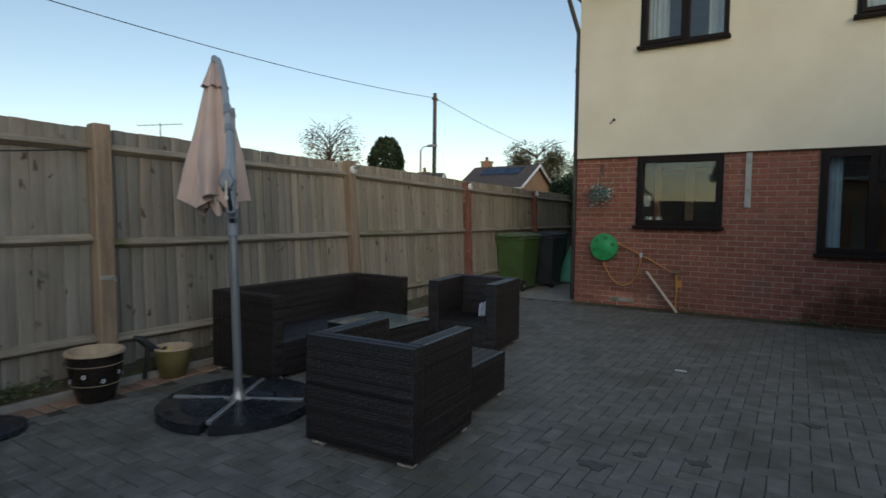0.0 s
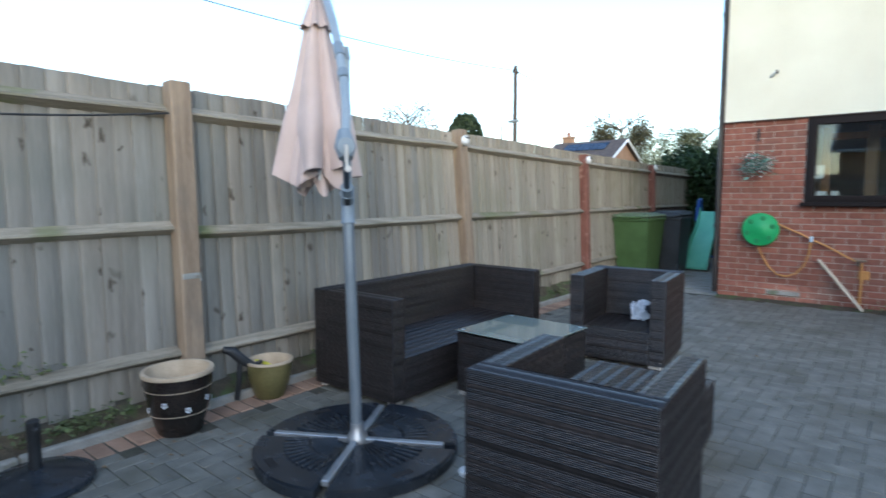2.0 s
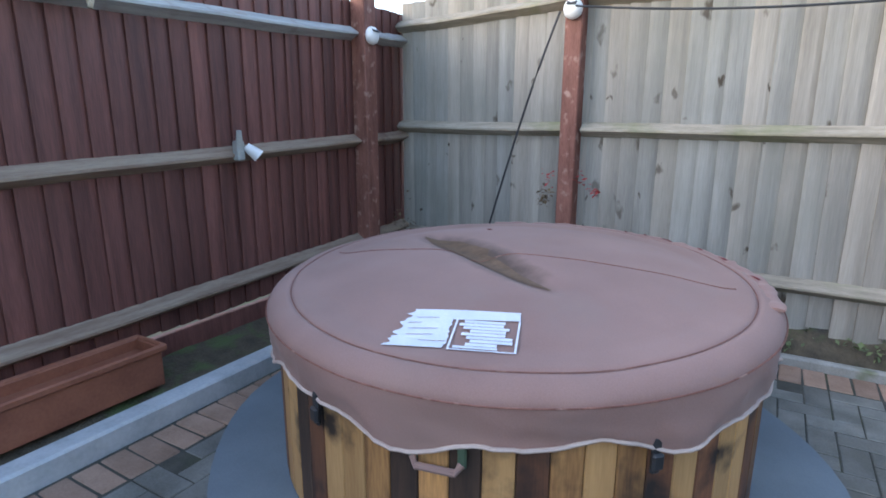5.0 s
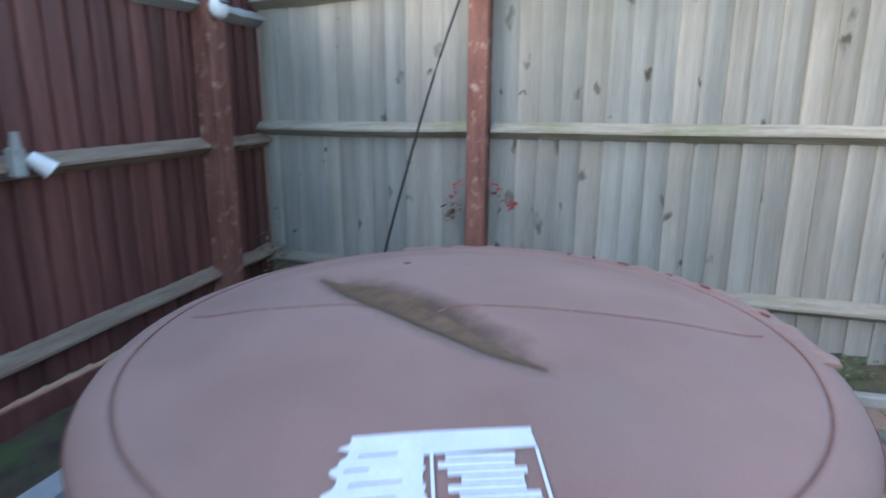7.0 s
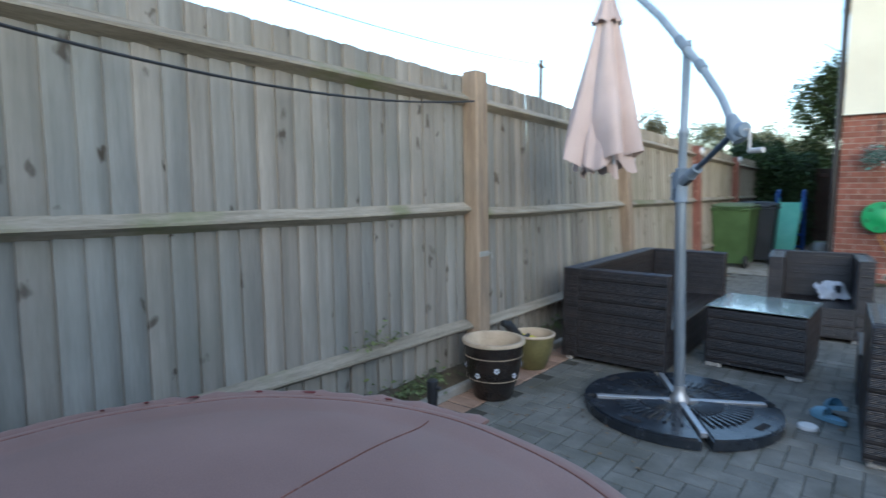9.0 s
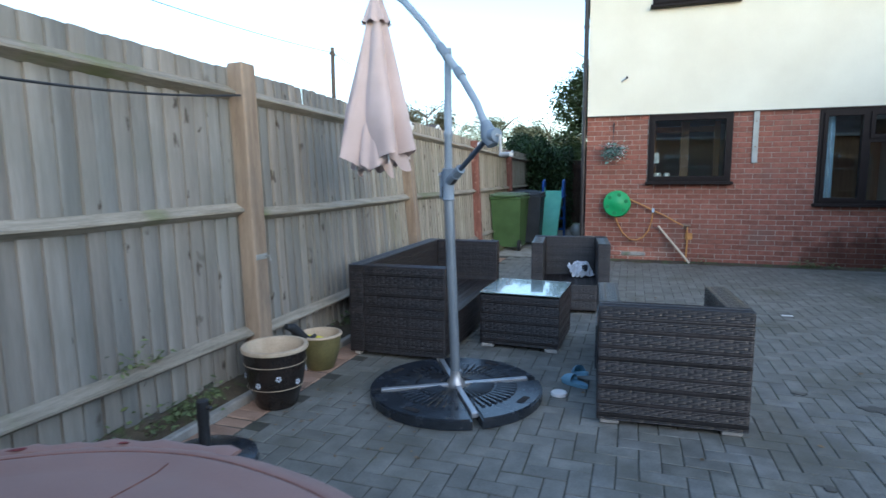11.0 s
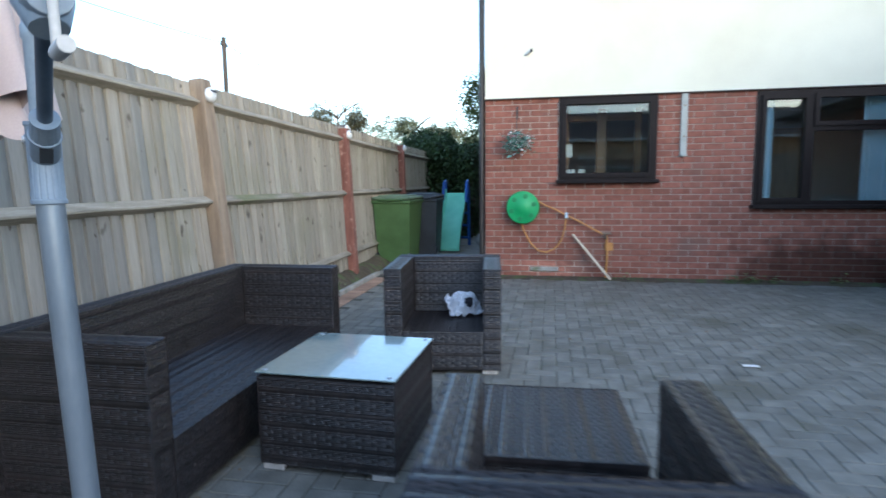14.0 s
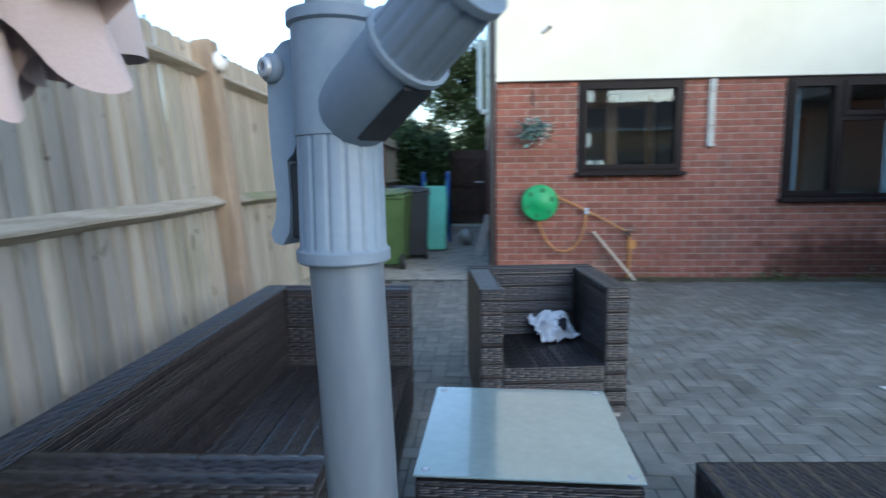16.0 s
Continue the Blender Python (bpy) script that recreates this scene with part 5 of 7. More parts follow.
# weeds along the soil
rnd = random.Random(21)
pts = []
for cy, cx, n in ((-7.05, -1.50, 90), (-6.85, -1.53, 80), (-7.6, -1.52, 60), (-8.2, -1.50, 60), (-7.3, -1.56, 40), (-5.2, -1.55, 30), (-2.6, -1.55, 120), (-1.6, -1.50, 100), (-6.95, -1.44, 50)):
    for _ in range(n):
        pts.append((cx + rnd.gauss(0, 0.035), cy + rnd.gauss(0, 0.13), 0.08 + abs(rnd.gauss(0, 0.05))))
for _ in range(60):
    pts.append((-1.585 + rnd.uniform(0, 0.04), -7.2 + rnd.gauss(0, 0.10), 0.40 + abs(rnd.gauss(0, 0.05))))
for cx, n in ((2.95, 60), (3.15, 90), (3.42, 40), (1.75, 25), (4.1, 50)):
    for _ in range(n):
        pts.append((cx + rnd.gauss(0, 0.06), -0.05 - abs(rnd.gauss(0, 0.03)), 0.01 + abs(rnd.gauss(0, 0.045))))
single("weeds", leaves(pts, 0.035, rnd), M_LEAFB, "small green weeds below the fence and house wall", "weeds", kind="stuff")
pts = [(rnd.uniform(-1.1, 4.8), rnd.uniform(-8.0, -0.1) if rnd.random() < 0.6 else -abs(rnd.gauss(0, 0.25)) - 0.02, 0.006) for _ in range(260)]
pts += [(rnd.uniform(-1.2, -0.4), rnd.uniform(-7.0, -5.2), 0.008) for _ in range(60)]
single("leaf_litter", leaves(pts, 0.028, rnd, 0.1), M_AUTUMN, "scattered dead leaves and grit on the paving", "leaves", kind="stuff")
pts = [(rnd.uniform(0.1, 5.0), -0.02 - abs(rnd.gauss(0, 0.05)), 0.005 + abs(rnd.gauss(0, 0.015))) for _ in range(700)]
single("moss_line", leaves(pts, 0.022, rnd, 0.3), M_SOIL, "dark moss and dirt along the house wall", "moss", kind="stuff")
b = Build()
b.grid(120, 5, lambda u, v: (0.0 + 5.1 * u, -0.002 - v * (0.16 + 0.08 * noise.noise((u * 14, 0.0, 0.0))), 0.0055 + 0.02 * (1 - v) ** 2 - 0.004 * v))
single("dirt_strip", b, M_SOIL, "dark damp dirt along the foot of the house wall", "dirt", kind="structure", smooth=True)

# ---- flower pots ----
M_GLAZE = material("black_glaze", (0.012, 0.010, 0.009), (0.03, 0.022, 0.018), 0.22, 8, fine=80, bump=0.05)
M_CREAMPOT = material("cream_unglazed", (0.42, 0.33, 0.23), (0.56, 0.46, 0.34), 0.8, 10, fine=90, bump=0.2)
M_OLIVE = material("olive_glaze", (0.10, 0.09, 0.035), (0.19, 0.165, 0.07), 0.35, 6, fine=60, bump=0.08)
M_YELLOW = material("yellow_scrap", (0.60, 0.55, 0.05), (0.70, 0.65, 0.10), 0.6, 10, fine=60, bump=0.05)


def pot(name, label, loc, r, h, mat):
    p = thing(name, label, "flower pot", loc, 0, "flower pots")
    b = Build()
    b.lathe((0, 0, 0), [(r * 0.58, 0), (r * 0.62, 0.01), (r * 0.84, h * 0.45), (r * 0.93, h * 0.80), (r * 0.93, h * 0.93)], 48, False)
    b.lathe((0, 0, 0), [(0.001, 0.004), (r * 0.58, 0.0)], 48, False)
    part("pot_body", b, mat, p, smooth=True)
    b = Build()
    b.lathe((0, 0, 0), [(r * 0.93, h * 0.93), (r * 0.99, h * 0.94), (r, h * 0.975), (r * 0.98, h), (r * 0.88, h), (r * 0.86, h * 0.97), (r * 0.84, h * 0.8), (r * 0.74, h * 0.35), (r * 0.5, h * 0.25), (0.001, h * 0.25)], 48, False)
    part("rim", b, M_CREAMPOT, p, "pale unglazed rim and inside", smooth=True)
    return p


big_pot = pot("flower_pot", "black glazed plant pot with white flower motifs, empty", (-1.245, -6.54, 0.004), 0.192, 0.36, M_GLAZE)
for zf in (0.36, 0.74):
    b = Build()
    rr = 0.192 * (0.842 if zf < 0.5 else 0.925) + 0.0005
    b.lathe((0, 0, 0.36 * zf), [(rr, 0), (rr + 0.0012, 0.002), (rr, 0.004)], 48, False)
    part("painted_line", b, M_CREAMPOT, big_pot, "thin pale painted line")
for k in range(9):
    a = radians(-170 + 40 * k)
    zf = 0.205 if k % 2 else 0.165
    rr = 0.192 * (0.895 if k % 2 else 0.875)
    b = Build()
    b.m = pose(0, 0, zf, 0, 0, math.degrees(a)) @ pose(rr + 0.0015, 0, 0, 0, 86, 0)
    for j in range(5):
        t = j * 2 * math.pi / 5
        b.lathe((0.011 * math.cos(t), 0.011 * math.sin(t), 0), [(0.0065, 0), (0.004, 0.0015)], 8)
    part("flower_motif", b, M_PAPER, big_pot, "small white painted flower")
small_pot = pot("flower_pot", "olive green glazed plant pot with a pale rim", (-1.335, -5.895, 0.004), 0.155, 0.25, M_OLIVE)
b = Build()
b.tube([(-0.09, -0.05, 0.236), (0.0, -0.02, 0.22), (0.05, -0.01, 0.21)], [0.006, 0.012, 0.008], 6)
part("scrap", b, M_YELLOW, small_pot, "bright yellow scrap inside")
b = Build()
b.tube([(-1.42, -6.17, 0.36), (-1.40, -6.12, 0.34), (-1.38, -6.06, 0.27), (-1.36, -5.99, 0.225), (-1.33, -5.955, 0.255)], [0.02, 0.032, 0.034, 0.02, 0.012], 10)
b.tube([(-1.38, -6.08, 0.28), (-1.385, -6.09, 0.14), (-1.40, -6.10, 0.02)], 0.018, 8)
single("garden_spout", b, M_BLACK, "black plastic spout leaning beside the flower pots", "pipe", smooth=True)

# ---- small parasol foot ----
foot = thing("parasol_foot", "round black parasol foot with a short tube, empty", "parasol base", (-1.135, -7.255, 0))
b = Build()
b.lathe((0, 0, 0.003), [(0.225, 0), (0.235, 0.012), (0.23, 0.035), (0.19, 0.055), (0.10, 0.075), (0.04, 0.09)], 48)
part("foot_disc", b, M_BASE, foot, smooth=True)
b = Build()
b.lathe((0, 0, 0.08), [(0.027, 0), (0.025, 0.14), (0.028, 0.145), (0.028, 0.235), (0.022, 0.24)], 20)
tube_ = part("tube", b, M_BLACK, foot, smooth=True)
b = Build()
b.m = pose(0.027, 0, 0.285, 0, 90, 0)
b.lathe((0, 0, 0), [(0.010, 0), (0.010, 0.022), (0.006, 0.026)], 10)
part("knob", b, M_BLACK, tube_)

# ---- shoe and lid beside the armchair ----
M_BLUE = material("light_blue_foam", (0.16, 0.33, 0.45), (0.22, 0.41, 0.54), 0.6, 10, fine=100, bump=0.1)
for loc, turn, tilt in (((0.40, -5.70, 0.012), 60, 0), ((0.43, -5.62, 0.05), 30, -18)):
    shoe = thing("clog", "light blue foam garden clog lying by an armchair", "shoe", loc, turn, "clogs")
    shoe.matrix_basis = pose(*loc, tilt, 0, turn) @ Matrix.Diagonal((0.85, 0.85, 0.85, 1))
    b = Build()
    sole = [(0.045 * math.sin(t) * (1 + 0.2 * math.cos(t)), 0.115 * math.cos(t)) for t in [2 * math.pi * i / 24 for i in range(24)]]
    b.prism(sole, -0.01, 0.016)
    part("sole", b, M_BLUE, shoe)
    b = Build()
    b.grid(14, 10, lambda u, v: (0.046 * math.cos(math.pi * u) * (1 - 0.35 * v * v), 0.01 + 0.10 * v, 0.014 + 0.055 * math.sin(math.pi * u) * math.sqrt(max(0, 1 - v * v))))
    part("upper", b, M_BLUE, shoe, smooth=True)
b = Build()
b.lathe((0.325, -5.90, 0.002), [(0.048, 0), (0.05, 0.012), (0.044, 0.02), (0.01, 0.022)], 24)
single("lid", b, M_WHITE, "small round white lid on the paving", "lid", smooth=True)

b = Build()
b.cbox((2.137, -3.295, 0.006), (0.10, 0.035, 0.008), 0.003)
single("paper_scrap", b, M_WHITE, "white scrap of paper on the paving", "scrap")

# ---- oil spots on the blocks ----
M_OIL = material("dark_oil_stain", (0.05, 0.048, 0.042), (0.10, 0.098, 0.088), 0.55, 40, fine=200, bump=0.3)
rnd = random.Random(77)
for ox_, oy_, ro in ((2.08, -5.575, 0.085), (2.25, -5.30, 0.045), (2.55, -5.24, 0.055), (1.72, -5.44, 0.04), (1.55, -6.6, 0.035), (3.1, -4.2, 0.06)):
    ph = rnd.uniform(0, 6.28)
    rim = []
    for i in range(28):
        a = 2 * math.pi * i / 28
        r = ro * (0.75 + 0.55 * noise.noise((1.6 * math.cos(a) + ph, 1.6 * math.sin(a), ox_)) + 0.22 * noise.noise((5 * math.cos(a), 5 * math.sin(a) + ph, 3.0)))
        rim.append((ox_ + 1.25 * r * math.cos(a), oy_ + 0.9 * r * math.sin(a)))
    b = Build()
    b.prism(rim, 0.0005, 0.0055)
    single("oil_stain", b, M_OIL, "dark oil stain soaked into the paving", "stain", "oil stains", kind="structure")

# ---- cables, latch and trinkets on the fences ----
b = Build()
ca, cb = Vector((-1.462, -9.24, 1.79)), Vector((-1.50, -6.405, 1.815))
b.tube([ca.lerp(cb, t) + Vector((0, 0, -0.42 * t * (1 - t))) for t in [i / 24 for i in range(25)]], 0.0062, 6)
single("cable", b, M_BLACK, "black cable slung along the fence between posts", "cable", smooth=True)
b = Build()
ca, cb = Vector((-1.47, -9.33, 1.77)), Vector((-1.42, -9.80, 0.18))
b.tube([ca.lerp(cb, t) + Vector((0, -0.03 * math.sin(math.pi * t), 0.01 * math.sin(9 * t))) for t in [i / 16 for i in range(17)]], 0.0065, 6)
single("cable", b, M_BLACK, "black cable hanging down behind the hot tub", "cable", smooth=True)
hook = thing("latch", "small steel hook plate on a fence post", "latch", (fence_x(-6.33, 0.845) + 0.114, -6.33, 0.845))
b = Build()
b.cbox((0.003, 0, 0), (0.006, 0.11, 0.035), 0.002)
part("plate", b, M_GREYSTEEL, hook)
b = Build()
b.tube([(0.006, 0.03, 0.0), (0.035, 0.035, 0.005), (0.04, 0.04, -0.03)], 0.006, 8)
part("hook", b, M_GREYSTEEL, hook)
spot = thing("clip_lamp", "small grey and white clip lamp on a fence rail", "lamp", (-0.25, -10.545, 1.03))
b = Build()
b.cbox((0, 0, 0.01), (0.045, 0.05, 0.10), 0.008)
b.tube([(0.01, 0.02, 0.05), (0.015, 0.03, 0.11)], [0.018, 0.012], 8)
part("clip", b, M_GREYSTEEL, spot, "grey clip")
b = Build()
b.tube([(-0.03, 0.02, 0.03), (-0.075, 0.06, -0.02)], [0.022, 0.034], 14)
part("head", b, M_WHITE, spot, "white lamp head", smooth=True)
M_RAG = material("faded_rag", (0.30, 0.24, 0.16), (0.50, 0.44, 0.36), 0.9, 20, fine=80, bump=0.2, stain=(0.22, 0.05, 0.06), stain_at=0.55, stain_scale=18)
b = Build()
for k in range(6):
    a = k * 1.05
    b.tube([(0.44, -10.53, 1.70), (0.44 + 0.06 * math.cos(a), -10.50, 1.70 + 0.06 * math.sin(a)), (0.44 + 0.09 * math.cos(a + 0.3), -10.49, 1.69 + 0.09 * math.sin(a + 0.3))], [0.014, 0.020, 0.008], 7)
single("garden_ornament", b, M_RAG, "faded cloth flower ornament on the fence rail", "ornament", smooth=True)
M_REDPETAL = material("red_petal", (0.30, 0.02, 0.025), (0.45, 0.05, 0.05), 0.7, 20, fine=80, bump=0.05)
rnd = random.Random(17)
pts = [(-1.545 + rnd.gauss(0, 0.008), cy + rnd.gauss(0, 0.018), cz + rnd.gauss(0, 0.018)) for cy, cz in ((-9.37, 0.86), (-9.18, 0.85), (-9.10, 0.79)) for _ in range(14)]
single("red_flowers", leaves(pts, 0.035, rnd), M_REDPETAL, "small faded red flowers beside a fence post", "flowers", kind="stuff")
pts = [(-1.545 + rnd.gauss(0, 0.01), -9.40 + rnd.gauss(0, 0.02), 0.74 + rnd.gauss(0, 0.025)) for _ in range(60)]
pts += [(-1.60 + rnd.gauss(0, 0.03), -10.45 + rnd.gauss(0, 0.05), 0.25 + abs(rnd.gauss(0, 0.16))) for _ in range(140)]
single("dry_plant", leaves(pts, 0.03, rnd), M_AUTUMN, "dry brown plant stems by the fence", "plant", kind="stuff")

# pump, trough
pump = thing("tub_pump", "white plastic hot tub pump in the fence corner", "pump", (-1.14, -9.97, 0))
b = Build()
b.lathe((0, 0, 0.0), [(0.19, 0.0), (0.195, 0.05), (0.19, 0.37), (0.18, 0.43), (0.13, 0.47), (0.05, 0.48)], 32)
part("pump_body", b, M_WHITE, pump, smooth=True)
b = Build()
b.m = pose(0.05, 0.06, 0.475, 8, 12, 35)
b.cbox((0, 0, 0), (0.12, 0.08, 0.012), 0.004)
part("display", b, M_BLACK, pump, "dark control display")
M_TERRA = material("terracotta_plastic", (0.20, 0.065, 0.035), (0.30, 0.11, 0.06), 0.65, 8, fine=80, bump=0.1)
trough = thing("planter", "long terracotta trough planter standing on the soil bed", "planter", (0.80, -10.43, 0.095))
b = Build()
for yy, s in ((-0.085, 1), (0.085, -1)):
    b.cbox((0, yy, 0.09), (0.80, 0.012, 0.17), 0.004)
for xx in (-0.397, 0.397):
    b.cbox((xx, 0, 0.09), (0.012, 0.16, 0.17), 0.004)
b.box((0, 0, 0.12), (0.78, 0.16, 0.02))
part("trough_body", b, M_TERRA, trough)
b = Build()
for yy in (-0.094, 0.094):
    b.cbox((0, yy, 0.17), (0.84, 0.022, 0.03), 0.006)
for xx in (-0.41, 0.41):
    b.cbox((xx, 0, 0.17), (0.022, 0.166, 0.03), 0.006)
part("rim", b, M_TERRA, trough)

# ---- fittings on the house wall ----
M_GREEN = material("bright_green_plastic", (0.015, 0.28, 0.085), (0.03, 0.38, 0.12), 0.4, 8, fine=80, bump=0.05)
# drum green darkened, to paint the shade inside the slots
M_SLOTSHADE = material("slot_shade_green", (0.010, 0.17, 0.05), (0.018, 0.24, 0.075), 0.6, 8, fine=80, bump=0.05)
M_HOSE = material("orange_hose", (0.45, 0.20, 0.05), (0.58, 0.29, 0.09), 0.5, 8, fine=80, bump=0.05)
M_BRASS = material("dull_brass", (0.18, 0.14, 0.10), (0.28, 0.23, 0.17), 0.45, 8, fine=80, bump=0.1, metal=0.6)
M_RAWPINE = material("raw_pine", (0.58, 0.50, 0.38), (0.70, 0.62, 0.50), 0.7, 5, (5, 5, 0.6), 50, 0.15)
reel = thing("hose_reel", "round bright green hose reel fixed to the brick wall", "hose reel", (0.482, -0.004, 0.90))
reel.scale = (1.33, 1.0, 1.33)
b = Build()
b.m = pose(0, 0, 0, 90, 0, 0)
b.lathe((0, 0, 0), [(0.148, 0.03), (0.152, 0.04), (0.152, 0.055), (0.135, 0.06), (0.135, 0.085), (0.152, 0.09), (0.155, 0.108), (0.145, 0.122), (0.06, 0.128), (0.05, 0.136), (0.01, 0.138)], 40)
drum = part("drum", b, M_GREEN, reel, smooth=True)
# raised discs whose darker green stands in for shaded slots
for k in range(6):
    a = k * math.pi / 3 + 0.3
    b = Build()
    b.m = pose(0, 0, 0, 90, 0, 0)
    b.lathe((0.108 * math.cos(a), 0.108 * math.sin(a), 0.12), [(0.024, 0), (0.022, 0.0085), (0.012, 0.0095)], 14)
    part("slot", b, M_SLOTSHADE, drum, "raised disc in darker green, painted as a shaded slot", smooth=True)
b = Build()
b.cbox((0, -0.015, 0), (0.10, 0.03, 0.16), 0.006)
part("wall_bracket", b, M_GREEN, reel)
b = Build()
pts = [(0.64, -0.09, 0.99), (0.75, -0.06, 0.93), (0.90, -0.05, 0.865), (1.017, -0.05, 0.80), (1.17, -0.05, 0.73), (1.33, -0.06, 0.64), (1.46, -0.08, 0.57)]
b.tube(pts, 0.0105, 8)
pts = [(0.46, -0.10, 0.72), (0.50, -0.07, 0.60), (0.58, -0.05, 0.45), (0.68, -0.05, 0.35), (0.78, -0.05, 0.335), (0.88, -0.05, 0.38), (0.96, -0.05, 0.49), (1.0, -0.05, 0.63), (1.017, -0.05, 0.79)]
b.tube(pts, 0.0105, 8)
single("garden_hose", b, M_HOSE, "thin orange garden hose looped on the brick wall", "hose", smooth=True)
b = Build()
b.cbox((1.017, -0.05, 0.80), (0.035, 0.03, 0.07), 0.006)
single("hose_joint", b, M_CURTAIN, "small pale hose connector hanging on the wall", "connector")
tap = thing("garden_tap", "outdoor tap with a rusty pipe on the brick wall", "tap", (1.49, 0.0, 0.55))
b = Build()
b.tube([(0, 0.0, 0), (0, -0.09, 0), (0, -0.12, -0.03)], 0.014, 10)
part("spout", b, M_BRASS, tap, smooth=True)
b = Build()
b.cbox((0, -0.07, 0.03), (0.14, 0.03, 0.025), 0.008)
part("tap_handle", b, M_BRASS, tap)
b = Build()
b.tube([(0.02, -0.03, 0), (0.03, -0.03, -0.2), (0.02, -0.025, -0.53)], 0.013, 8)
b.cbox((0.05, -0.02, -0.14), (0.10, 0.02, 0.10), 0.006)
part("pipe", b, M_HOSE, tap, "lagged supply pipe")
b = Build()
d = Vector((1.10 - 1.555, -0.035 + 0.155, 0.565 - 0.02))
b.m = Matrix.Translation(Vector((1.555, -0.155, 0.02)) + d * 0.5) @ d.to_track_quat("Z", "Y").to_matrix().to_4x4()
b.cbox((0, 0, 0), (0.045, 0.022, d.length), 0.003)
single("batten", b, M_RAWPINE, "pale timber batten leaning on the brick wall", "batten")
bar = thing("steel_plate", "grey steel plate bolted to the brick wall", "plate", (2.363, 0.0, 1.875))
b = Build()
b.cbox((0, -0.012, 0), (0.075, 0.024, 0.74), 0.004)
part("flat", b, M_GREYSTEEL, bar)
b = Build()
b.cbox((0, -0.03, -0.36), (0.075, 0.05, 0.025), 0.004)
part("toe", b, M_GREYSTEEL, bar)
for z in (-0.14, 0.22):
    b = Build()
    b.m = pose(0, -0.024, z, 90, 0, 0)
    b.lathe((0, 0, 0), [(0.012, 0), (0.012, 0.008), (0.006, 0.010)], 10)
    part("bolt", b, M_BRASS, bar)
basket = thing("hanging_basket", "wall basket of faded artificial flowers on a hook", "basket", (0.42, -0.11, 1.70))
b = Build()
b.tube([(-0.02, 0.105, 0.42), (-0.02, 0.05, 0.44), (-0.02, 0.0, 0.42), (-0.02, 0.0, 0.06)], 0.005, 6)
b.cbox((-0.02, 0.108, 0.37), (0.02, 0.008, 0.16), 0.003)
part("hook", b, M_BLACK, basket)
b = Build()
b.lathe((0, 0, 0), [(0.02, -0.08), (0.05, -0.06), (0.07, -0.01), (0.072, 0.0), (0.065, 0.0), (0.04, -0.04)], 20)
part("bowl", b, M_BLACK, basket, smooth=True)
M_FADEGREEN = material("faded_green_leaf", (0.10, 0.24, 0.20), (0.18, 0.34, 0.28), 0.6, 8, fine=60, bump=0, island=0.3)
rnd = random.Random(3)
for nm, mt, n, sz, lab in (("foliage", M_FADEGREEN, 230, 0.07, "teal green leaves"), ("white_petals", M_WHITE, 190, 0.05, "white petals"), ("pink_petals", M_REDPETAL, 60, 0.05, "pink petals")):
    pts = [(rnd.gauss(0, 0.085), rnd.gauss(-0.05, 0.035), rnd.gauss(0.0, 0.06)) for _ in range(n)]
    part(nm, leaves(pts, sz, rnd), mt, basket, lab, kind="stuff")
b = Build()
b.cbox((0.75, -0.006, 0.115), (0.36, 0.018, 0.055), 0.006)
single("mortar_patch", b, M_CONC, "pale mortar patch at the foot of the wall", "patch", kind="structure")

# ---- gas bottle and barbecue ----
M_GASGREEN = material("green_enamel", (0.02, 0.16, 0.085), (0.035, 0.22, 0.12), 0.45, 6, fine=60, bump=0.08)
M_RED = material("red_plastic", (0.40, 0.03, 0.025), (0.50, 0.06, 0.045), 0.5, 8, fine=80, bump=0.05)
gas = thing("gas_bottle", "green gas bottle with a red cap by the barbecue", "gas bottle", (4.57, -0.52, 0))
gas.scale = (0.86, 0.86, 0.93)
b = Build()
b.lathe((0, 0, 0.0), [(0.12, 0), (0.14, 0.02), (0.158, 0.05), (0.16, 0.09), (0.16, 0.38), (0.14, 0.45), (0.09, 0.485), (0.05, 0.495)], 32)
part("cylinder", b, M_GASGREEN, gas, smooth=True)
b = Build()
b.lathe((0, 0, 0.49), [(0.06, 0), (0.06, 0.06), (0.045, 0.09), (0.02, 0.10)], 16)
part("valve_cap", b, M_RED, gas, smooth=True)
b = Build()
b.tube([(0.0, 0.0, 0.57), (-0.12, 0.03, 0.60), (-0.25, 0.06, 0.56), (-0.1, -0.02, 0.60), (0.2, -0.1, 0.62)], 0.008, 8)
part("gas_hose", b, M_HOSE, gas, smooth=True)
grill = thing("barbecue", "black gas barbecue against the wing wall", "barbecue", (4.84, -1.32, 0))
b = Build()
b.cbox((0, 0, 0.37), (0.44, 1.05, 0.62), 0.012)
cabinet = part("cabinet", b, M_BLACK, grill)
b = Build()
b.cbox((-0.02, 0, 0.74), (0.50, 1.10, 0.12), 0.015)
part("control_panel", b, M_BLACK, grill)
b = Build()
b.m = pose(0, 0, 0.80, 90, 0, 0)
b.tube([(0, 0, -0.52), (0, 0, -0.50), (0, 0, 0.50), (0, 0, 0.52)], [0.15, 0.22, 0.22, 0.15], 20, 0.9)
part("lid", b, M_BLACK, grill, smooth=True)
for k in range(5):
    b = Build()
    b.m = pose(-0.272, 0.42 - 0.2 * k, 0.74, 0, -90, 0)
    b.lathe((0, 0, 0), [(0.026, 0), (0.022, 0.025)], 14)
    part("knob", b, M_SCREW, grill, "bright metal knob")
b = Build()
b.cbox((-0.03, 0, 0.05), (0.46, 1.06, 0.03), 0.006)
part("bottom_rail", b, M_GREYSTEEL, grill, "pale bottom rail")
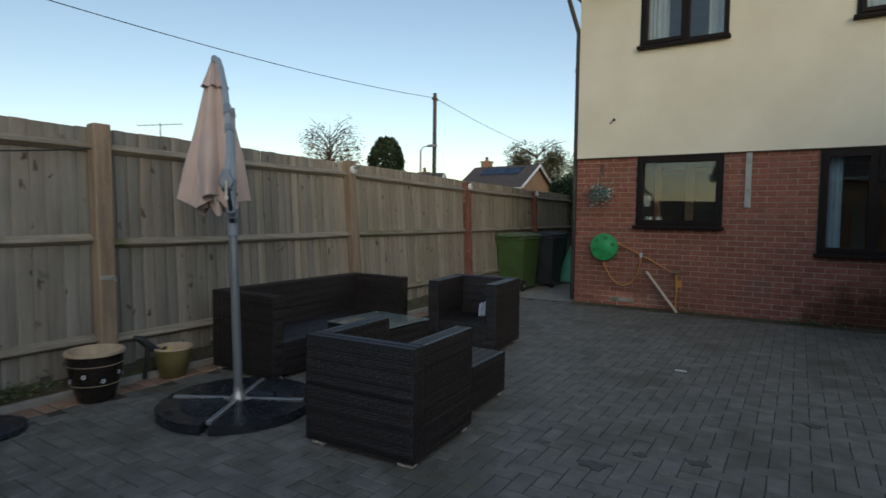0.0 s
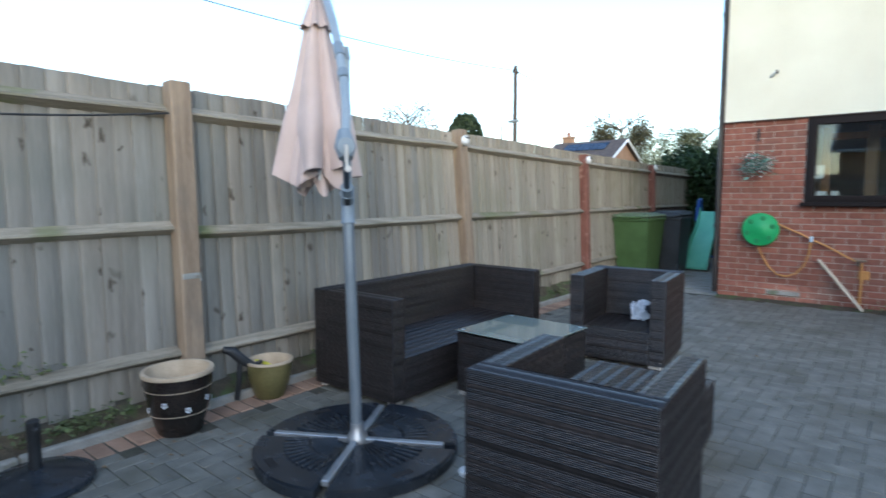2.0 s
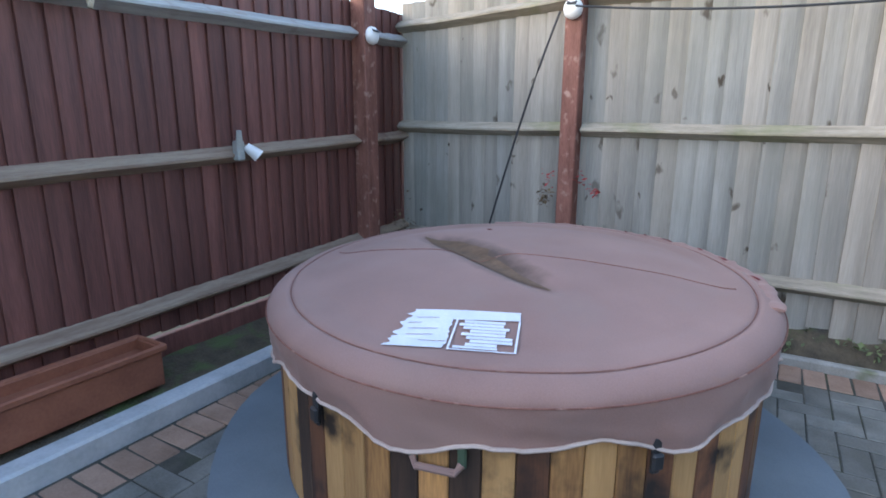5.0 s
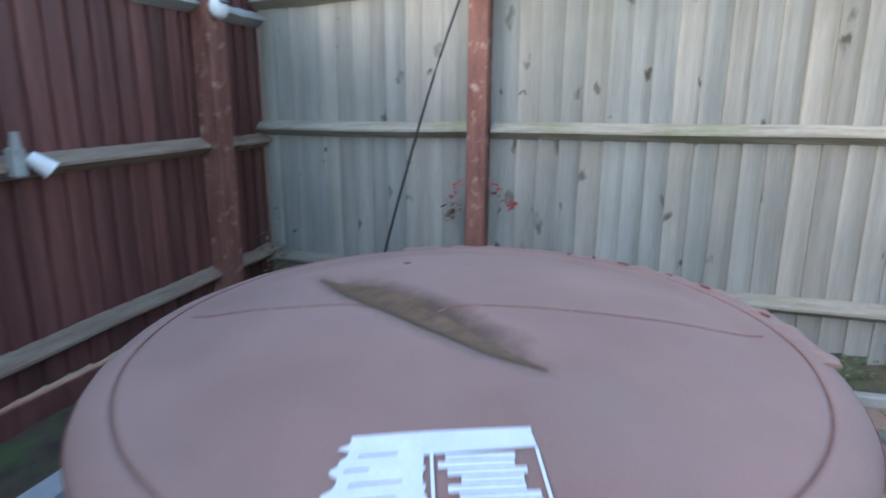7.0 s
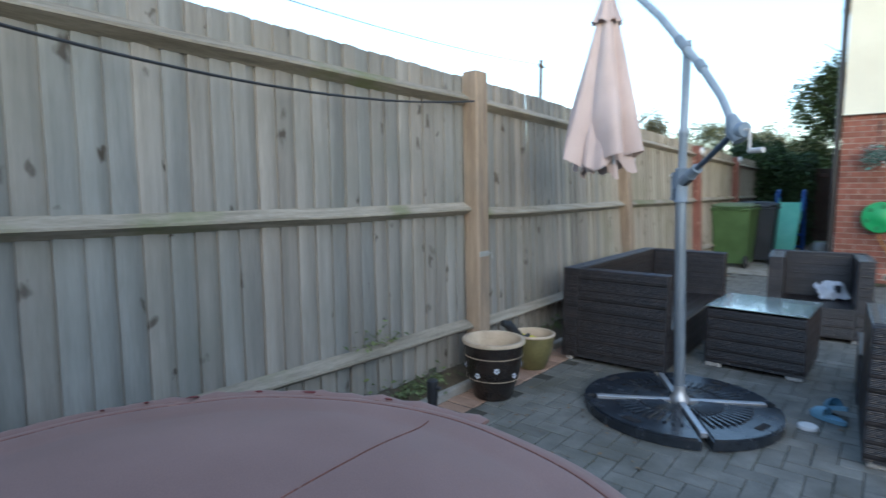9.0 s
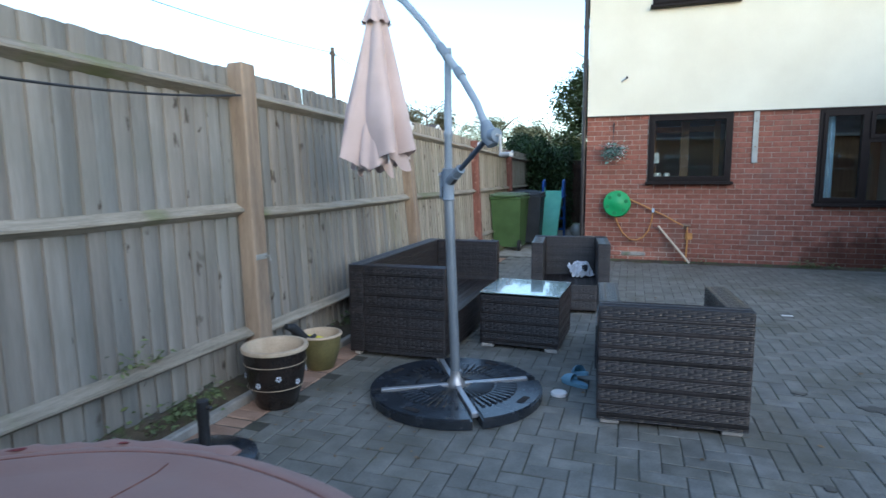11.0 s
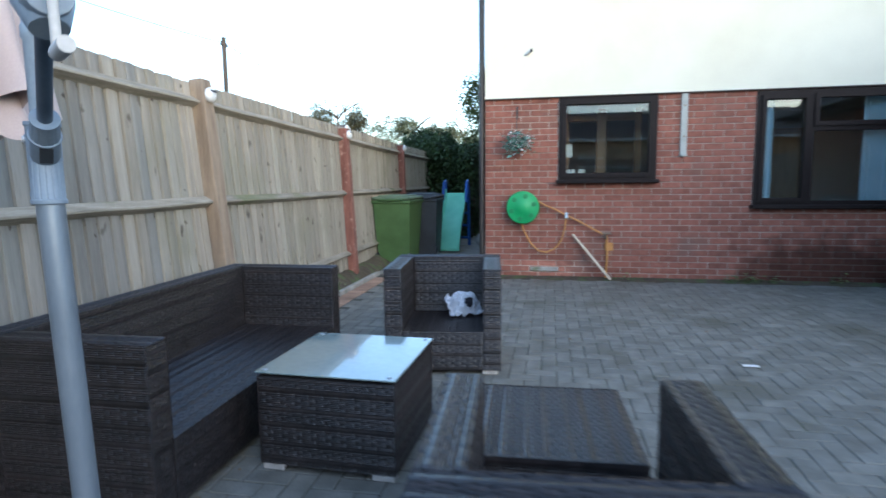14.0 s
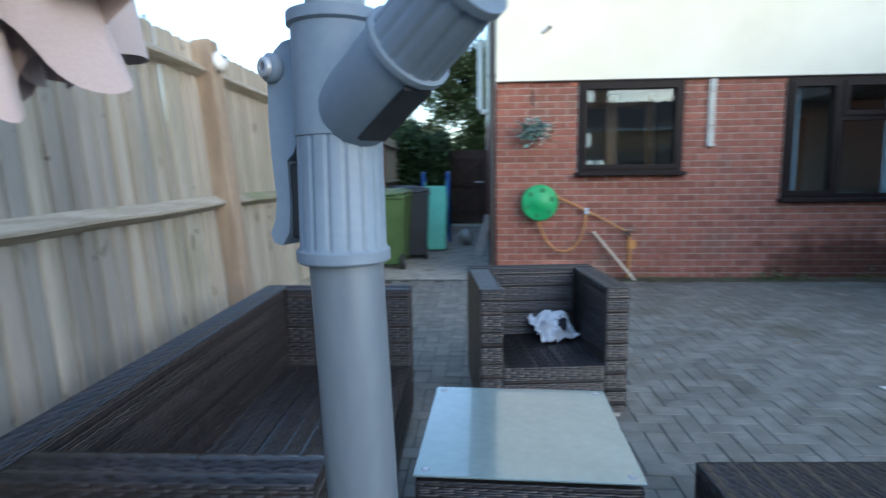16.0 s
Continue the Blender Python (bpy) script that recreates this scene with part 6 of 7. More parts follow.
for sx in (-1, 1):
    for sy in (-1, 1):
        b = Build()
        b.m = pose(sx * 0.18, sy * 0.46, 0.025, 90, 0, 0)
        b.lathe((0, 0, -0.012), [(0.025, 0), (0.025, 0.024)], 12)
        part("castor", b, M_BLACK, grill)

# ---- side passage: bins, slide, gate, planks ----
M_BINGREEN = material("green_bin_plastic", (0.05, 0.098, 0.03), (0.075, 0.14, 0.048), 0.5, 5, fine=70, bump=0.08, stain=(0.09, 0.13, 0.06), stain_at=0.6, stain_scale=6)
M_BINGREY = material("dark_grey_bin_plastic", (0.03, 0.033, 0.037), (0.055, 0.06, 0.066), 0.5, 5, fine=70, bump=0.08)
M_BINLID = material("faded_green_lid", (0.085, 0.13, 0.075), (0.14, 0.19, 0.12), 0.5, 5, fine=70, bump=0.08)


def bin_(label, loc, rz, mat, s=1.0):
    k = thing("wheelie_bin", label, "bin", loc, rz, "wheelie bins")
    b = Build()
    lo, hi = (0.24 * s, 0.25 * s), (0.285 * s, 0.355 * s)
    b.add([(sx * w, sy * d, z) for z, (w, d) in ((0.06, lo), (0.96, hi)) for sx, sy in ((-1, -1), (1, -1), (1, 1), (-1, 1))],
          [(3, 2, 1, 0), (4, 5, 6, 7), (0, 1, 5, 4), (1, 2, 6, 5), (2, 3, 7, 6), (3, 0, 4, 7)])
    for sx in (-1, 1):
        b.cbox((sx * 0.20 * s, -0.30 * s, 0.5), (0.03, 0.03, 0.8), 0.008)
    b.cbox((0, 0, 0.945), (hi[0] * 2 + 0.04, hi[1] * 2 + 0.04, 0.05), 0.012)
    part("bin_body", b, mat, k)
    b = Build()
    b.cbox((0, -0.01, 1.0), (hi[0] * 2 + 0.03, hi[1] * 2 + 0.06, 0.05), 0.02)
    b.cbox((0, 0, 1.03), (hi[0] * 1.6, hi[1] * 1.6, 0.03), 0.012)
    part("bin_lid", b, M_BINLID if mat is M_BINGREEN else mat, k)
    for sx in (-1, 1):
        b = Build()
        b.m = pose(sx * 0.25 * s, 0.27 * s, 0.10, 0, 90, 0)
        b.lathe((0, 0, -0.025), [(0.085, 0), (0.10, 0.008), (0.10, 0.042), (0.085, 0.05)], 20)
        wheel = part("wheel", b, M_BLACK, k, "black rubber wheel", smooth=True)
        b = Build()
        b.m = pose(sx * 0.25 * s, 0.27 * s, 0.10, 0, 90, 0)
        b.lathe((0, 0, -0.028), [(0.03, 0), (0.03, 0.056)], 12)
        part("hub", b, M_GREYSTEEL, wheel)
    b = Build()
    b.tube([(-0.2 * s, 0.40 * s, 0.98), (0.2 * s, 0.40 * s, 0.98)], 0.016, 8)
    part("handle_bar", b, mat, k)
    return k


bin_("green plastic wheelie bin with a closed lid", (-1.43, 0.98, 0), 178, M_BINGREEN, 0.98)
bin_("dark grey wheelie bin standing beside the green one", (-1.23, 1.80, 0), 182, M_BINGREY, 0.98)
bin_("black wheelie bin against the fence", (-1.45, 2.62, 0), 178, M_BLACK, 0.9)
M_MINT = material("mint_green_plastic", (0.17, 0.58, 0.40), (0.24, 0.68, 0.48), 0.4, 5, fine=70, bump=0.04)
M_TOYBLUE = material("blue_toy_plastic", (0.02, 0.09, 0.36), (0.035, 0.13, 0.45), 0.4, 5, fine=70, bump=0.04)
slide = thing("toy_slide", "mint green children's slide with blue handles", "slide", (-0.93, 2.35, 0), 1)
b = Build()
n = 16
verts = []
for i in range(n + 1):
    t = i / n
    yy, z = 0.95 * t, 0.05 + 0.95 * (t + 0.06 * math.sin(2 * math.pi * t))
    for xx, dz in ((-0.20, 0.09), (-0.175, 0.10), (-0.165, 0.02), (0.165, 0.02), (0.175, 0.10), (0.20, 0.09), (0.20, -0.02), (-0.20, -0.02)):
        verts.append((xx, yy, z + dz))
fs = []
for i in range(n):
    for j in range(8):
        k2 = (j + 1) % 8
        fs.append((8 * i + j, 8 * i + k2, 8 * i + 8 + k2, 8 * i + 8 + j))
fs += [tuple(range(7, -1, -1)), tuple(8 * n + j for j in range(8))]
b.add(verts, fs)
part("chute", b, M_MINT, slide)
for sx in (-1, 1):
    b = Build()
    b.tube([(sx * 0.215, 0.80, 0.85), (sx * 0.215, 0.95, 1.22), (sx * 0.215, 1.08, 1.25), (sx * 0.215, 1.15, 1.0), (sx * 0.22, 1.25, 0.0)], 0.028, 10)
    part("side_rail", b, M_TOYBLUE, slide, "blue side handle", smooth=True)
for k in range(4):
    b = Build()
    b.cbox((0, 1.22 - 0.03 * k, 0.15 + 0.24 * k), (0.42, 0.07, 0.04), 0.01)
    part("rung", b, M_TOYBLUE, slide)
ball = Build()
ball.lathe((-0.42, 3.2, 0.14), [(0.01, -0.14), (0.08, -0.115), (0.13, -0.05), (0.14, 0.0), (0.13, 0.05), (0.08, 0.115), (0.01, 0.14)], 20)
single("ball", ball, M_GREYSTEEL, "pale grey play ball in the side passage", "ball", smooth=True)
crate = Build()
crate.cbox((-1.35, 3.4, 0.2), (0.35, 0.5, 0.4), 0.02)
single("toy_box", crate, M_TOYBLUE, "blue plastic toy box behind the bins", "box")
M_GATE = material("dark_brown_gate", (0.045, 0.026, 0.02), (0.095, 0.055, 0.042), 0.75, 5, (5, 5, 0.6), 40, 0.3, vary=0.2)
gate = thing("garden_gate", "dark brown boarded side gate, closed", "gate", (-0.48, 6.6, 0.04))
for k in range(9):
    b = Build()
    b.cbox((-0.44 + 0.11 * k, 0, 0.86), (0.106, 0.022, 1.7), 0.004)
    part("gate_board", b, M_GATE, gate)
for z in (0.25, 0.92, 1.55):
    b = Build()
    b.cbox((0, -0.026, z), (0.98, 0.03, 0.10), 0.005)
    part("ledge", b, M_GATE, gate)
for z in (0.585, 1.235):
    b = Build()
    b.m = pose(0, -0.027, z, 0, -32, 0)
    b.cbox((0, 0, 0), (0.98, 0.026, 0.09), 0.005)
    part("brace", b, M_GATE, gate)
b = Build()
b.cbox((0.30, -0.055, 0.98), (0.20, 0.03, 0.035), 0.006)
part("latch", b, M_WHITE, gate, "pale metal latch")
b = Build()
d = Vector((0.17, 0.05, 0.60))
b.m = Matrix.Translation(Vector((-0.22, 1.85, 0.01)) + d * 0.5) @ d.to_track_quat("Z", "Y").to_matrix().to_4x4()
b.cbox((0, 0, 0), (0.03, 0.10, d.length), 0.004)
single("board_offcut", b, M_FOOT, "pale board leaning on the side wall", "board")
flue = thing("boiler_flue", "white plastic flue pipe on the side wall", "flue", (-0.16, 4.05, 0))
b = Build()
b.tube([(0.15, 0, 2.34), (0.03, 0, 2.34), (0.0, 0, 2.40), (0, 0, 3.45)], 0.05, 14)
part("pipe", b, M_WHITE, flue, smooth=True)
b = Build()
b.lathe((0, 0, 3.45), [(0.055, 0), (0.07, 0.05), (0.07, 0.12), (0.03, 0.14)], 14)
part("cowl", b, M_WHITE, flue, smooth=True)


# ---- plants and trees ----
def crown_points(c, radii, n, rnd, lumps=8, shell=0.55):
    """Points in clumps over an uneven crown, denser towards its outside, with gaps."""
    c = Vector(c)
    hubs = []
    for _ in range(lumps):
        d = Vector((rnd.gauss(0, 1), rnd.gauss(0, 1), rnd.gauss(0, 1))).normalized() * rnd.uniform(shell, 0.85)
        hubs.append((d, rnd.uniform(0.22, 0.42)))
    out = []
    while len(out) < n:
        h, s = rnd.choice(hubs)
        d = Vector((rnd.gauss(0, 1), rnd.gauss(0, 1), rnd.gauss(0, 1))).normalized() * s * rnd.uniform(0.5, 1.0) + h
        if noise.noise(d * 4.0 + c) > -0.25:
            out.append((c.x + d.x * radii[0], c.y + d.y * radii[1], c.z + d.z * radii[2]))
    return out


def tree(name, label, loc, h, radii, n, leaf, mat, seed, category="tree", lumps=14, limbs=9, trunk_r=0.12):
    rnd = random.Random(seed)
    t = thing(name, label, category, (0, 0, 0))
    base = Vector(loc)
    mid = base + Vector((0, 0, h - radii[2]))
    b = Build()
    b.tube([base - Vector((0, 0, 0.2)), base.lerp(mid, 0.5) + Vector((0.05, 0.03, 0)), mid, mid + Vector((0, 0, radii[2] * 0.8))], [trunk_r * 1.3, trunk_r, trunk_r * 0.75, trunk_r * 0.2], 8)
    for _ in range(limbs):
        a = rnd.uniform(0, 6.28)
        s = mid + Vector((0, 0, rnd.uniform(-0.6, 0.5) * radii[2]))
        e = s + Vector((math.cos(a) * radii[0] * 0.8, math.sin(a) * radii[1] * 0.8, radii[2] * rnd.uniform(0.2, 0.7)))
        b.tube([s, s.lerp(e, 0.5) + Vector((0, 0, 0.1 * radii[2])), e], [trunk_r * 0.45, trunk_r * 0.28, trunk_r * 0.08], 6)
    part("trunk", b, M_BARK, t, "bare trunk and limbs")
    part("crown", leaves(crown_points(mid, radii, n, rnd, lumps), leaf, rnd), mat, t, kind="stuff")
    return t


rnd = random.Random(41)
hedge = thing("ivy_hedge", "dense dark green ivy over the end of the fence", "hedge", (0, 0, 0))
pts = []
while len(pts) < 16000:
    p = (rnd.uniform(-2.4, -0.85), rnd.uniform(4.7, 6.9), rnd.uniform(0.0, 2.55))
    lim = 2.05 + 0.35 * noise.noise((p[0] * 2.2, p[1] * 1.5, 0.0)) + (0.25 if p[0] < -1.5 else 0.0)
    if p[2] < lim and (p[2] > lim - 0.35 or p[1] < 5.2 + 0.35 * noise.noise((p[0] * 3, p[2] * 3, 4.0)) or p[0] > -1.0):
        if noise.noise((p[0] * 5, p[1] * 5, p[2] * 5)) > -0.3:
            pts.append(p)
part("foliage", leaves(pts, 0.085, rnd, 0.7), M_LEAF, hedge, kind="stuff")
b = Build()
for k in range(9):
    x0 = -2.2 + 0.16 * k
    b.tube([(x0, 5.3, 0), (x0 + 0.05, 5.35, 0.8), (x0 - 0.06, 5.3, 1.5), (x0 + 0.1, 5.4, 2.0)], [0.03, 0.024, 0.016, 0.006], 6)
part("stems", b, M_BARK, hedge)
b = Build()
b.box((-1.65, 5.75, 0.85), (1.35, 0.9, 1.7))
part("dense_core", b, M_CONIFER, hedge, "dense dark inside")

# leaf colour lifted to carry the bright haze over the far trees
M_HAZELEAF = material("hazed_grey_green_leaf", (0.19, 0.20, 0.11), (0.32, 0.32, 0.19), 0.7, 3, fine=30, bump=0, island=0.3)
M_AUTUMNGREEN = material("brownish_green_leaf", (0.09, 0.085, 0.04), (0.18, 0.155, 0.08), 0.7, 3, fine=30, bump=0, island=0.35)
tree("garden_tree", "leafy green tree behind the side gate", (0.1, 12.0, 0), 5.6, (2.4, 1.6, 2.9), 46000, 0.16, M_LEAFB, 51, lumps=90)
tree("garden_tree", "broad low leafy tree far beyond the fence", (-6.6, 23.0, 0), 4.9, (2.7, 2.2, 1.7), 20000, 0.13, M_HAZELEAF, 52, lumps=46)
tree("garden_tree", "broad low leafy tree far beyond the fence", (-4.0, 24.5, 0), 4.6, (2.3, 2.0, 1.6), 18000, 0.13, M_HAZELEAF, 53, lumps=44)
tree("garden_tree", "round dark leafy tree behind a bungalow", (-15.0, 33.5, 0), 7.4, (3.0, 2.8, 2.3), 16000, 0.17, M_AUTUMNGREEN, 54, lumps=50)
tree("garden_tree", "sparse autumn tree with thin twigs and few leaves", (-16.6, 11.8, 0), 6.1, (1.7, 1.7, 2.0), 2600, 0.13, M_AUTUMN, 55, lumps=40, limbs=46, trunk_r=0.055)
# columnar conifer
cone = thing("conifer", "dense dark columnar conifer with a blunt top", "tree", (0, 0, 0))
rnd = random.Random(56)
pts = []
while len(pts) < 11000:
    a, z = rnd.uniform(0, 6.283), rnd.uniform(0.3, 5.3)
    r = 1.02 * min(1, ((5.42 - z) / 1.2) ** 0.5) * (0.88 + 0.16 * noise.noise((math.cos(a) * 2.5, math.sin(a) * 2.5, z * 0.5))) * rnd.uniform(0.85, 1)
    pts.append((-15.7 + r * math.cos(a), 15.1 + r * math.sin(a), z))
part("crown", leaves(pts, 0.19, rnd, -0.9), M_CONIFER, cone, kind="stuff")
b = Build()
b.tube([(-15.7, 15.1, -0.2), (-15.7, 15.1, 5.2)], [0.18, 0.04], 8)
part("trunk", b, M_BARK, cone)

# ---- poles, wire, street lamp, aerial ----
M_POLE = material("dark_pole_wood", (0.06, 0.045, 0.035), (0.12, 0.095, 0.075), 0.85, 5, (5, 5, 0.6), 40, 0.3)
PA, PB = Vector((-14.7, 18.2, 7.95)), Vector((-11.4, -19.1, 6.9))
for p, lab in ((PA, "dark wooden telegraph pole beyond the fence"), (PB, "wooden telegraph pole behind the red fence")):
    pole = thing("telegraph_pole", lab, "pole", (p.x, p.y, 0), 0, "telegraph poles")
    b = Build()
    b.tube([(0, 0, -0.5), (0, 0, p.z + 0.25)], [0.14, 0.10], 10)
    part("shaft", b, M_POLE, pole, smooth=True)
    b = Build()
    b.cbox((0, 0, p.z - 0.1), (0.12, 0.5, 0.08), 0.01)
    part("cross_arm", b, M_POLE, pole)
    for sy in (-1, 1):
        b = Build()
        b.lathe((0, sy * 0.2, p.z - 0.06), [(0.03, 0), (0.04, 0.05), (0.02, 0.1)], 8)
        part("insulator", b, M_BLACK, pole)
for a, c, sag in ((PA, PB, 0.85), (PB, Vector((-2.0, -42.0, 6.2)), 0.6), (PA, Vector((-11.5, 40.0, 5.5)), 0.6)):
    b = Build()
    b.tube([a.lerp(c, t) + Vector((0, 0, -4 * sag * t * (1 - t))) for t in [i / 30 for i in range(31)]], 0.014, 5)
    single("overhead_wire", b, M_BLACK, "thin black overhead wire between poles", "wire", "overhead wires")
lamp = thing("street_lamp", "grey street lamp beyond the fence", "street lamp", (-13.7, 15.4, 0))
b = Build()
b.tube([(0, 0, -0.2), (0, 0, 4.7)], [0.07, 0.045], 8)
part("column", b, M_GREYSTEEL, lamp)
b = Build()
b.tube([(0, 0, 4.7), (0.12, 0.08, 4.85), (0.3, 0.2, 4.9)], 0.03, 6)
part("bracket", b, M_GREYSTEEL, lamp)
b = Build()
b.cbox((0.5, 0.33, 4.92), (0.55, 0.2, 0.12), 0.03)
part("lantern", b, M_GREYSTEEL, lamp)
aerial = thing("tv_aerial", "thin rooftop television aerial beyond the fence", "aerial", (-18.5, 4.3, 0))
b = Build()
b.tube([(0, 0, 0), (0, 0, 4.85)], 0.022, 6)
part("mast", b, M_GREYSTEEL, aerial)
b = Build()
b.tube([(-0.5, -0.6, 4.7), (0.5, 0.6, 4.85)], 0.014, 6)
for k in range(7):
    t = k / 6
    c = Vector((-0.5, -0.6, 4.7)).lerp(Vector((0.5, 0.6, 4.85)), t)
    b.tube([c + Vector((0.22, -0.18, 0)), c - Vector((0.22, -0.18, 0))], 0.01, 5)
part("boom", b, M_GREYSTEEL, aerial)


# ---- neighbouring houses ----
M_FARBRICK = material("pale_orange_brick", (0.36, 0.20, 0.115), (0.46, 0.27, 0.165), 0.9, 3, fine=40, bump=0.1)
M_SOLAR = material("solar_panel", (0.02, 0.035, 0.07), (0.035, 0.055, 0.10), 0.2, 3, fine=30, bump=0)


def far_house(name, label, loc, rz, w, d, eaves, ridge, chimney, panels=0):
    """A gabled house, ridge along its own x: walls, roof slopes, verge boards, windows and a chimney."""
    h = thing(name, label, "house", loc, rz, "neighbouring houses")
    b = Build()
    b.add([(-w / 2, -d / 2, -0.2), (w / 2, -d / 2, -0.2), (w / 2, d / 2, -0.2), (-w / 2, d / 2, -0.2), (-w / 2, -d / 2, eaves), (w / 2, -d / 2, eaves), (w / 2, d / 2, eaves), (-w / 2, d / 2, eaves), (-w / 2, 0, ridge), (w / 2, 0, ridge)],
          [(0, 1, 5, 4), (2, 3, 7, 6), (1, 2, 6, 9, 5), (3, 0, 4, 8, 7), (4, 5, 9, 8), (6, 7, 8, 9)])
    wall = part("wall", b, M_FARBRICK, h, "pale orange brick walls")
    slope = (ridge - eaves) / (d / 2)
    for s in (-1, 1):
        b = Build()
        o, w2 = 0.3, w / 2 + 0.25
        b.add([(-w2, s * (d / 2 + o), eaves - slope * o + 0.02), (w2, s * (d / 2 + o), eaves - slope * o + 0.02), (w2, 0, ridge + 0.03), (-w2, 0, ridge + 0.03),
               (-w2, s * (d / 2 + o), eaves - slope * o + 0.12), (w2, s * (d / 2 + o), eaves - slope * o + 0.12), (w2, 0, ridge + 0.13), (-w2, 0, ridge + 0.13)],
              [(0, 1, 2, 3), (4, 7, 6, 5), (0, 4, 5, 1), (1, 5, 6, 2), (0, 3, 7, 4)])
        roof = part("roof", b, M_TILE, h, "dark tiled roof slope")
        for e in (-1, 1):
            b = Build()
            b.tube([(e * (w2 + 0.03), s * (d / 2 + o), eaves - slope * o + 0.04), (e * (w2 + 0.03), 0, ridge + 0.05)], 0.09, 4)
            part("verge_board", b, M_WHITE, h, "white verge board")
        b = Build()
        b.tube([(-w2, s * (d / 2 + o + 0.05), eaves - slope * o), (w2, s * (d / 2 + o + 0.05), eaves - slope * o)], 0.07, 6)
        part("gutter", b, M_WHITE, h, "white gutter")
        if panels and s < 0:
            for k in range(panels):
                b = Build()
                b.m = pose(-w / 2 + 1.3 + 1.0 * k, -d / 6, eaves + (ridge - eaves) * 2 / 3 + 0.17, math.degrees(math.atan(slope)), 0, 0)
                b.cbox((0, 0, 0), (0.96, d / 2 * 0.42, 0.04), 0.01)
                part("solar_panel", b, M_SOLAR, roof, "dark blue solar panel")
    for s in (-1, 1):
        for x in (-w / 4, w / 4):
            b = Build()
            b.cbox((x, s * (d / 2 + 0.01), eaves * 0.55), (1.2, 0.08, 1.1), 0.02)
            win = part("window", b, M_WHITE, h, "white framed window")
            b = Build()
            b.cbox((x, s * (d / 2 + 0.055), eaves * 0.55), (1.0, 0.02, 0.9), 0.01)
            part("pane", b, M_BLACK, win)
    b = Build()
    b.cbox((chimney[0], chimney[1], chimney[2] - 0.8), (0.65, 0.5, 1.6), 0.02)
    b.cbox((chimney[0], chimney[1], chimney[2] - 0.06), (0.75, 0.6, 0.12), 0.02)
    stack = part("chimney", b, M_FARBRICK, h)
    b = Build()
    b.lathe((chimney[0], chimney[1], chimney[2]), [(0.12, 0), (0.10, 0.28)], 10)
    part("chimney_pot", b, M_TERRA, stack)
    return h


far_house("bungalow", "brick bungalow with solar panels on its tiled roof", (-13.75, 25.5, 0), -5, 4.5, 4.0, 3.25, 4.55, (-1.75, 0.3, 5.1), 3)
far_house("bungalow", "low tiled bungalow roof just above the fence", (-18.5, 20.6, 0), 24, 4.5, 5.0, 2.9, 3.9, (1.2, 0.3, 4.1))
far_house("neighbour_house", "two-storey brick house with a chimney beyond the fence", (-22.0, -13.5, 0), 0, 8.0, 5.0, 4.55, 6.15, (3.2, -0.62, 6.75))
far_house("bungalow", "low brick bungalow behind the red fence", (6.0, -25.0, 0), 0, 13.0, 6.5, 3.3, 4.75, (0.4, 0.2, 5.75))
# ---- pieces of walls and pavement ----
def courses(x0, x1, z0, z1, openings):
    """Bricks of a stretcher bond, cut at the openings: centre, height and length of each."""
    out = []
    k = 0
    while z0 + (k + 1) * 0.075 <= z1 + 0.001:
        zc = z0 + k * 0.075 + 0.0375
        x = x0 - (0.1125 if k % 2 else 0.0)
        while x < x1:
            a, c = max(x + 0.005, x0), min(x + 0.22, x1)
            spans = [(a, c)]
            for o in openings:
                if o[2] - 0.02 < zc < o[3] + 0.02:
                    spans = [s for p, q in spans for s in ((p, min(q, o[0] - 0.006)), (max(p, o[1] + 0.006), q)) if s[1] - s[0] > 0.02]
            out += [((p + q) / 2, zc, q - p) for p, q in spans if q - p > 0.02]
            x += 0.225
        k += 1
    return out


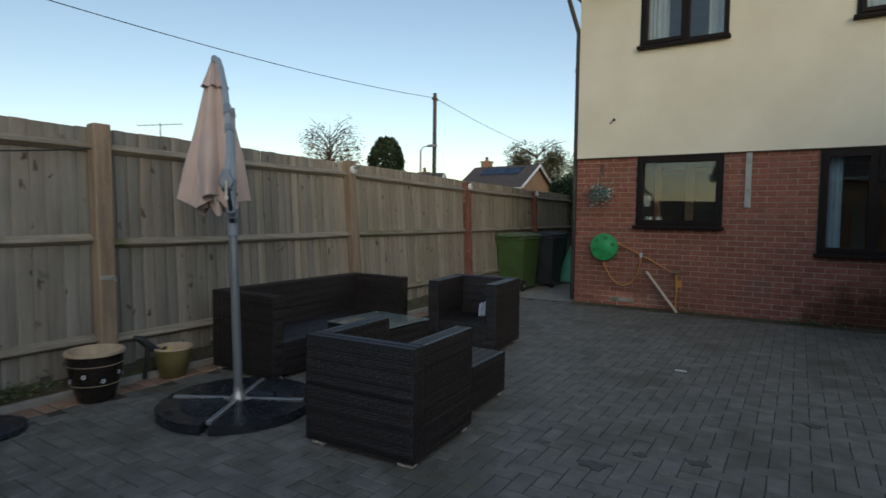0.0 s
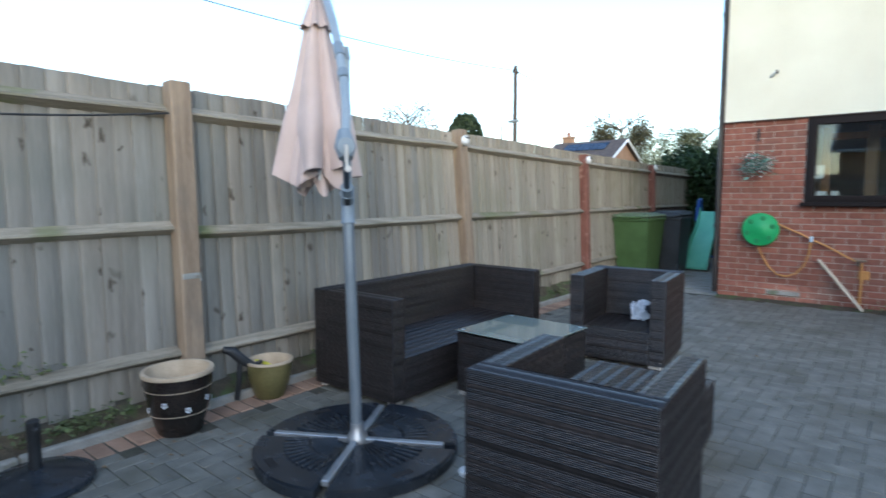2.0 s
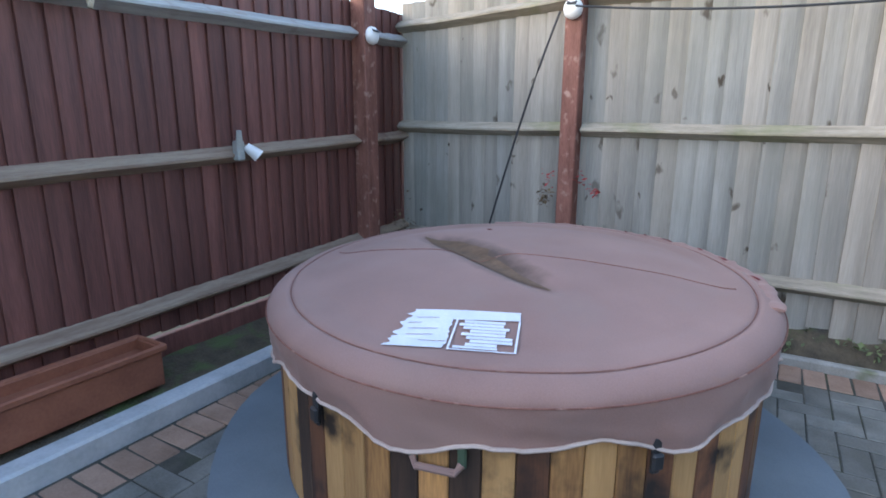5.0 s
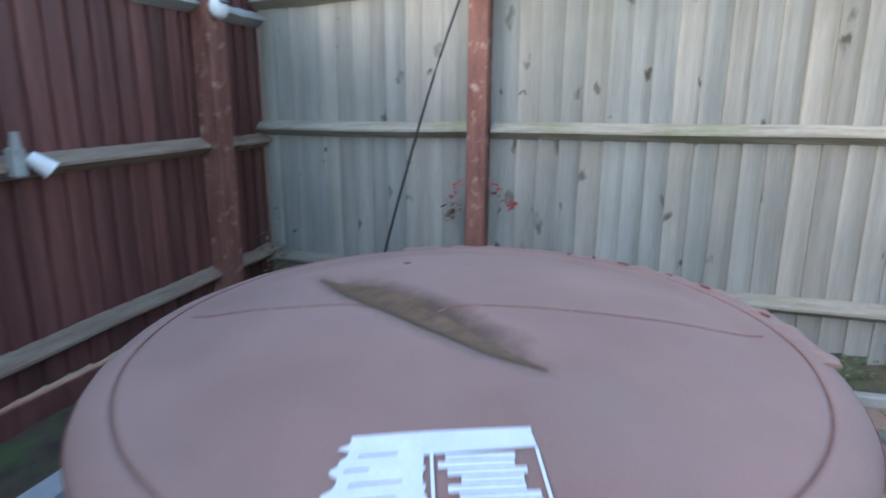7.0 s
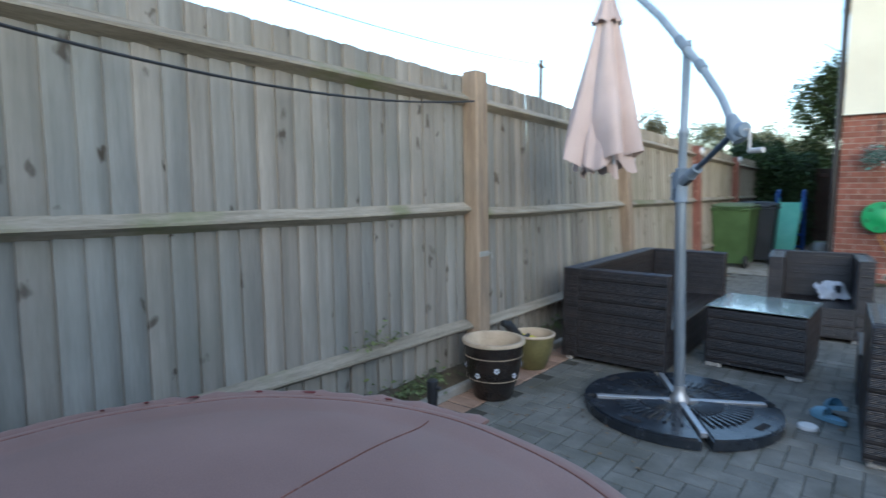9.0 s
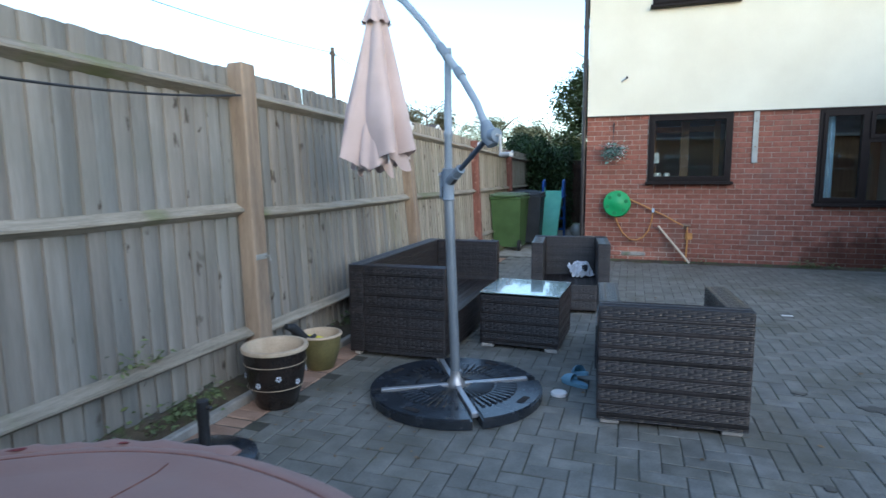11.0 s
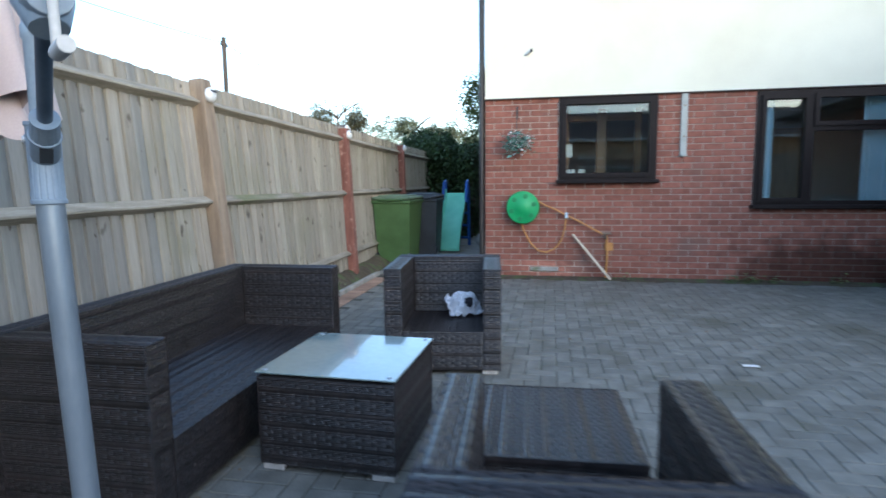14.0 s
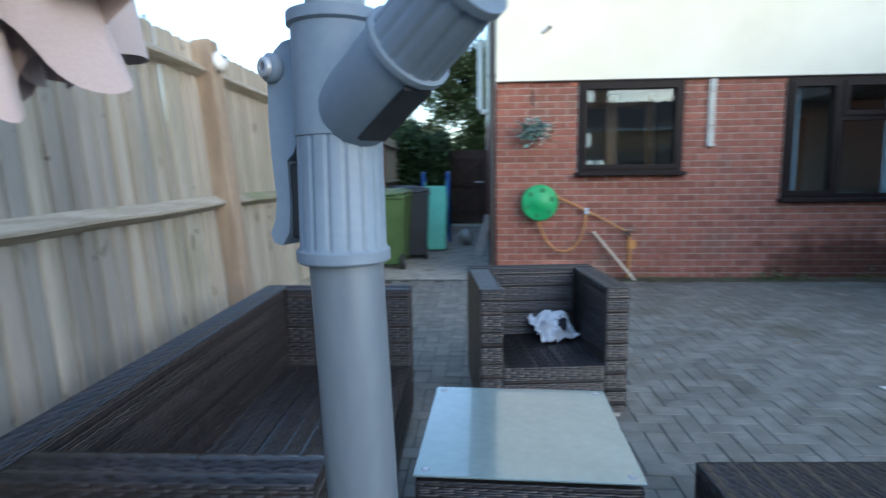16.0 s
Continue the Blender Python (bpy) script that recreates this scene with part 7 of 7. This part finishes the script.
b = Build()
b.cbox((0, 0, 0), (0.215, 0.05, 0.065), 0.004)
brick = b.mesh("brick", M_BRICK)
far = Build()
rnd = random.Random(8)
made = 0
for xc, zc, w in courses(0.0, 5.1, 0.0, Z_BRICK, [W1, W2]):
    yo = 0.029 + rnd.uniform(-0.002, 0.002)
    if xc < 2.75 and made < 300:
        made += 1
        piece("brick", brick, brick_wall, pose(xc, yo, zc) @ Matrix.Diagonal((w / 0.215, 1, 1, 1)))
    else:
        far.cbox((xc, yo, zc), (w, 0.05, 0.065), 0.004)
part("brickwork", far, M_BRICKJ, brick_wall, kind="stuff")
far = Build()
far.m = pose(0, 0, 0, 0, 0, 90)
for xc, zc, w in courses(0.0, 6.6, 0.0, Z_BRICK, []):
    far.cbox((xc, -0.024, zc), (w, 0.05, 0.065), 0.004)
part("brickwork", far, M_BRICKJ, side_wall, kind="stuff")
far = Build()
far.m = pose(0, 0, 0, 0, 0, -90)
for xc, zc, w in courses(0.02, 3.78, 0.0, 2.2, []):
    far.cbox((xc, 5.139, zc), (w, 0.05, 0.065), 0.004)
part("brickwork", far, M_BRICKJ, wing_wall, kind="stuff")

# herringbone blocks
b = Build()
b.cbox((0, 0, 0), (0.1945, 0.0945, 0.05), 0.003)
block = b.mesh("paving_block", M_PAVE)
far = Build()
rnd = random.Random(9)
made = 0
ox, oy = X_PAVE, Y_PAVE
nx, ny = 84, 100
for j in range(-1, ny):
    for i in range(-1, nx):
        k = (i - j) % 4
        if k == 0:
            xc, yc, turn = ox + (i + 1) * 0.1, oy + (j + 0.5) * 0.1, 0
        elif k == 3:
            xc, yc, turn = ox + (i + 0.5) * 0.1, oy + (j + 1) * 0.1, 90
        else:
            continue
        lx, ly = (0.1, 0.05) if turn == 0 else (0.05, 0.1)
        if xc - lx < ox - 0.051 or yc + ly > 0.0 or yc - ly < oy - 0.051 or (xc + lx > 5.1 and yc > -3.8):
            continue
        z = -0.025 + rnd.uniform(-0.0012, 0.0018)
        m = pose(xc, yc, z, rnd.uniform(-0.5, 0.5), rnd.uniform(-0.5, 0.5), turn + rnd.uniform(-0.8, 0.8))
        if 0.55 < xc < 2.5 and -8.4 < yc < -5.2 and made < 300:
            made += 1
            piece("paving_block", block, pavement, m)
        else:
            far.m = m
            far.cbox((0, 0, 0), (0.1945, 0.0945, 0.05), 0.003)
part("block_field", far, M_PAVEJ, pavement, kind="stuff")
